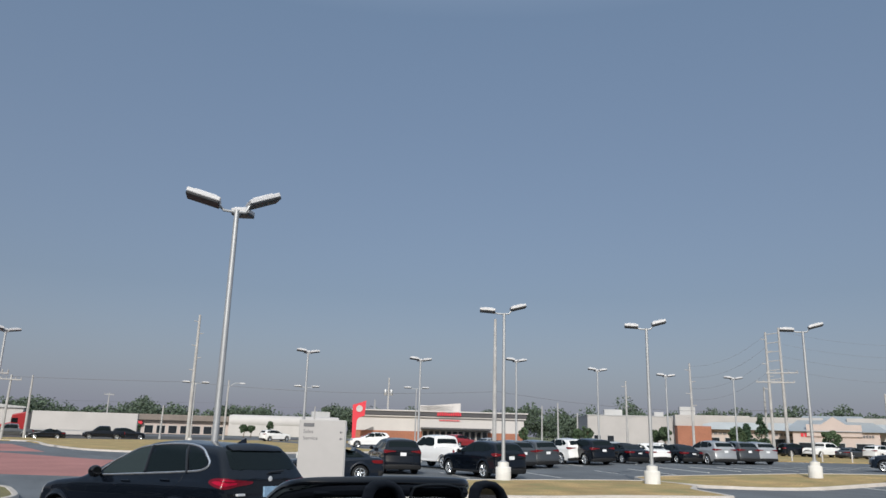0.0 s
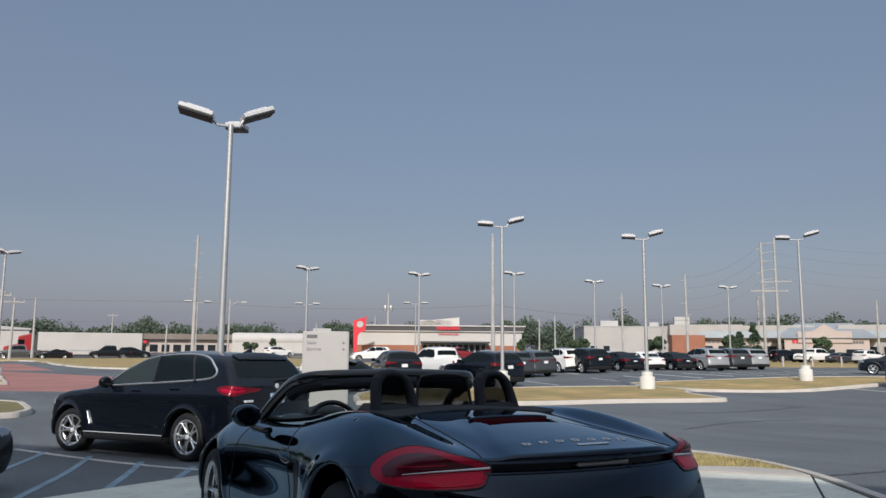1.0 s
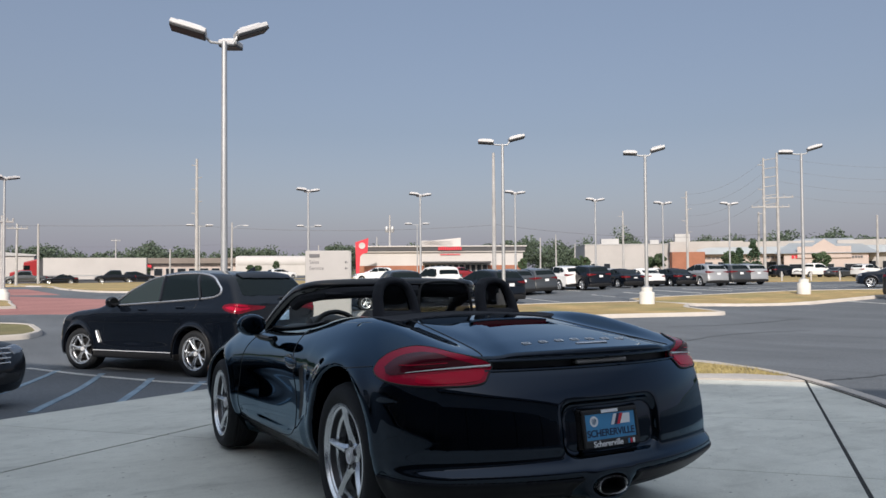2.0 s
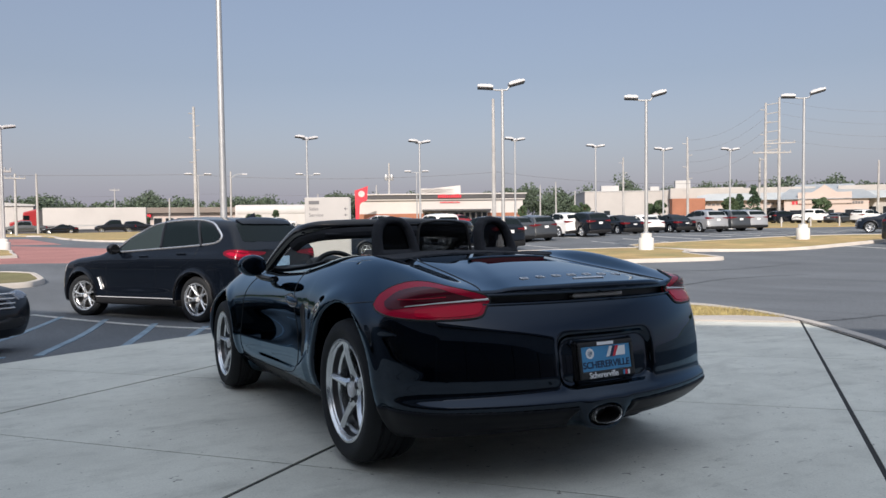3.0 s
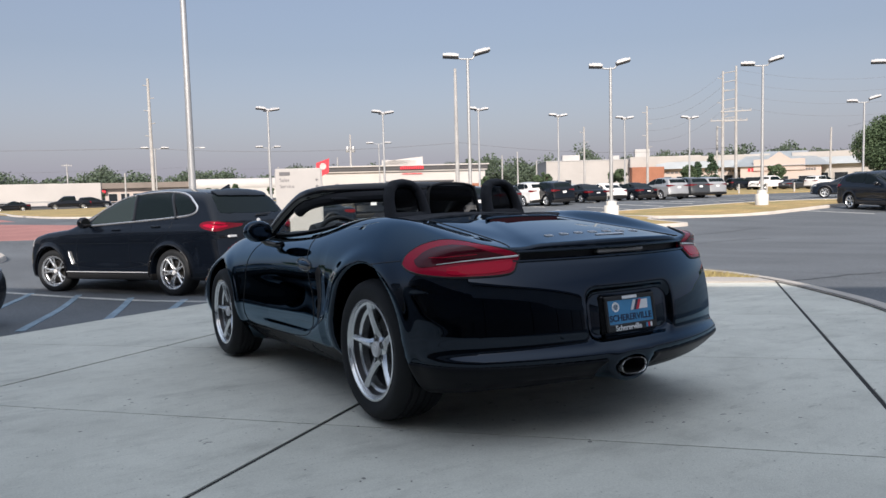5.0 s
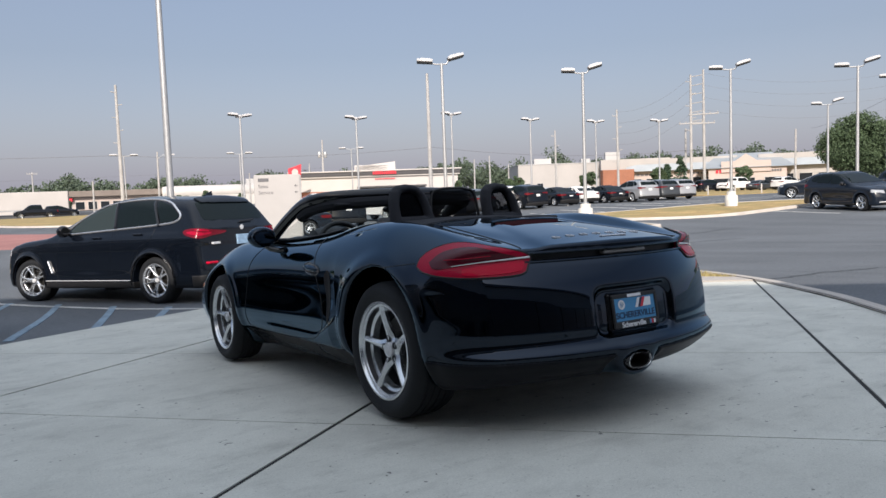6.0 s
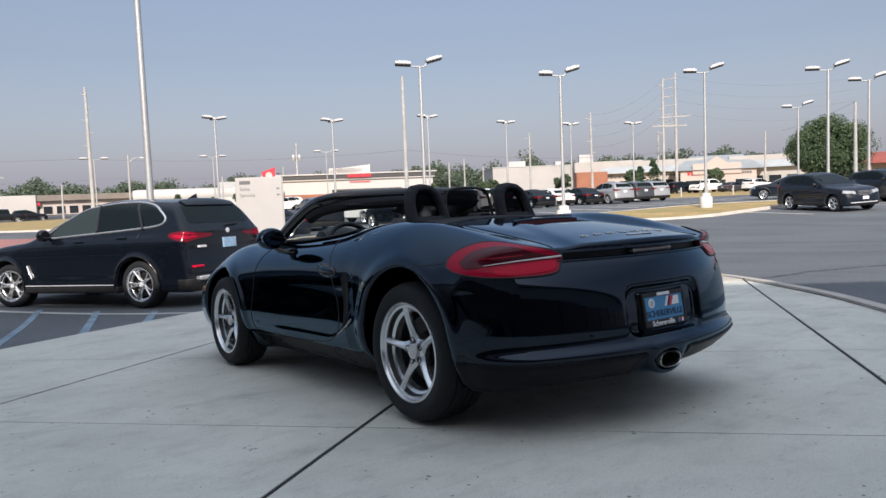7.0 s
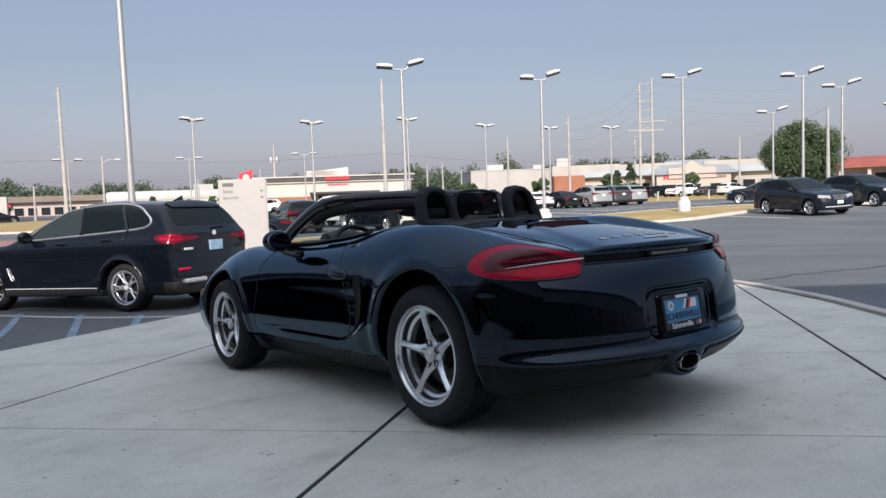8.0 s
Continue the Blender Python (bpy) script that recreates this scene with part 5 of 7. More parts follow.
def roadster_field(x, y, z):
    ax = np.abs(x)
    f = roadster_shell(x, y, z)
    well_r = smax(np.hypot(y, z - 0.342) - 0.375, 0.55 - ax, 0.02)
    well_f = smax(np.hypot(y - 2.475, z - 0.334) - 0.362, 0.53 - ax, 0.02)
    f = smax(f, -np.minimum(well_r, well_f), 0.014)
    cabin = smax(smax(ax - 0.60, np.abs(y - 1.19) - 0.56, 0.12), 0.34 - z, 0.05)
    f = smax(f, -cabin, 0.03)
    plate = smax(np.maximum(smax(np.abs(x) - 0.25, np.abs(z - 0.472) - 0.105, 0.07), y + 0.5), -f - 0.030, 0.02)
    f = smax(f, -plate, 0.03)
    slot = np.maximum(np.maximum(ax - 0.52, np.abs(z - 0.738) - 0.016), y - (-0.752 + 0.27 * (ax / 0.85) ** 2.1))
    f = smax(f, -slot, 0.006)
    oval = np.hypot((x + 0.058) / 0.118, (z - 0.248) / 0.068)
    f = smin(f, smax((oval - 1) * 0.09, np.abs(y + 0.80) - 0.098, 0.03), 0.05)
    bore = np.hypot((x + 0.058) / 0.086, (z - 0.248) / 0.045)
    f = smax(f, -np.maximum((bore - 1) * 0.06, y + 0.72), 0.012)
    vent = np.maximum(inside_poly(ax, y, VENT) + 0.003, np.maximum(-f - 0.042, 0.8 - z))
    return np.maximum(f, -vent)


def build_roadster():
    car = thing("roadster", "glossy black two-seat open-top roadster parked on pale concrete", "car", pose(0.009, 0, 0.017, -2.88, 0.59, -0.9))
    f = roadster_field
    shell = roadster_shell
    body = part("body", skin_mesh("body", f, (-0.96, -0.99, 0.05), (0.96, 3.56, 1.0), 0.0128, BLACKPAINT), None, car)
    left = lambda pts: [(-1.3, y, z) for y, z in pts]
    right = lambda pts: [(1.3, y, z) for y, z in pts]
    above = lambda pts: [(x, y, 1.3) for x, y in pts]
    # panel gaps
    door = [(1.72, 0.865), (1.80, 0.78), (1.86, 0.66), (1.93, 0.45), (1.95, 0.31), (1.85, 0.275), (1.40, 0.262), (0.95, 0.275), (0.74, 0.32), (0.67, 0.42), (0.70, 0.58), (0.77, 0.74), (0.845, 0.868)]
    rows = [(p.x, p.y) for p in smooth_line([(y, z, 0) for y, z in door], 6)]
    part("door_gap", seam(f, left(rows), (1, 0, 0)), PLASTIC, body, "dark gap round the left door")
    part("door_gap", seam(f, right(rows), (-1, 0, 0)), PLASTIC, body, "dark gap round the right door")
    for sgn in (-1, 1):
        way = (-sgn, 0, 0)
        pts = [(p.x, p.y) for p in smooth_line([(-0.32, 0.735, 0), (-0.15, 0.722, 0), (0.06, 0.706, 0)], 6)]
        part("bumper_gap", seam(f, [(1.3 * sgn, y, z) for y, z in pts], way, 0.0025), PLASTIC, body)
        pts = [(p.x, p.y) for p in smooth_line([(0.40 * sgn, 0.24, 0), (0.425 * sgn, 0.0, 0), (0.455 * sgn, -0.3, 0), (0.495 * sgn, -0.58, 0), (0.52 * sgn, -0.67, 0)], 8)]
        part("lid_gap", seam(f, above(pts), (0, 0, -1), 0.003), PLASTIC, body, "dark gap along the engine lid")
        # tail light: dark smoked upper part, bright lower band, pale light guide
        begin = lambda a, z: (sgn * (-0.78 * a + 0.62 * 1.5), -0.62 * a - 0.78 * 1.5, z + 0.062)
        toward = (-0.62 * sgn, 0.78, -0.10)
        lens = part("tail_light", inlay("tail_light", shell, LAMP, begin, toward, 0.005, REDLENS, 9, 6, 0.02), None, car, "large red tail light")
        inner = [(-0.395, 0.738), (-0.33, 0.782), (-0.22, 0.794), (-0.10, 0.770), (-0.01, 0.744), (-0.10, 0.734), (-0.30, 0.708), (-0.372, 0.708)]
        part("smoked_lens", inlay("smoked_lens", shell, inner, begin, toward, 0.0075, DARKRED, 7, 6, 0.004), None, lens, "dark smoked red centre")
        band = [(-0.25, 0.698), (-0.10, 0.715), (0.0, 0.728), (0.020, 0.718), (0.012, 0.692), (-0.012, 0.678), (-0.12, 0.668), (-0.24, 0.671)]
        part("brake_lens", inlay("brake_lens", shell, band, begin, toward, 0.0080, BRIGHTRED, 6, 6, 0.004), None, lens, "bright red lower band")
        ring = [(p.x, p.y) for p in smooth_line([(a, z, 0) for a, z in LAMP + LAMP[:1]], 6)]
        rp_, _ = onto_many(shell, [begin(a, z) for a, z in ring], toward, 1.6, 0.002)
        part("lens_seal", Geo().tube([tuple(q) for q in rp_[:-1]], 0.005, 6, closed=True), PLASTIC, lens, "black seal round the lens")
        gp_, _ = onto_many(shell, [begin(-0.295 + 0.337 * t, 0.712 + 0.034 * t) for t in np.linspace(0, 1, 17)], toward, 1.6, 0.010)
        part("light_guide", Geo().tube([tuple(q) for q in gp_], [0.0014 + 0.0036 * i / 16 for i in range(17)], 6), CLEARLENS, lens, "pale wedge-shaped light guide")
        gp_, _ = onto_many(shell, [begin(-0.325 + 0.20 * t, 0.742 + 0.014 * t) for t in np.linspace(0, 1, 9)], toward, 1.6, 0.009)
        part("light_line", Geo().tube([tuple(q) for q in gp_], 0.0016, 6), BRIGHTRED, lens, "thin red line across the smoked lens")
        # side mirror on a short arm
        mir = part("mirror", skin_mesh("mirror", lambda x, y, z: smax(np.sqrt(((x - 0.908 * sgn) / 0.090) ** 2 + ((y - 1.43) / 0.080) ** 2 + ((z - 0.893) / 0.068) ** 2) - 1, (1.385 - y) * 10, 0.1) * 0.07,
                                       (0.915 * sgn - 0.14, 1.34, 0.79), (0.915 * sgn + 0.14, 1.56, 1.01), 0.012, BLACKPAINT), None, car, "rounded black side mirror")
        part("arm", Geo().tube([(0.885 * sgn, 1.44, 0.845), (0.85 * sgn, 1.43, 0.815), (0.80 * sgn, 1.40, 0.80), (0.775 * sgn, 1.36, 0.80)], [0.030, 0.026, 0.026, 0.030], 10, flat=0.7), GLOSSBLACK, mir)
        part("glass", Geo().lathe([(0, 0), (1, 0), (1, 0.04), (0, 0.05)], 24, pose(0.915 * sgn, 1.392, 0.895) @ Matrix.Diagonal((0.073, 0.1, 0.052, 1)) @ pose(0, 0, 0, 0, 0, -90)), MIRRORGLASS, mir, "mirror glass")
        # matte strip added to cover the sky gleam on the door top
        rail = [onto(f, (sgn * (0.645 + 0.02 * (y - 0.75)), y, 1.3), (0, 0, -1), 1.2, 0.004) for y in np.linspace(0.76, 1.70, 14)]
        part("window_seal", Geo().tube([p for p in rail if p], 0.030, 8, flat=0.35), PLASTIC, car, "matte black strip added along the door top to dull its gleam")
        # sill is body-coloured; this dark panel puts its shade into the colour
        lo, hi = (-0.95, -0.70) if sgn < 0 else (0.70, 0.95)
        part("sill_cover", skin_mesh("sill_cover", panel(f, lambda x, y, z: np.maximum(z - 0.258, np.abs(y - 1.235) - 0.80), 0.003, 0.02), (lo, 0.38, 0.10), (hi, 2.10, 0.29), 0.0128, TRIMSHADE), None, car, "dark panel standing in for the shaded sill below the door")
        # door handle
        spot = onto(shell, (1.3 * sgn, 0.80, 0.700), way, 1.2, 0.0)
        grip = lambda x, y, z: (np.sqrt(((x - spot[0]) / 0.024) ** 2 + ((y - spot[1]) / 0.100) ** 2 + ((z - spot[2] - 0.10 * (y - spot[1])) / 0.017) ** 2) - 1) * 0.017
        dh = part("door_handle", skin_mesh("door_handle", grip, (spot[0] - 0.04, spot[1] - 0.12, spot[2] - 0.05), (spot[0] + 0.04, spot[1] + 0.12, spot[2] + 0.05), 0.0063, BLACKPAINT), None, car)
        ring = [(0.80 + 0.118 * math.cos(t), 0.697 + 0.033 * math.sin(t) + 0.010 * math.cos(t)) for t in np.linspace(0, 2 * math.pi, 33)[:-1]]
        rp_, _ = onto_many(shell, [(1.3 * sgn, y, z) for y, z in ring], way, 1.2, 0.001)
        part("handle_rim", Geo().tube([tuple(q) for q in rp_], 0.0035, 6, closed=True), GLOSSBLACK, dh, "dark rim of the handle recess")
        oval = [(0.80 + 0.110 * math.cos(t), 0.696 + 0.029 * math.sin(t) + 0.010 * math.cos(t)) for t in np.linspace(0, 2 * math.pi, 13)[:-1]]
        part("handle_cup", inlay("handle_cup", shell, oval, lambda y, z: (1.3 * sgn, y, z), way, 0.0015, GLOSSBLACK, 4, 3, 0.004), None, dh, "dark recess behind the handle")
        # wheel arch liner, side intake blade, sill strip
        for yc, zc, rad in ((0, 0.342, 0.385), (2.475, 0.334, 0.372)):
            g = Geo()
            arc = [(yc + rad * math.cos(t), zc + rad * math.sin(t)) for t in np.linspace(-0.35, math.pi + 0.35, 25)]
            g.add([(0.56 * sgn, y, z) for y, z in arc] + [(0.80 * sgn, y, z) for y, z in arc], [(i, i + 1, 26 + i, 25 + i) for i in range(24)])
            g.add([(0.56 * sgn, yc, zc)] + [(0.56 * sgn, y, z) for y, z in arc], [(0, i + 1, i + 2) for i in range(24)])
            part("arch_liner", g, PLASTIC, car, "black wheel arch liner")
        gill = [(0.618, 0.655), (0.575, 0.690), (0.532, 0.655), (0.540, 0.540), (0.565, 0.440), (0.612, 0.405), (0.604, 0.520)]
        part("side_intake", inlay("side_intake", shell, gill, lambda y, z: (1.3 * sgn, y, z), way, 0.0015, TRIMSHADE, 5, 4, 0.004), None, car, "black air intake behind the door")
        mark = [(2.885, 0.520), (2.93, 0.512), (2.975, 0.520), (2.97, 0.545), (2.93, 0.552), (2.89, 0.545)]
        part("side_marker", inlay("side_marker", shell, mark, lambda y, z: (1.3 * sgn, y, z), way, 0.004, AMBER, 4, 3, 0.006), None, car, "small amber side marker")
        hl = lambda x, y, z: np.sqrt(((np.abs(x) - 0.66) / 0.15) ** 2 + ((y - 3.0) / 0.24) ** 2) * 0.15 - 0.15
        part("headlight", skin_mesh("headlight", panel(shell, hl, 0.003, 0.03), (0.66 * sgn - 0.2, 2.7, 0.45), (0.66 * sgn + 0.2, 3.3, 0.9), 0.02, CLEARLENS), None, car, "oval clear headlight")
    # tail strip, stop lamp, lettering blocks
    strip = [(x, -0.752 + 0.27 * (abs(x) / 0.85) ** 2.1 - 0.004, 0.738) for x in np.linspace(-0.5, 0.5, 25)]
    g = Geo()
    g.add([(x, y, z + d) for x, y, z in strip for d in (-0.015, 0.015)], [(2 * i, 2 * i + 2, 2 * i + 3, 2 * i + 1) for i in range(24)])
    part("tail_strip", g, PLASTIC, car, "black strip under the rear edge")
    for z, back, r in ((0.758, -0.786, 0.007), (0.719, -0.795, 0.005)):
        part("slot_edge", Geo().tube([(x, back + 0.27 * (abs(x) / 0.85) ** 2.1, z) for x in np.linspace(-0.53, 0.53, 27)], r, 8), BLACKPAINT, body)
    part("stop_lamp", Geo().box((-0.125, -0.786, 0.728), (0.155, -0.75, 0.748), 0.006), GREYLENS, car, "narrow grey stop lamp")
    for i in range(7):
        x = -0.262 + i * 0.0873
        b = onto(f, (x, -0.622, 1.2), (0, 0, -1), 1.2, 0.003)
        m = pose(b[0], b[1], b[2], 12, 0, 0)
        g = Geo()
        for lo, hi in (((-0.019, -0.013, -0.004), (0.019, -0.008, 0.0005)), ((-0.019, 0.008, -0.004), (0.019, 0.013, 0.0005)), ((-0.019, -0.008, -0.004), (-0.012, 0.008, 0.0005)), ((0.012, -0.008, -0.004), (0.019, 0.008, 0.0005))):
            g.box(lo, hi, 0.001, m)
        part("letter_block", g, SATIN, car, "plain satin metal block in place of a brand letter")
    b = onto(f, (0.04, -0.690, 1.2), (0, 0, -1), 1.2, 0.003)
    part("script_bar", Geo().box((-0.085, -0.008, -0.003), (0.085, 0.008, 0.001), 0.001, pose(b[0], b[1], b[2], 12, 0, 0)), SATIN, car)
    # engine lid vent with a dark red lens behind its lip
    lens = [onto(shell, (x, -0.118, 1.2), (0, 0, -1), 1.2, 0.0) for x in np.linspace(-0.222, 0.222, 15)]
    g = Geo()
    g.add([(x, y + d, z + h) for x, y, z in lens for d, h in ((-0.004, -0.044), (-0.004, 0.004), (0.02, 0.004))], [(3 * i + k, 3 * i + 3 + k, 3 * i + 4 + k, 3 * i + 1 + k) for i in range(14) for k in (0, 1)])
    part("lid_lamp", g, DARKRED, car, "dark red glossy lamp in the engine lid")
    part("vent_lip", Geo().tube([onto(shell, (x, -0.104, 1.2), (0, 0, -1), 1.2, 0.006) for x in np.linspace(-0.23, 0.23, 15)], 0.010, 8, flat=0.8), BLACKPAINT, car)
    # folded roof cover and its trim behind the seats
    cover = lambda x, y, z: smax(np.abs(y - 0.475 + 0.30 * np.abs(x) ** 2) - 0.225, np.abs(x) - 0.55, 0.12)
    part("roof_cover", skin_mesh("roof_cover", panel(shell, cover, 0.006, 0.05), (-0.75, 0.02, 0.70), (0.75, 0.80, 1.06), 0.016, FABRIC), None, car, "black folded fabric roof cover")
    # roll hoops with mesh, wind deflector between
    for sgn in (-1, 1):
        c = 0.335 * sgn
        def arch(x, y, z):
            lean = y - 0.50 - 0.33 * (z - 0.93)
            outer = inside_poly(np.abs(x - c), z, [(-0.3, 0.80), (0.165, 0.80), (0.142, 0.95), (0.126, 1.06), (0.104, 1.115), (0.064, 1.148), (0.0, 1.158), (-0.3, 1.158)])
            gap = inside_poly(np.abs(x - c), z, [(-0.3, 0.965), (0.084, 0.965), (0.080, 1.03), (0.066, 1.078), (0.042, 1.104), (0.0, 1.112), (-0.3, 1.112)])
            return smax(smax(outer, -gap, 0.02), np.abs(lean) - 0.048, 0.045)
        h = part("roll_hoop", skin_mesh("roll_hoop", arch, (c - 0.24, 0.38, 0.84), (c + 0.24, 0.70, 1.2), 0.0125, FABRIC), None, car, "black padded roll hoop")
        part("hoop_panel", Geo().prism([(c - 0.10, 0.955), (c + 0.10, 0.955), (c + 0.096, 1.03), (c + 0.078, 1.085), (c, 1.118), (c - 0.078, 1.085), (c - 0.096, 1.03)], -0.004, 0.004, Matrix(((1, 0, 0, 0), (0, 0.33, 1, 0.195), (0, 1, 0, 0), (0, 0, 0, 1)))), DARKMESH, h, "dark see-through mesh inside the hoop")
        seat = part("seat", skin_mesh("seat", lambda x, y, z: smin(smax(smax(np.abs(x - c) - 0.235, np.abs(y - 0.80 + 0.22 * (z - 0.6)) - 0.075, 0.07), np.abs(z - 0.63) - 0.27, 0.12),
                                                                  smax(smax(np.abs(x - c) - 0.24, np.abs(y - 1.06) - 0.26, 0.08), np.abs(z - 0.44) - 0.075, 0.06), 0.06),
                                      (c - 0.3, 0.6, 0.3), (c + 0.3, 1.4, 1.08), 0.025, LEATHER), None, car, "black leather bucket seat")
        part("headrest", Geo().box((c - 0.13, 0.67, 0.87), (c + 0.13, 0.76, 0.97), 0.035), LEATHER, seat)
    part("wind_deflector", Geo().box((-0.17, 0.555, 0.95), (0.17, 0.563, 1.115), 0.003), SMOKEGLASS, car, "dark clear wind deflector")
    part("deflector_frame", Geo().tube(smooth_line([(-0.18, 0.545, 0.94), (-0.16, 0.56, 1.09), (-0.10, 0.565, 1.122), (0, 0.565, 1.128), (0.10, 0.565, 1.122), (0.16, 0.56, 1.09), (0.18, 0.545, 0.94)], 5), 0.009, 8), PLASTIC, car)
    # cabin: floor, bulkhead, dash, wheel, door cards
    part("floor_tub", Geo().box((-0.59, 0.66, 0.33), (0.59, 1.72, 0.36), 0.01), FABRIC, car)
    part("bulkhead", Geo().box((-0.59, 0.60, 0.36), (0.59, 0.645, 0.93), 0.02), FABRIC, car)
    dash = part("dashboard", skin_mesh("dashboard", lambda x, y, z: smax(smax(np.abs(x) - 0.595, np.abs(y - 1.67) - 0.13 - 0.5 * np.maximum(z - 0.70, 0), 0.06), np.abs(z - 0.72) - 0.165, 0.08), (-0.68, 1.4, 0.5), (0.68, 1.95, 0.95), 0.025, LEATHER), None, car, "black leather dashboard")
    part("instrument_hood", Geo().lathe([(0.0, -0.15), (0.10, -0.13), (0.125, -0.05), (0.125, 0.05), (0.10, 0.13), (0, 0.15)], 20, pose(-0.34, 1.60, 0.85) @ Matrix.Diagonal((1, 0.9, 0.75, 1))), LEATHER, dash)
    sw = part("steering_wheel", Geo().tube([(-0.34 + 0.175 * math.cos(t), 1.40 + 0.175 * math.sin(t) * 0.38, 0.80 + 0.175 * math.sin(t) * 0.92) for t in np.linspace(0, 2 * math.pi, 33)[:-1]], 0.0165, 10, closed=True), LEATHER, car, "black leather steering wheel")
    part("wheel_hub", Geo().lathe([(0, -0.03), (0.065, -0.03), (0.07, 0.0), (0.05, 0.03), (0, 0.035)], 18, pose(-0.34, 1.41, 0.80, 0, 0, -90) @ pose(0, 0, 0, 0, 22, 0)), LEATHER, sw)
    for t in (0.1, math.pi - 0.1, -math.pi / 2):
        part("wheel_spoke", Geo().tube([(-0.34, 1.41, 0.80), (-0.34 + 0.17 * math.cos(t), 1.40 + 0.17 * math.sin(t) * 0.38, 0.80 + 0.17 * math.sin(t) * 0.92)], 0.014, 6), SATIN, sw)
    for sgn in (-1, 1):
        part("door_card", Geo().box((0.555 * sgn, 0.70, 0.40), (0.605 * sgn, 1.68, 0.845), 0.02), LEATHER, car, "black leather door panel")
    part("centre_console", Geo().box((-0.085, 0.68, 0.36), (0.085, 1.62, 0.60), 0.03), LEATHER, car)
    # windscreen
    post = [(-0.70, 1.80, 0.865), (-0.665, 1.62, 0.982), (-0.628, 1.40, 1.086), (-0.595, 1.25, 1.112), (-0.50, 1.16, 1.124), (-0.25, 1.115, 1.131), (0, 1.10, 1.134)]
    post += [(-x, y, z) for x, y, z in post[-2::-1]]
    line = smooth_line(post, 6)
    fr = part("windscreen_frame", Geo().tube(line, 0.032, 12, flat=1.25), GLOSSBLACK, car, "black windscreen frame")
    part("header_trim", Geo().tube([Vector((p.x * 0.96, p.y - 0.012, p.z - 0.045)) for p in line if p.z > 1.05], 0.040, 10), FABRIC, fr)
    part("frame_strip", Geo().tube([Vector((p.x * 1.045, p.y + 0.01, p.z)) for p in line if p.z < 1.10 and p.x < 0], 0.006, 6), GLOSSBLACK, fr)
    rows_ = []
    for i in range(9):
        t = i / 8
        z, y, hw = 0.865 + 0.25 * t, 1.83 - 0.70 * t, 0.68 - 0.10 * t
        rows_.append([(hw * q, y + 0.16 * (1 - q * q) * (1 - 0.75 * t), z + 0.018 * (1 - q * q) * t) for q in np.linspace(-1, 1, 15)])
    g = Geo()
    g.add([p for r in rows_ for p in r] + [(p[0], p[1] - 0.005, p[2] - 0.002) for r in rows_ for p in r],
          [(i * 15 + j, i * 15 + j + 1, (i + 1) * 15 + j + 1, (i + 1) * 15 + j) for i in range(8) for j in range(14)]
          + [(135 + i * 15 + j, 135 + (i + 1) * 15 + j, 135 + (i + 1) * 15 + j + 1, 135 + i * 15 + j + 1) for i in range(8) for j in range(14)])
    glass = part("windscreen_glass", g, CLEARGLASS, fr, "clear windscreen glass")
    glass.visible_shadow = False
    for sgn in (-1, 1):
        part("sun_visor", Geo().box((0.33 * sgn - 0.20, 1.09, 1.063), (0.33 * sgn + 0.20, 1.24, 1.083), 0.008, pose(0, 0, 0, 0, 0, 0)), FABRIC, fr)
    im = part("inner_mirror", Geo().lathe([(0, -0.02), (0.9, -0.018), (1.0, 0), (0.9, 0.018), (0, 0.02)], 22, pose(0.0, 1.22, 1.035, 0, 0, 90) @ Matrix.Diagonal((1, 0.125, 0.034, 1))), PLASTIC, car, "black interior mirror")
    part("mirror_stalk", Geo().tube([(0, 1.235, 1.04), (0, 1.26, 1.105)], 0.012, 6), PLASTIC, im)
    # plate, exhaust, lower valance
    pm = pose(-0.012, -0.849, 0.468, -7, 0, 0) @ Matrix.Scale(0.9, 4)
    plate = part("number_plate", Geo().box((-0.152, -0.006, -0.076), (0.152, 0.0, 0.076), 0.003, pm), PLATEBLUE, car, "blue dealer plate")
    g = Geo()
    g.box((-0.168, -0.012, 0.064), (0.168, 0.002, 0.086), 0.006, pm), g.box((-0.168, -0.012, -0.086), (0.168, 0.002, -0.050), 0.006, pm)
    g.box((-0.168, -0.012, -0.06), (-0.148, 0.002, 0.066), 0.004, pm), g.box((0.148, -0.012, -0.06), (0.168, 0.002, 0.066), 0.004, pm)
    part("plate_frame", g, PLASTIC, plate, "black plate frame")
    part("brand_bar", Geo().box((-0.055, -0.014, 0.067), (0.045, -0.011, 0.082), 0.001, pm), PLATEWHITE, plate)
    part("round_emblem", Geo().lathe([(0, 0.004), (0.024, 0.004), (0.024, 0.008), (0.015, 0.008), (0.015, 0.006), (0, 0.006)], 20, pm @ pose(-0.098, 0, 0.032, 0, 0, -90)), PLATEWHITE, plate)
    for q, mt in ((0.0, SATIN), (0.018, INKDARK), (0.036, RED)):
        part("emblem_stripe", Geo().prism([(0.0 + q, 0.01), (0.018 + q, 0.01), (0.04 + q, 0.058), (0.022 + q, 0.058)], 0.006, 0.009, pm @ pose(0, 0, 0, 90, 0, 0)), mt, plate)
    part("emblem_block", Geo().prism([(0.054, 0.012), (0.115, 0.012), (0.118, 0.056), (0.078, 0.056)], 0.006, 0.009, pm @ pose(0, 0, 0, 90, 0, 0)), PLATEWHITE, plate)
    words("lettering", "SCHERERVILLE", 0.044, pm @ pose(-0.144, -0.0068, -0.036, 90, 0, 0), INKDARK, plate, 0.001, 0.0008)
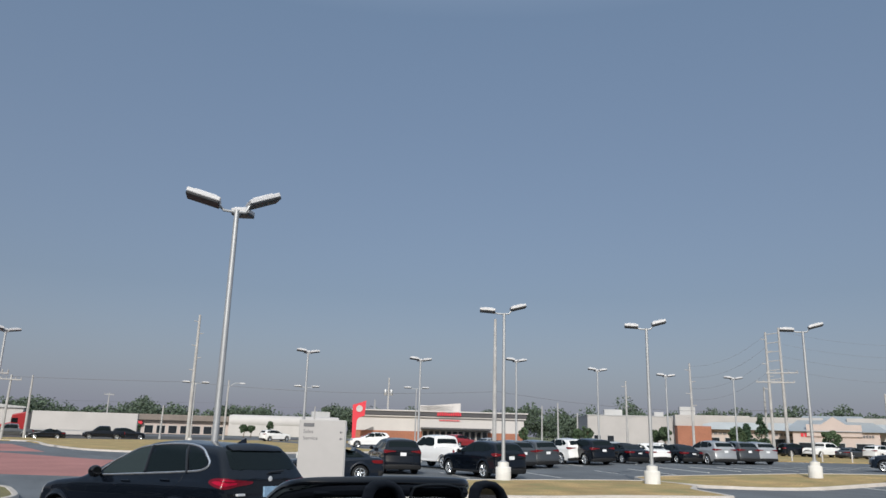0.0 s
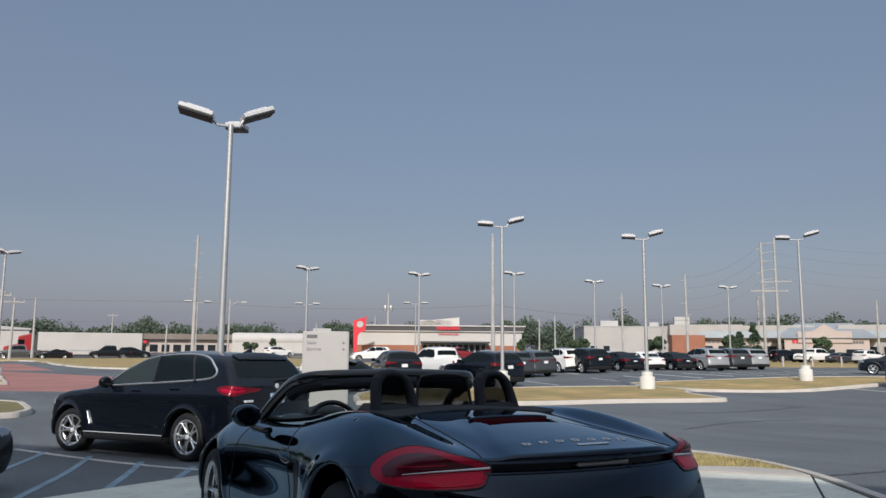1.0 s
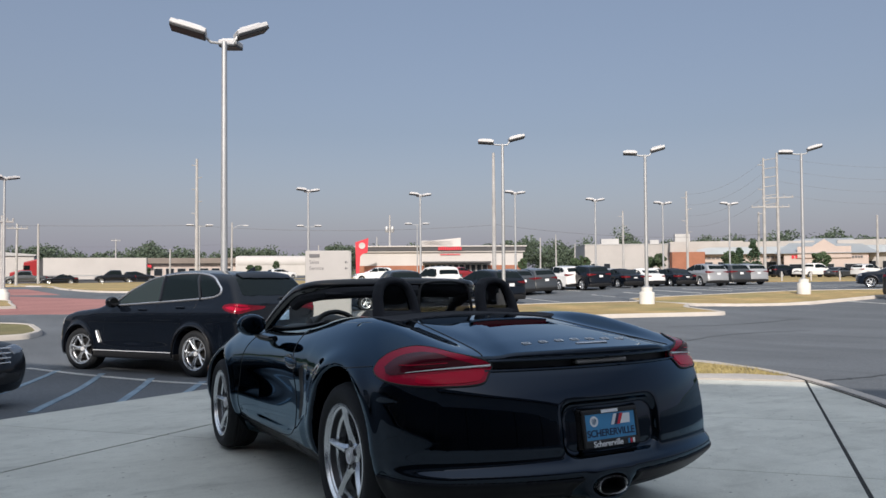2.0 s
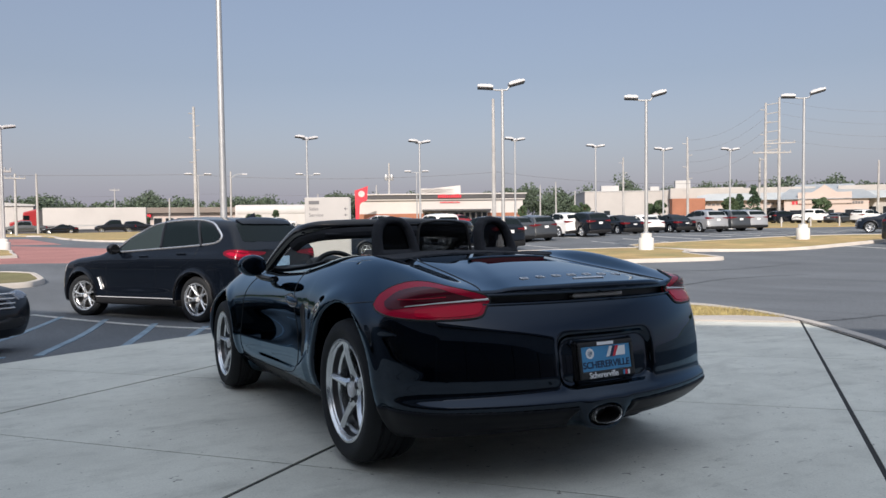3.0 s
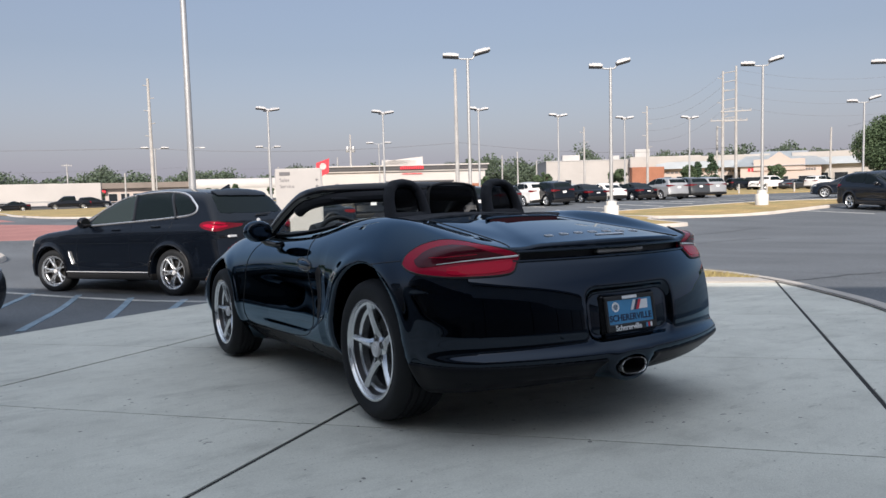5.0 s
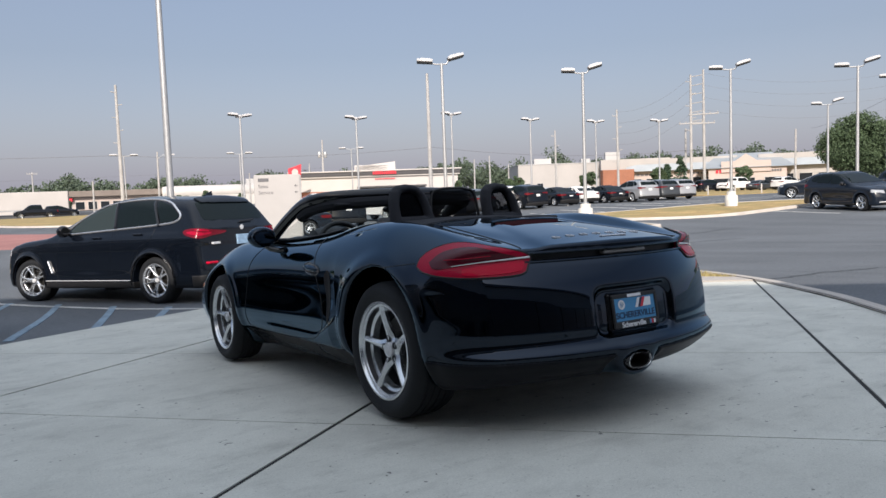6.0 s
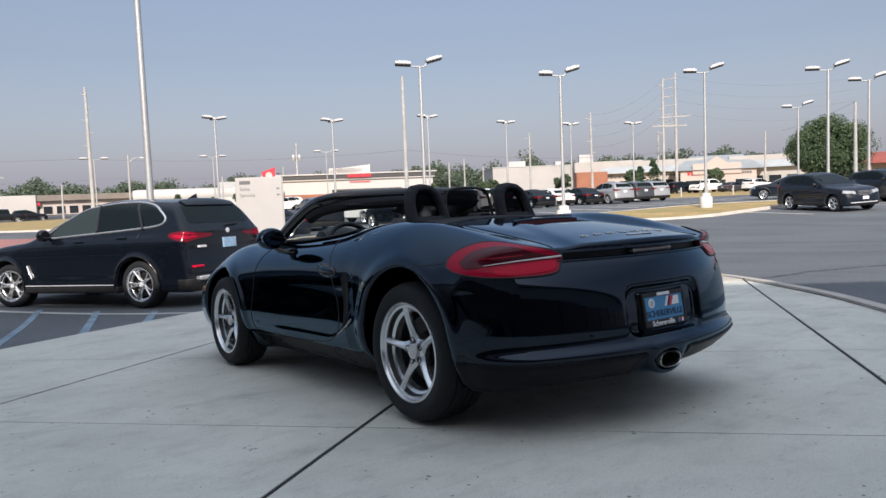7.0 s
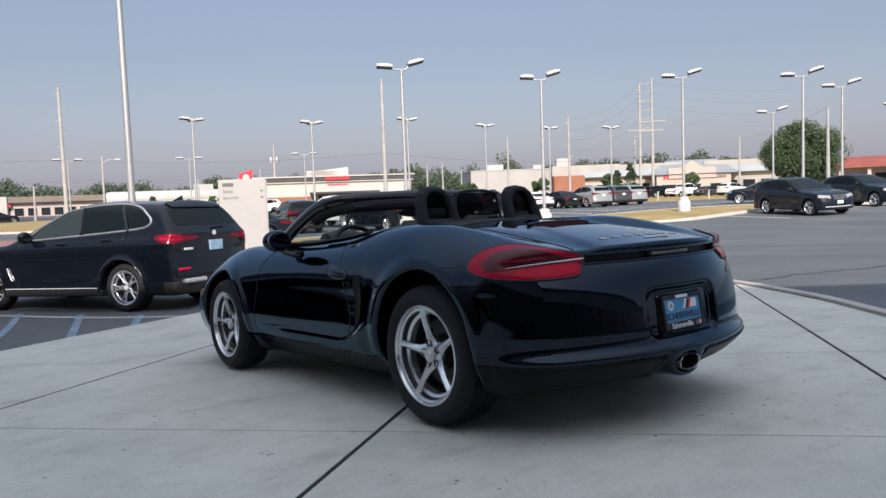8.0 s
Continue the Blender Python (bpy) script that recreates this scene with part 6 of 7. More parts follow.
    words("lettering", "Schererville", 0.037, pm @ pose(-0.118, -0.0135, -0.081, 90, 0, 0), PLATEWHITE, plate, 0.0012, 0.0005)
    for q, mt in ((0.088, PLATEBLUE), (0.102, RED), (0.118, PLATEWHITE)):
        part("frame_mark", Geo().box((q, -0.014, -0.081), (q + 0.012, -0.011, -0.060), 0.001, pm), mt, plate)
    part("plate_surround", Geo().box((-0.185, 0.0, -0.100), (0.185, 0.03, 0.100), 0.015, pm), GLOSSBLACK, car, "glossy black plate surround")
    ell = lambda a, b, y, n=36: [(-0.058 + a * math.copysign(abs(math.cos(2 * math.pi * i / n)) ** 0.8, math.cos(2 * math.pi * i / n)), y + 0.012, 0.248 + b * math.copysign(abs(math.sin(2 * math.pi * i / n)) ** 0.8, math.sin(2 * math.pi * i / n))) for i in range(n)]
    g = Geo()
    rings = [ell(0.072, 0.035, -0.80), ell(0.072, 0.035, -0.915), ell(0.0725, 0.0355, -0.922), ell(0.0715, 0.0345, -0.924), ell(0.0700, 0.0330, -0.922), ell(0.0695, 0.0325, -0.912)]
    g.add([p for r in rings for p in r], [(i * 36 + j, i * 36 + (j + 1) % 36, (i + 1) * 36 + (j + 1) % 36, (i + 1) * 36 + j) for i in range(5) for j in range(36)])
    ex = part("exhaust_tip", g, CHROME, car, "oval chrome exhaust tip")
    part("exhaust_inside", Geo().add([(-0.058, -0.81, 0.248)] + ell(0.0697, 0.0327, -0.82) + ell(0.0697, 0.0327, -0.915), [(0, i + 1, (i + 1) % 36 + 1) for i in range(36)] + [(1 + i, 1 + (i + 1) % 36, 37 + (i + 1) % 36, 37 + i) for i in range(36)]), PLASTIC, ex, "dark inside of the exhaust pipe")
    for x0, x1 in ((-0.52, -0.22), (0.12, 0.50)):
        part("bumper_slot", seam(f, [(x, -1.3, 0.232) for x in np.linspace(x0, x1, 14)], (0, 1, 0), 0.008), PLASTIC, body, "dark slot in the lower bumper")
    # black plastic diffuser, carried higher to darken the shaded foot of the painted bumper
    below = lambda x, y, z: np.maximum(np.maximum(z - 0.288 - 0.02 * np.abs(x), y + 0.40), (1.25 - np.hypot((x + 0.058) / 0.118, (z - 0.248) / 0.068)) * 0.08)
    part("rear_valance", skin_mesh("rear_valance", lambda x, y, z: smax(smax(f(x, y, z) - 0.011, -(f(x, y, z) + 0.02), 0.012), below(x, y, z), 0.014), (-0.96, -0.98, 0.09), (0.96, -0.36, 0.34), 0.0115, TRIMSHADE), None, car, "black lower rear valance")
    part("underbody", Geo().box((-0.60, -0.42, 0.15), (0.60, 3.15, 0.28), 0.04), PLASTIC, car)
    # wheels
    rear = wheel_meshes("rear", 0.338, 0.262, 0.238, 5, 0.0, 0.0175, 0.066)
    front = wheel_meshes("front", 0.330, 0.232, 0.238, 5, 0.0, 0.0175, 0.066)
    for x, y, r, ms, spin in ((-0.742, 0.0, 0.306, rear, 8), (0.742, 0.0, 0.306, rear, 20), (-0.757, 2.465, 0.300, front, 12), (0.757, 2.465, 0.300, front, 40)):
        put_wheel(car, ms, x, y, r, 0, spin)
    return car


build_roadster()


# ---- other vehicles ----
def car_fields(d):
    """The body and the cabin of a car as fields; origin on the ground under the rear axle, y forward."""
    L, W, H, wb, fo, r, belt, hood = d["L"], d["W"] / 2, d["H"], d["wb"], d["fo"], d["r"], d["belt"], d["hood"]
    ro = L - wb - fo
    nose = wb + fo
    tail = d.get("tail", belt)
    lt = spline([(-ro - 0.1, tail - 0.04), (-ro + 0.25, tail), (0.3, (tail + belt) / 2 + 0.005), (1.2, belt), (d["cowl"], belt - 0.03), (d["cowl"] + 0.4, hood), (wb + 0.3, hood - 0.05), (nose - 0.15, hood - 0.20), (nose, hood - 0.34)])
    roof = spline([(d["tail_roof"] - 0.5, H - 0.15), (d["tail_roof"], H - 0.075), (0.2, H - 0.02), (0.9, H), (d["roof_front"], H - 0.035), (d["roof_front"] + 0.5, H - 0.17)])
    plan = spline([(-ro, 0.93), (-ro + 0.5, 0.985), (0.8, 1.0), (wb, 0.99), (nose - 0.4, 0.95), (nose, 0.88)])
    rp = spline([(0.15, 0.10), (0.35, 0.015), (0.60, 0.0), (0.75, 0.03), (0.90, 0.055), (belt, 0.10), (belt + 0.3, 0.16)])
    fp = spline([(0.15, 0.10), (0.35, 0.01), (0.60, 0.0), (0.80, 0.05), (1.0, 0.16), (1.2, 0.4)])
    sl = (d["cowl"] - d["roof_front"]) / (H - 0.06 - belt)
    sr = (d["tail_roof"] - d["tail_belt"]) / (H - 0.06 - belt)

    def green(x, y, z):
        ax = np.abs(x)
        g = smax(ax - (W * 0.945 - 0.02 - np.maximum(z - belt, -0.15) * d.get("lean", 0.30)), z - roof(y) + 0.055 * (ax / 0.7) ** 2, 0.14)
        g = smax(g, ((y - d["cowl"]) + (z - belt) * sl + 0.10 * (ax / W) ** 2) / math.hypot(1, sl), 0.10)
        g = smax(g, ((d["tail_belt"] - y) + np.maximum(z - belt, 0) * sr + 0.09 * (ax / W) ** 3) / math.hypot(1, sr), 0.10)
        return smax(g, belt - 0.25 - z, 0.05)

    def body(x, y, z):
        ax = np.abs(x)
        a_r, a_f = np.hypot(y, z - r), np.hypot(y - wb, z - r)
        flare = 0.025 * (bulge(a_r, r + 0.07, 0.05) + bulge(a_f, r + 0.07, 0.05))
        side = ax - W * plan(y) + 0.55 * np.maximum(z - 0.85, 0) ** 2 + 0.35 * np.maximum(0.5 - z, 0) ** 2 - flare + 0.022 * bulge(z, 0.58, 0.10) * bulge(y, wb / 2, 0.8)
        f = smax(side, z - lt(y) + 0.035 * (ax / W) ** 2, 0.10)
        f = smax(f, -ro + rp(z) + 0.12 * (ax / W) ** 3 - y, 0.09)
        f = smax(f, y - nose + fp(z) + 0.24 * (ax / W) ** 3, 0.10)
        f = smax(f, d["clear"] - z, 0.05)
        f = smin(f, green(x, y, z), 0.035)
        if "bed" in d:
            f = smax(f, -np.maximum(np.maximum(ax - W + 0.11, np.abs(y - (d["bed"] - ro + 0.08) / 2) - (d["bed"] + ro - 0.08) / 2), 0.62 - z), 0.02)
        well = np.maximum(np.minimum(a_r, a_f) - r - 0.055, 0.58 * W / 0.95 - ax)
        return smax(f, -well, 0.015)
    return body, green, roof


def build_car(name, label, d, colour, h=0.055, fine=False):
    """One car with its parts; fine adds what only shows close by."""
    body, green, roof = car_fields(d)
    L, W, H, wb, fo, r, belt = d["L"], d["W"] / 2, d["H"], d["wb"], d["fo"], d["r"], d["belt"]
    ro, nose = L - wb - fo, wb + fo
    car = thing(name, label, "car")
    dep, out = (0.05, 0.006) if fine else (0.11, 0.012)
    b = part("body", skin_mesh("body", body, (-W - 0.1, -ro - 0.15, 0.08), (W + 0.1, nose + 0.15, H + 0.08), h, colour), None, car)
    hp = h * 0.75 if fine else h
    for sgn in (-1, 1):
        lo_x, hi_x = (-W - 0.05, -W * 0.55) if sgn < 0 else (W * 0.55, W + 0.05)
        for poly in d["panes"]:
            part("window", inlay("window", green, poly, lambda a, z: (1.5 * sgn, a, z), (-sgn, 0, 0), 0.006 if fine else 0.012, TINTGLASS, 4, 3), None, car, "dark tinted side window")
        off = 0.8
        part("tail_light", inlay("tail_light", body, d["lamp"], lambda a, z: (sgn * ((0.307 + 0.865 * a) * 0.82 + 0.57 * off), -ro + (0.307 + 0.865 * a) * 0.57 - 0.82 * off - 0.55, z), (-0.57 * sgn, 0.82, 0), 0.008 if fine else 0.014, DEEPRED if fine else FARRED, 5, 4, 0.02), None, car, "red tail light")
        hl = lambda x, y, z: np.maximum(np.abs(z - d["head_z"] - 0.10 * (np.abs(x) - 0.6)) - d.get("head_h", 0.075), np.maximum(d.get("head_in", 0.42) - np.abs(x), nose - 0.36 - y))
        part("headlight", skin_mesh("headlight", panel(body, hl, out, dep), (lo_x if sgn < 0 else 0.35, nose - 0.7, d["head_z"] - 0.25), (-0.35 if sgn < 0 else hi_x, nose + 0.1, d["head_z"] + 0.3), hp, HEADLENS), None, car, "clear headlight")
        mir = part("mirror", skin_mesh("mirror", lambda x, y, z: np.maximum(np.sqrt(((x - (W + 0.08) * sgn) / 0.112) ** 2 + ((y - d["cowl"] + 0.54) / 0.10) ** 2 + ((z - belt - 0.05) / 0.10) ** 2) - 1, (d["cowl"] - 0.60 - y) * 8) * 0.09, ((W + 0.09) * sgn - 0.17, d["cowl"] - 0.72, belt - 0.1), ((W + 0.09) * sgn + 0.17, d["cowl"] - 0.37, belt + 0.2), 0.03, GLOSSBLACK), None, car, "side mirror")
        part("mirror_arm", Geo().tube([((W + 0.05) * sgn, d["cowl"] - 0.54, belt + 0.02), ((W - 0.10) * sgn, d["cowl"] - 0.50, belt - 0.01)], 0.03, 6), PLASTIC, mir)
        if d.get("clad", True):
            sill = lambda x, y, z: np.maximum(z - 0.36, np.maximum(r + 0.04 - y, y - wb + r + 0.04))
            part("sill", skin_mesh("sill", panel(body, sill, out + 0.004, dep), (lo_x, r - 0.05, d["clear"] - 0.06), (hi_x, wb - r + 0.05, 0.45), hp, PLASTIC), None, car, "black plastic sill")
    ws = lambda x, y, z: smax(smax(np.abs(x) - (W * 0.84 - 0.22 * (z - belt)), np.abs(z - (belt + H - 0.04) / 2) - (H - 0.16 - belt) / 2, 0.06), d["roof_front"] - 0.15 - y, 0.02)
    part("windscreen", skin_mesh("windscreen", panel(green, ws, out, dep), (-W, d["roof_front"] - 0.2, belt - 0.05), (W, d["cowl"] + 0.15, H + 0.02), hp, TINTGLASS), None, car, "dark windscreen")
    rw = lambda x, y, z: smax(smax(np.abs(x) - (W * 0.78 - 0.22 * (z - belt)), np.abs(z - d["back_z"]) - d["back_h"], 0.08), y - d["tail_roof"] - 0.12, 0.02)
    part("rear_window", skin_mesh("rear_window", panel(green, rw, out, dep), (-W, d["tail_belt"] - 0.2, belt - 0.1), (W, d["tail_roof"] + 0.2, H + 0.02), hp, TINTGLASS), None, car, "dark rear window")
    low = lambda x, y, z: np.maximum(z - 0.50 + 0.05 * (np.abs(x) / W) ** 2, y + ro - 0.30)
    part("rear_bumper", skin_mesh("rear_bumper", panel(body, low, out + 0.004, dep), (-W - 0.05, -ro - 0.1, d["clear"] - 0.05), (W + 0.05, -ro + 0.45, 0.6), hp, PLASTIC), None, car, "black lower rear bumper")
    part("plate", Geo().box((-0.155, -ro + 0.0 + d.get("plate_in", 0.02), d["plate_z"] - 0.08), (0.155, -ro + 0.05 + d.get("plate_in", 0.02), d["plate_z"] + 0.08), 0.004), PLATEWHITE, car, "pale plain number plate")
    g = skin_mesh("grille", panel(body, lambda x, y, z: smax(np.abs(x) - 0.40, np.abs(z - d["head_z"] + 0.04) - 0.13, 0.06), out, dep), (-0.5, nose - 0.4, d["head_z"] - 0.3), (0.5, nose + 0.1, d["head_z"] + 0.2), hp, GLOSSBLACK)
    gr = part("grille", g, None, car, "black grille with bright bars")
    for q in range(4):
        part("grille_bar", Geo().box((-0.36, nose - 0.10, d["head_z"] - 0.13 + q * 0.055), (0.36, nose - 0.0, d["head_z"] - 0.115 + q * 0.055), 0.004), CHROME, gr)
    part("front_intake", skin_mesh("front_intake", panel(body, lambda x, y, z: smax(np.abs(x) - 0.62, np.abs(z - 0.36) - 0.07, 0.05), out, dep), (-0.7, nose - 0.45, 0.22), (0.7, nose + 0.1, 0.5), hp, PLASTIC), None, car)
    if d.get("skid"):
        part("front_plate", Geo().box((-0.155, nose - 0.05, 0.53), (0.155, nose + 0.022, 0.67), 0.006), PLATEWHITE, car, "pale plain number plate")
        part("skid_strip", Geo().tube([(x, nose + 0.006 - 0.10 * (abs(x) / 0.7) ** 3, 0.40) for x in np.linspace(-0.7, 0.7, 15)], 0.020, 6), SATIN, car, "satin strip across the lower bumper")
    part("underbody", Geo().box((-W + 0.25, -ro + 0.25, d["clear"] - 0.03), (W - 0.25, nose - 0.3, d["clear"] + 0.1), 0.03), PLASTIC, car)
    for sgn in (-1, 1):
        for yc in (0, wb):
            part("arch_liner", Geo().box(((W - 0.42) * sgn, yc - r - 0.08, r - 0.1), ((W - 0.34) * sgn, yc + r + 0.08, r * 2 + 0.1), 0.02), PLASTIC, car)
    return car


SUV = dict(skid=True, L=4.92, W=2.00, H=1.765, wb=2.975, fo=0.87, r=0.38, belt=1.18, hood=1.12, clear=0.26, cowl=2.46, roof_front=1.22, tail_belt=-1.0, tail_roof=-0.62, lean=0.36,
           panes=[[(1.98, 1.195), (1.74, 1.375), (1.48, 1.52), (1.17, 1.61), (0.98, 1.635), (0.93, 1.235), (1.4, 1.215)], [(0.84, 1.24), (0.90, 1.645), (0.6, 1.665), (0.29, 1.668), (0.16, 1.65), (-0.05, 1.285), (0.4, 1.262)], [(-0.13, 1.295), (0.08, 1.64), (-0.20, 1.59), (-0.33, 1.52), (-0.46, 1.41), (-0.36, 1.32)]],
           lamp=[(0.42, 1.14), (0.72, 1.165), (1.00, 1.19), (1.15, 1.175), (1.20, 1.12), (1.12, 1.06), (0.95, 1.03), (0.72, 1.07), (0.46, 1.10)], lamp_z=1.1, head_z=0.86, back_z=1.46, back_h=0.155, plate_z=0.98, plate_in=0.035)
SEDAN = dict(L=4.75, W=1.84, H=1.44, wb=2.82, fo=0.86, r=0.33, belt=0.94, hood=0.86, clear=0.19, cowl=2.28, roof_front=1.35, tail_belt=-0.62, tail_roof=0.22, tail=0.99, lean=0.42, clad=False,
             panes=[[(2.0, 0.97), (1.62, 1.17), (1.30, 1.32), (1.05, 1.335), (1.0, 0.97)], [(0.94, 0.97), (0.98, 1.335), (0.55, 1.31), (0.20, 1.20), (-0.10, 1.03), (-0.05, 0.985)]],
             lamp=[(0.48, 0.86), (0.90, 0.875), (1.25, 0.87), (1.20, 0.76), (0.85, 0.745), (0.50, 0.79)], lamp_z=0.82, head_z=0.66, head_h=0.052, head_in=0.54, back_z=1.16, back_h=0.12, plate_z=0.70, plate_in=0.02)
PICKUP = dict(L=5.89, W=2.03, H=1.95, wb=3.68, fo=0.95, r=0.40, belt=1.30, hood=1.20, clear=0.42, cowl=3.30, roof_front=2.55, tail_belt=0.82, tail_roof=0.98, lean=0.24, bed=0.70, tail=1.29, clad=False,
              panes=[[(3.0, 1.33), (2.75, 1.50), (2.40, 1.76), (2.05, 1.785), (1.98, 1.33)], [(1.90, 1.33), (1.96, 1.79), (1.20, 1.78), (1.08, 1.70), (1.02, 1.33)]],
              lamp=[(0.86, 1.22), (1.10, 1.22), (1.10, 0.86), (0.86, 0.86)], lamp_z=1.04, head_z=0.98, back_z=1.60, back_h=0.15, plate_z=0.62, plate_in=-0.02)
DEEPRED = mat("deep_red_lens", (0.13, 0.005, 0.014), 0.15, spec=0.2, coat=0.2, grain=0.1, grain_size=0.05)
FARRED = mat("dull_red_lens", (0.13, 0.008, 0.012), 0.2, spec=0.2, coat=0.1)
SPORT = wheel_meshes("suv", 0.38, 0.275, 0.270, 5, 0.22, 0.0165, 0.06)
PLAIN = wheel_meshes("sedan", 0.33, 0.225, 0.225, 5, 0.0, 0.026, 0.07, lug=False)


def rest_pose(x, y, heading):
    """A pose on the ground, nose to the heading (degrees clockwise from +y), tilted with the slope."""
    e = 0.5
    gx_ = float(ground_z(x + e, y) - ground_z(x - e, y)) / (2 * e)
    gy_ = float(ground_z(x, y + e) - ground_z(x, y - e)) / (2 * e)
    n = Vector((-gx_, -gy_, 1)).normalized()
    fwd = Vector((math.sin(radians(heading)), math.cos(radians(heading)), 0))
    fwd = (fwd - n * fwd.dot(n)).normalized()
    rgt = fwd.cross(n)
    return Matrix(((rgt.x, fwd.x, n.x, x), (rgt.y, fwd.y, n.y, y), (rgt.z, fwd.z, n.z, float(ground_z(x, y))), (0, 0, 0, 1)))


def add_wheels(car, d, meshes, steer=0.0):
    for sgn in (-1, 1):
        for yc in (0, d["wb"]):
            put_wheel(car, meshes, (d["W"] / 2 - 0.165) * sgn, yc, d["r"], steer if yc else 0, random.uniform(0, 72))


def recolour(car, colour, label):
    tagged(car, label)
    for o in car.children:
        if o.name.split(".")[0] == "body":
            o.material_slots[0].link = "OBJECT"
            o.material_slots[0].material = colour
    return car


DEEPBLACK = mat("deep_black_car_paint", (0.0025, 0.0042, 0.008), 0.5, coat=0.9, spec=0.05, grain=0.05, grain_size=0.5)
SOFTBLACK = mat("soft_black_car_paint", (0.004, 0.006, 0.010), 0.4, coat=0.3, spec=0.1, grain=0.05, grain_size=0.5)
WHITEPAINT = mat("white_car_paint", (0.74, 0.74, 0.73), 0.4, coat=1.0, grain=0.02, grain_size=0.5)
SILVERPAINT = mat("silver_car_paint", (0.42, 0.43, 0.44), 0.35, 0.5, coat=1.0, grain=0.03, grain_size=0.5)
GREYPAINT = mat("dark_grey_car_paint", (0.06, 0.066, 0.072), 0.35, 0.4, coat=1.0, grain=0.03, grain_size=0.5)
NAVYPAINT = mat("navy_car_paint", (0.0065, 0.011, 0.020), 0.4, coat=0.65, spec=0.08, grain=0.03, grain_size=0.5)
REDPAINT = mat("red_car_paint", (0.30, 0.012, 0.016), 0.4, coat=1.0, grain=0.03, grain_size=0.5)

# the near black SUV, in full detail
near = build_car("sport_utility_car", "glossy black SUV with silver wheels and chrome window trim", SUV, DEEPBLACK, 0.026, True)
nb, ng, nroof = car_fields(SUV)
# opaque panes; daylight seen through the cabin is put into their colour
FRONTGLASS = mat("lightly_tinted_glass", (0.026, 0.036, 0.036), 0.02, spec=0.35)
for pane in [o for o in near.children if o.name.split(".")[0] == "window"][::3]:
    pane.data.materials[0] = FRONTGLASS
for sgn in (-1, 1):
    loop = [(2.12, 1.17), (1.79, 1.385), (1.48, 1.545), (1.17, 1.635), (0.7, 1.685), (0.29, 1.692), (-0.03, 1.665), (-0.24, 1.615), (-0.38, 1.53), (-0.51, 1.40), (-0.39, 1.30), (0.1, 1.258), (0.64, 1.23), (1.3, 1.20), (1.8, 1.178)]
    pts = [onto(ng, (1.4 * sgn, y, z), (-sgn, 0, 0), 1.4, 0.004) for y, z in loop]
    pts = [p for p in pts if p]
    part("window_trim", Geo().tube(smooth_line(pts + pts[:1], 4)[:-1], 0.017, 8, closed=True), CHROME, near, "bright chrome window trim")
    for y0, y1 in ((0.885, 0.94), (-0.09, 0.12)):
        bl = [onto(ng, (1.4 * sgn, y0 + (y1 - y0) * t, 1.25 + 0.41 * t), (-sgn, 0, 0), 1.4, 0.003) for t in np.linspace(0, 1, 8)]
        part("pillar", Geo().tube(bl, 0.028, 8), GLOSSBLACK, near)
    for yh, zh in ((0.33, 1.125), (1.25, 1.09)):
        p = onto(nb, (1.4 * sgn, yh, zh), (-sgn, 0, 0), 1.4, 0.015)
        part("door_handle", Geo().box((p[0] - 0.014, p[1] - 0.10, p[2] - 0.018), (p[0] + 0.014, p[1] + 0.10, p[2] + 0.018), 0.01), DEEPBLACK, near)
    for gap in ([(0.91, 1.18), (0.93, 0.85), (0.94, 0.55), (0.94, 0.38)], [(2.16, 1.12), (2.22, 0.8), (2.24, 0.55), (2.20, 0.38)], [(-0.02, 1.22), (0.05, 1.05), (0.38, 0.86), (0.48, 0.60), (0.46, 0.40)]):
        part("door_gap", seam(nb, [(1.4 * sgn, p.x, p.y) for p in smooth_line([(y, z, 0) for y, z in gap], 5)], (-sgn, 0, 0), 0.0025), TRIMSHADE, near)
    sl_ = [onto(nb, (1.4 * sgn, y, z), (-sgn, 0, 0), 1.4, 0.006) for y, z in ((2.33, 0.52), (2.38, 0.62), (2.42, 0.73))]
    part("side_vent", Geo().tube([p for p in sl_ if p], 0.026, 8, flat=0.4), CHROME, near, "chrome side vent")
    st = [onto(nb, (1.4 * sgn, y, 0.385), (-sgn, 0, 0), 1.4, 0.008) for y in np.linspace(0.5, 2.5, 12)]
    part("sill_strip", Geo().tube([p for p in st if p], 0.007, 6), SATIN, near, "satin metal sill strip")
    for yc, zc in ((0, 0.38), (2.975, 0.38)):
        arc = [onto(nb, (1.4 * sgn, yc + 0.462 * math.cos(t), zc + 0.462 * math.sin(t)), (-sgn, 0, 0), 1.4, 0.002) for t in np.linspace(-0.15, math.pi + 0.15, 26)]
        part("arch_trim", Geo().tube([p for p in arc if p], 0.028, 8, flat=0.6), GLOSSBLACK, near, "black wheel arch trim")
    part("exhaust_trim", Geo().box((0.58 * sgn - 0.24, -1.10, 0.425), (0.58 * sgn + 0.24, -1.00, 0.495), 0.02), CHROME, near, "chrome exhaust trim")
    part("fog_reflector", Geo().box((0.76 * sgn - 0.11, -1.055, 0.625), (0.76 * sgn + 0.11, -0.98, 0.665), 0.012), BRIGHTRED, near, "red rear reflector")
part("roof_fin", skin_mesh("roof_fin", lambda x, y, z: smax(np.abs(x) - 0.035 * (1 - (z - 1.69) * 6), np.maximum(z - 1.765 + (y + 0.30) * 0.45, np.abs(y + 0.30) - 0.11), 0.02), (-0.1, -0.46, 1.62), (0.1, -0.14, 1.85), 0.012, DEEPBLACK), None, near, "black shark-fin aerial")
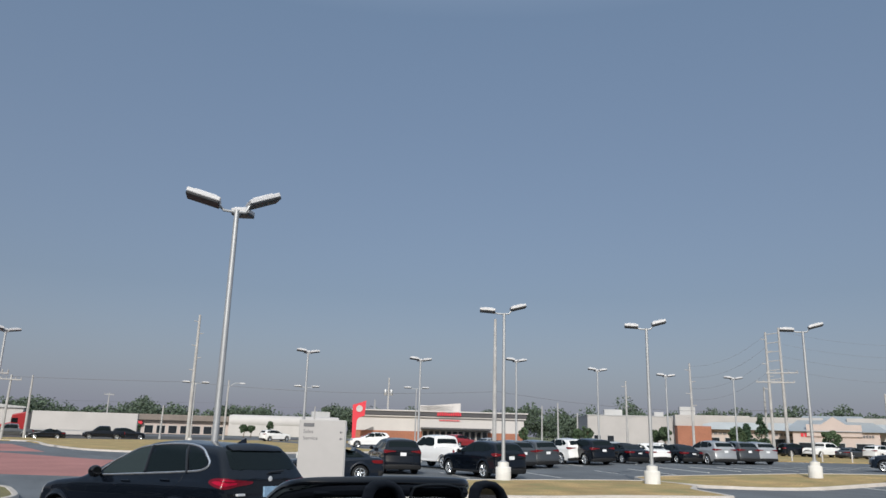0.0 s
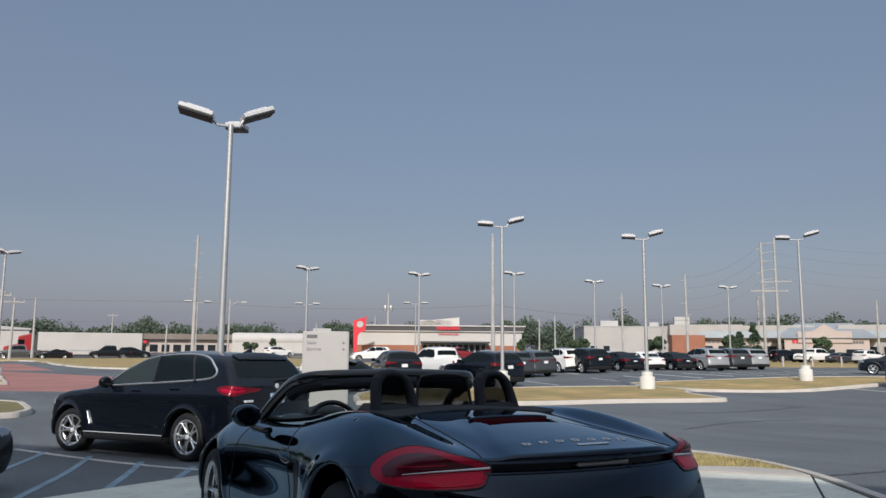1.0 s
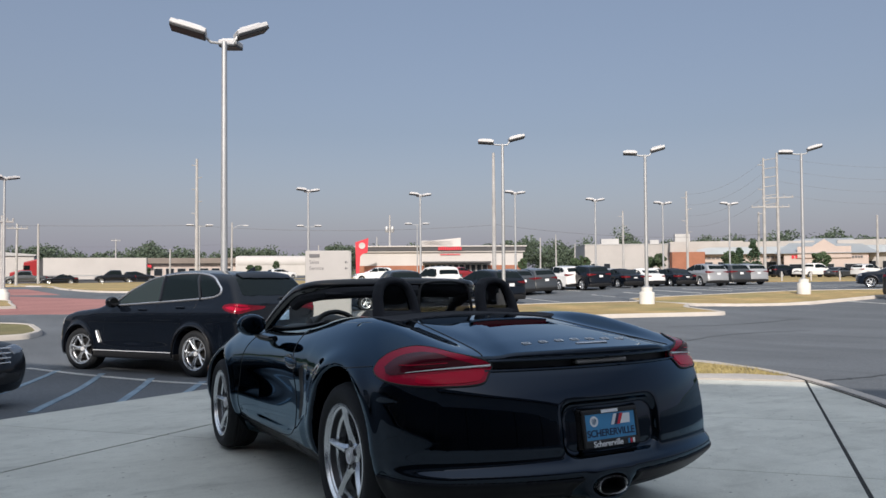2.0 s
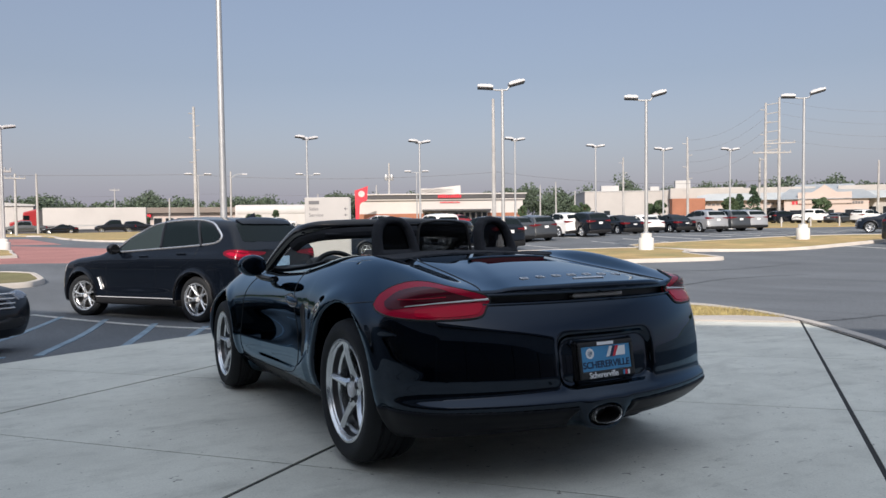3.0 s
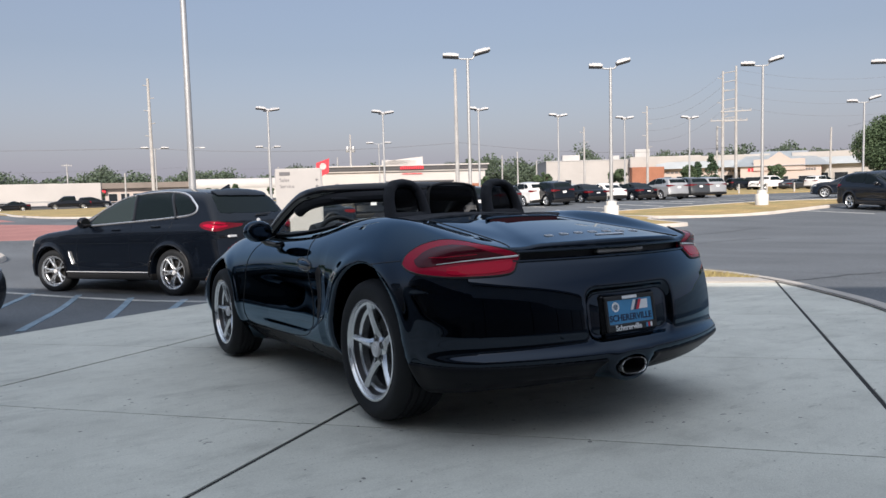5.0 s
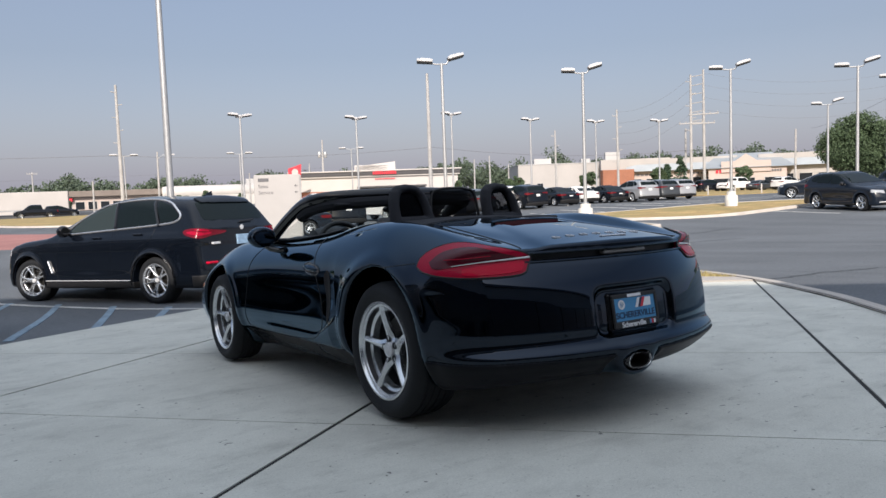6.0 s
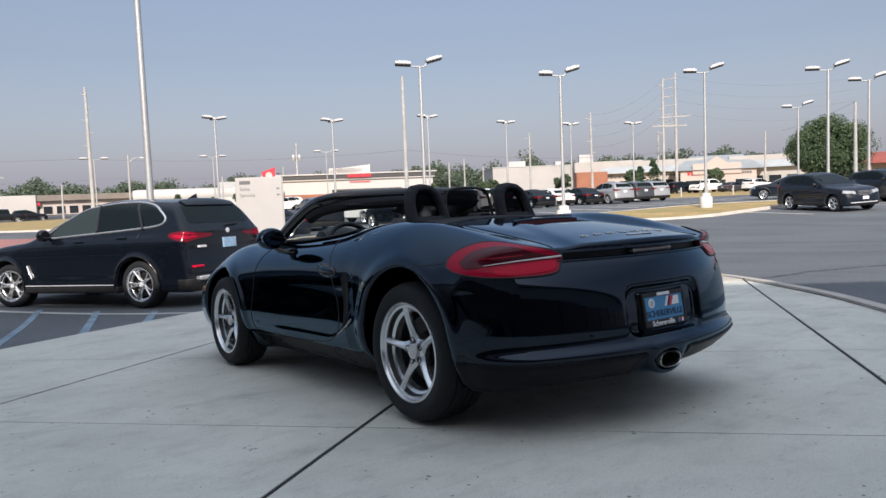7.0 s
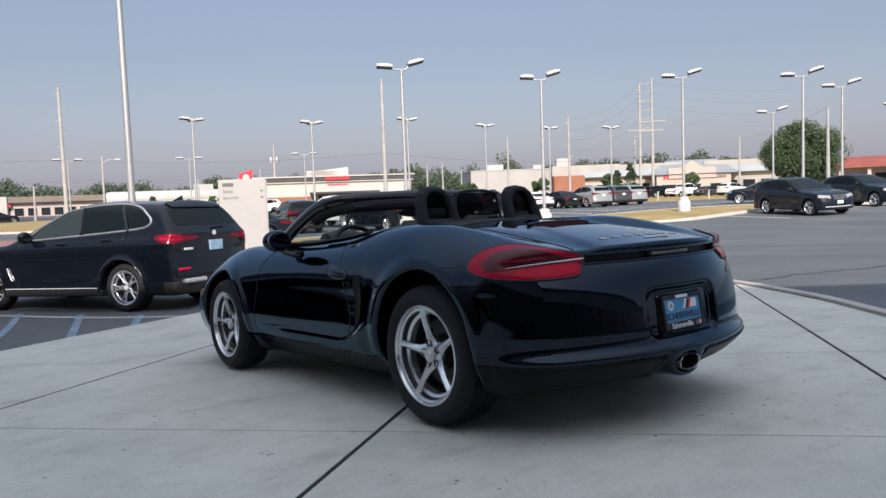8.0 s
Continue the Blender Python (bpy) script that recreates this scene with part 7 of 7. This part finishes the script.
part("rear_spoiler", skin_mesh("rear_spoiler", panel(ng, lambda x, y, z: smax(np.abs(x) - 0.60, np.maximum(np.abs(y + 0.66) - 0.11, 1.60 - z), 0.04), 0.03, 0.03), (-0.75, -0.85, 1.55), (0.75, -0.5, 1.80), 0.018, DEEPBLACK), None, near, "black roof-edge spoiler")
for sgn in (-1, 1):
    spot = lambda a, z: (sgn * ((0.307 + 0.865 * a) * 0.82 + 0.57 * 0.8), -1.075 + (0.307 + 0.865 * a) * 0.57 - 0.82 * 0.8 - 0.55, z)
    bar = inlay("light_bar", nb, [(0.74, 1.10), (0.95, 1.075), (1.10, 1.095), (1.15, 1.13), (1.06, 1.145), (0.92, 1.12), (0.76, 1.125)], spot, (-0.57 * sgn, 0.82, 0), 0.013, REDLENS, 5, 4, 0.01)
    part("light_bar", bar, None, near, "red light bar")
    ins = inlay("lamp_core", nb, [(0.80, 1.135), (0.98, 1.15), (1.04, 1.165), (0.95, 1.172), (0.78, 1.155)], spot, (-0.57 * sgn, 0.82, 0), 0.013, REDLENS, 4, 4, 0.01)
    part("lamp_core", ins, None, near, "bright red reflector inside the tail light")
part("rear_wiper", Geo().tube([(0.0, -0.965, 1.27), (0.35, -0.955, 1.295)], 0.012, 6), PLASTIC, near)
part("badge", Geo().lathe([(0, 0), (0.041, 0), (0.041, 0.008), (0.03, 0.010), (0, 0.010)], 20, pose(0, -1.0, 1.175, 0, 0, -90)), SATIN, near, "plain round badge")
part("model_bar", Geo().box((-0.72, -1.035, 0.93), (-0.56, -0.985, 0.965), 0.004), SATIN, near)
for o in near.children:
    if o.name.split(".")[0] == "plate":
        o.data.materials[0] = PALEBLUE
        tagged(o, "pale blue dealer plate")
add_wheels(near, SUV, SPORT, 10)
near.matrix_world = rest_pose(1.215, 9.785, -29.8)

# parked cars: one of each kind, then copies
suv = build_car("sport_utility_car", "parked black SUV in a row of cars", SUV, DEEPBLACK, 0.042)
add_wheels(suv, SUV, SPORT)
sedan = build_car("saloon_car", "parked dark saloon car in a row of cars", SEDAN, NAVYPAINT, 0.042)
add_wheels(sedan, SEDAN, PLAIN)
pickup = build_car("pickup_truck", "parked white four-door pickup truck", PICKUP, WHITEPAINT, 0.045)
add_wheels(pickup, PICKUP, SPORT)
used = set()
ROW = [  # kind, bearing, distance, heading, colour, label
    (suv, 34.7, 50, -1, GREYPAINT, "parked dark grey SUV in a row of cars"), (suv, 36.5, 52, 1, GREYPAINT, "parked dark grey SUV with silver bumper trim"),
    (suv, 39.0, 57, 4, WHITEPAINT, "parked white SUV with black lower trim"), (suv, 40.7, 56, 6, DEEPBLACK, "parked glossy black SUV in a row of cars"),
    (sedan, 43.25, 59, 8, DEEPBLACK, "parked black saloon car in a row of cars"), (sedan, 44.85, 62, 10, WHITEPAINT, "parked white saloon car in a row of cars"),
    (sedan, 47.05, 63, 12, DEEPBLACK, "parked black saloon car beside a silver SUV"), (suv, 49.2, 63, 14, SILVERPAINT, "parked silver SUV in a row of cars"),
    (suv, 50.8, 67, 15, GREYPAINT, "parked grey SUV between two silver ones"), (suv, 52.0, 69, 17, SILVERPAINT, "parked silver SUV at the end of a row"),
    (suv, 33.2, 39, -3, DEEPBLACK, "parked glossy black SUV beside a lamp post"), (pickup, 30.2, 47, -6, WHITEPAINT, "parked white four-door pickup truck"),
    (suv, 26.6, 41, 14, DEEPBLACK, "parked black SUV beside a white pickup"), (sedan, 21.5, 33, -74, NAVYPAINT, "parked dark blue saloon car behind the sign"),
    (suv, 24.7, 92, -75, WHITEPAINT, "white SUV parked before the restaurant"), (suv, 31.6, 105, 70, REDPAINT, "dark red SUV parked before the restaurant"),
    (sedan, 33.9, 100, 80, SILVERPAINT, "silver saloon parked before the restaurant"), (suv, 17.9, 125, 80, WHITEPAINT, "distant white SUV by a low shed"),
    (pickup, 56.6, 112, 100, WHITEPAINT, "white pickup truck parked before the shops"), (suv, 55.0, 112, 110, DEEPBLACK, "black SUV parked before the shops"),
    (sedan, 58.4, 110, 95, GREYPAINT, "grey saloon parked before the shops"), (suv, 60.1, 108, 100, WHITEPAINT, "white SUV parked before the shops"),
    (suv, 61.5, 60, -32, NAVYPAINT, "parked dark blue SUV seen from its side"), (suv, 64.0, 39.5, 205, NAVYPAINT, "parked dark blue-grey SUV facing outwards"),
    (suv, 68.0, 46, 205, NAVYPAINT, "parked dark grey SUV facing outwards beside another"), (sedan, 42.8, 80, 40, SILVERPAINT, "silver saloon behind the parked row"),
    (sedan, 46.2, 82, 80, WHITEPAINT, "white saloon behind the parked row"), (sedan, 2.75, 120, -87, DEEPBLACK, "black saloon car on the main road"),
    (pickup, 6.4, 122, -87, DEEPBLACK, "black pickup truck on the main road"), (pickup, 0.85, 124, -86, GREYPAINT, "dark grey pickup truck on the main road"), (suv, 7.9, 128, 92, DEEPBLACK, "black SUV on the main road"),
]
for kind, deg, dist, heading, colour, label in ROW:
    x, y = bearing(deg, dist)
    m = rest_pose(x, y, heading) @ pose(0, -(SUV["wb"] / 2), 0)
    if kind.name not in used:
        used.add(kind.name)
        kind.matrix_world = m
        c = kind
    else:
        c = copy_thing(kind, m)
    recolour(c, colour, label)
    tagged(c, group="parked cars")
c = copy_thing(sedan, rest_pose(-5.27, 8.72, 129))
recolour(c, SOFTBLACK, "black saloon car parked beside a hatched bay")
for o in c.children:
    if o.name.split(".")[0] == "headlight":
        o.material_slots[0].link = "OBJECT"
        o.material_slots[0].material = SMOKELENS

# red lorry with a white trailer
x, y = bearing(5.05, 141)
lorry = thing("lorry", "red lorry cab with a long white box trailer", "lorry", rest_pose(x, y, -86))
part("trailer", Geo().box((-1.28, -8.0, 1.15), (1.28, 8.0, 4.1), 0.05), WHITE, lorry, "long white box trailer")
part("trailer_rail", Geo().box((-1.3, -8.02, 1.0), (1.3, 8.02, 1.16), 0.03), STEEL, lorry)
part("trailer_skirt", Geo().box((-1.27, -4.6, 0.45), (-1.22, 4.2, 1.02), 0.02), WHITE, lorry, "white side skirt")
part("rear_frame", Geo().box((-1.3, -8.15, 1.1), (1.3, -8.0, 4.12), 0.02), DARKROOF, lorry)
part("sleeper", skin_mesh("sleeper", lambda x, y, z: smax(smax(np.abs(x) - 1.2, np.abs(y - 9.7) - 1.15, 0.2), np.maximum(z - 3.7 + 0.25 * (y - 9.7), 0.9 - z), 0.2), (-1.4, 8.2, 0.7), (1.4, 11.2, 4.3), 0.1, REDPAINT), None, lorry, "red sleeper cab")
part("bonnet", skin_mesh("bonnet", lambda x, y, z: smax(smax(np.abs(x) - 1.05, np.abs(y - 11.6) - 1.25, 0.25), np.maximum(z - 2.15 + 0.22 * (y - 11.0), 0.65 - z), 0.2), (-1.3, 10.1, 0.5), (1.3, 13.1, 2.6), 0.1, REDPAINT), None, lorry, "red sloping bonnet")
part("side_window", Geo().box((-1.23, 9.9, 2.1), (-1.18, 10.8, 2.85), 0.05), TINTGLASS, lorry)
part("windscreen", Geo().box((-1.0, 10.78, 2.1), (1.0, 10.9, 2.9), 0.05, pose(0, 0, 0)), TINTGLASS, lorry)
part("chassis", Geo().box((-0.5, 4.5, 0.75), (0.5, 12.2, 1.0), 0.03), PLASTIC, lorry)
part("fuel_tank", Geo().tube([(-0.95, 8.6, 0.8), (-0.95, 10.2, 0.8)], 0.32, 14), CHROME, lorry)
BIGWHEEL = wheel_meshes("lorry", 0.5, 0.30, 0.29, 5, 0.0, 0.04, 0.12, lug=False)
for yw in (-6.6, -5.3, 5.6, 6.9, 11.9):
    for sgn in (-1, 1):
        put_wheel(lorry, BIGWHEEL, 1.08 * sgn, yw, 0.5)
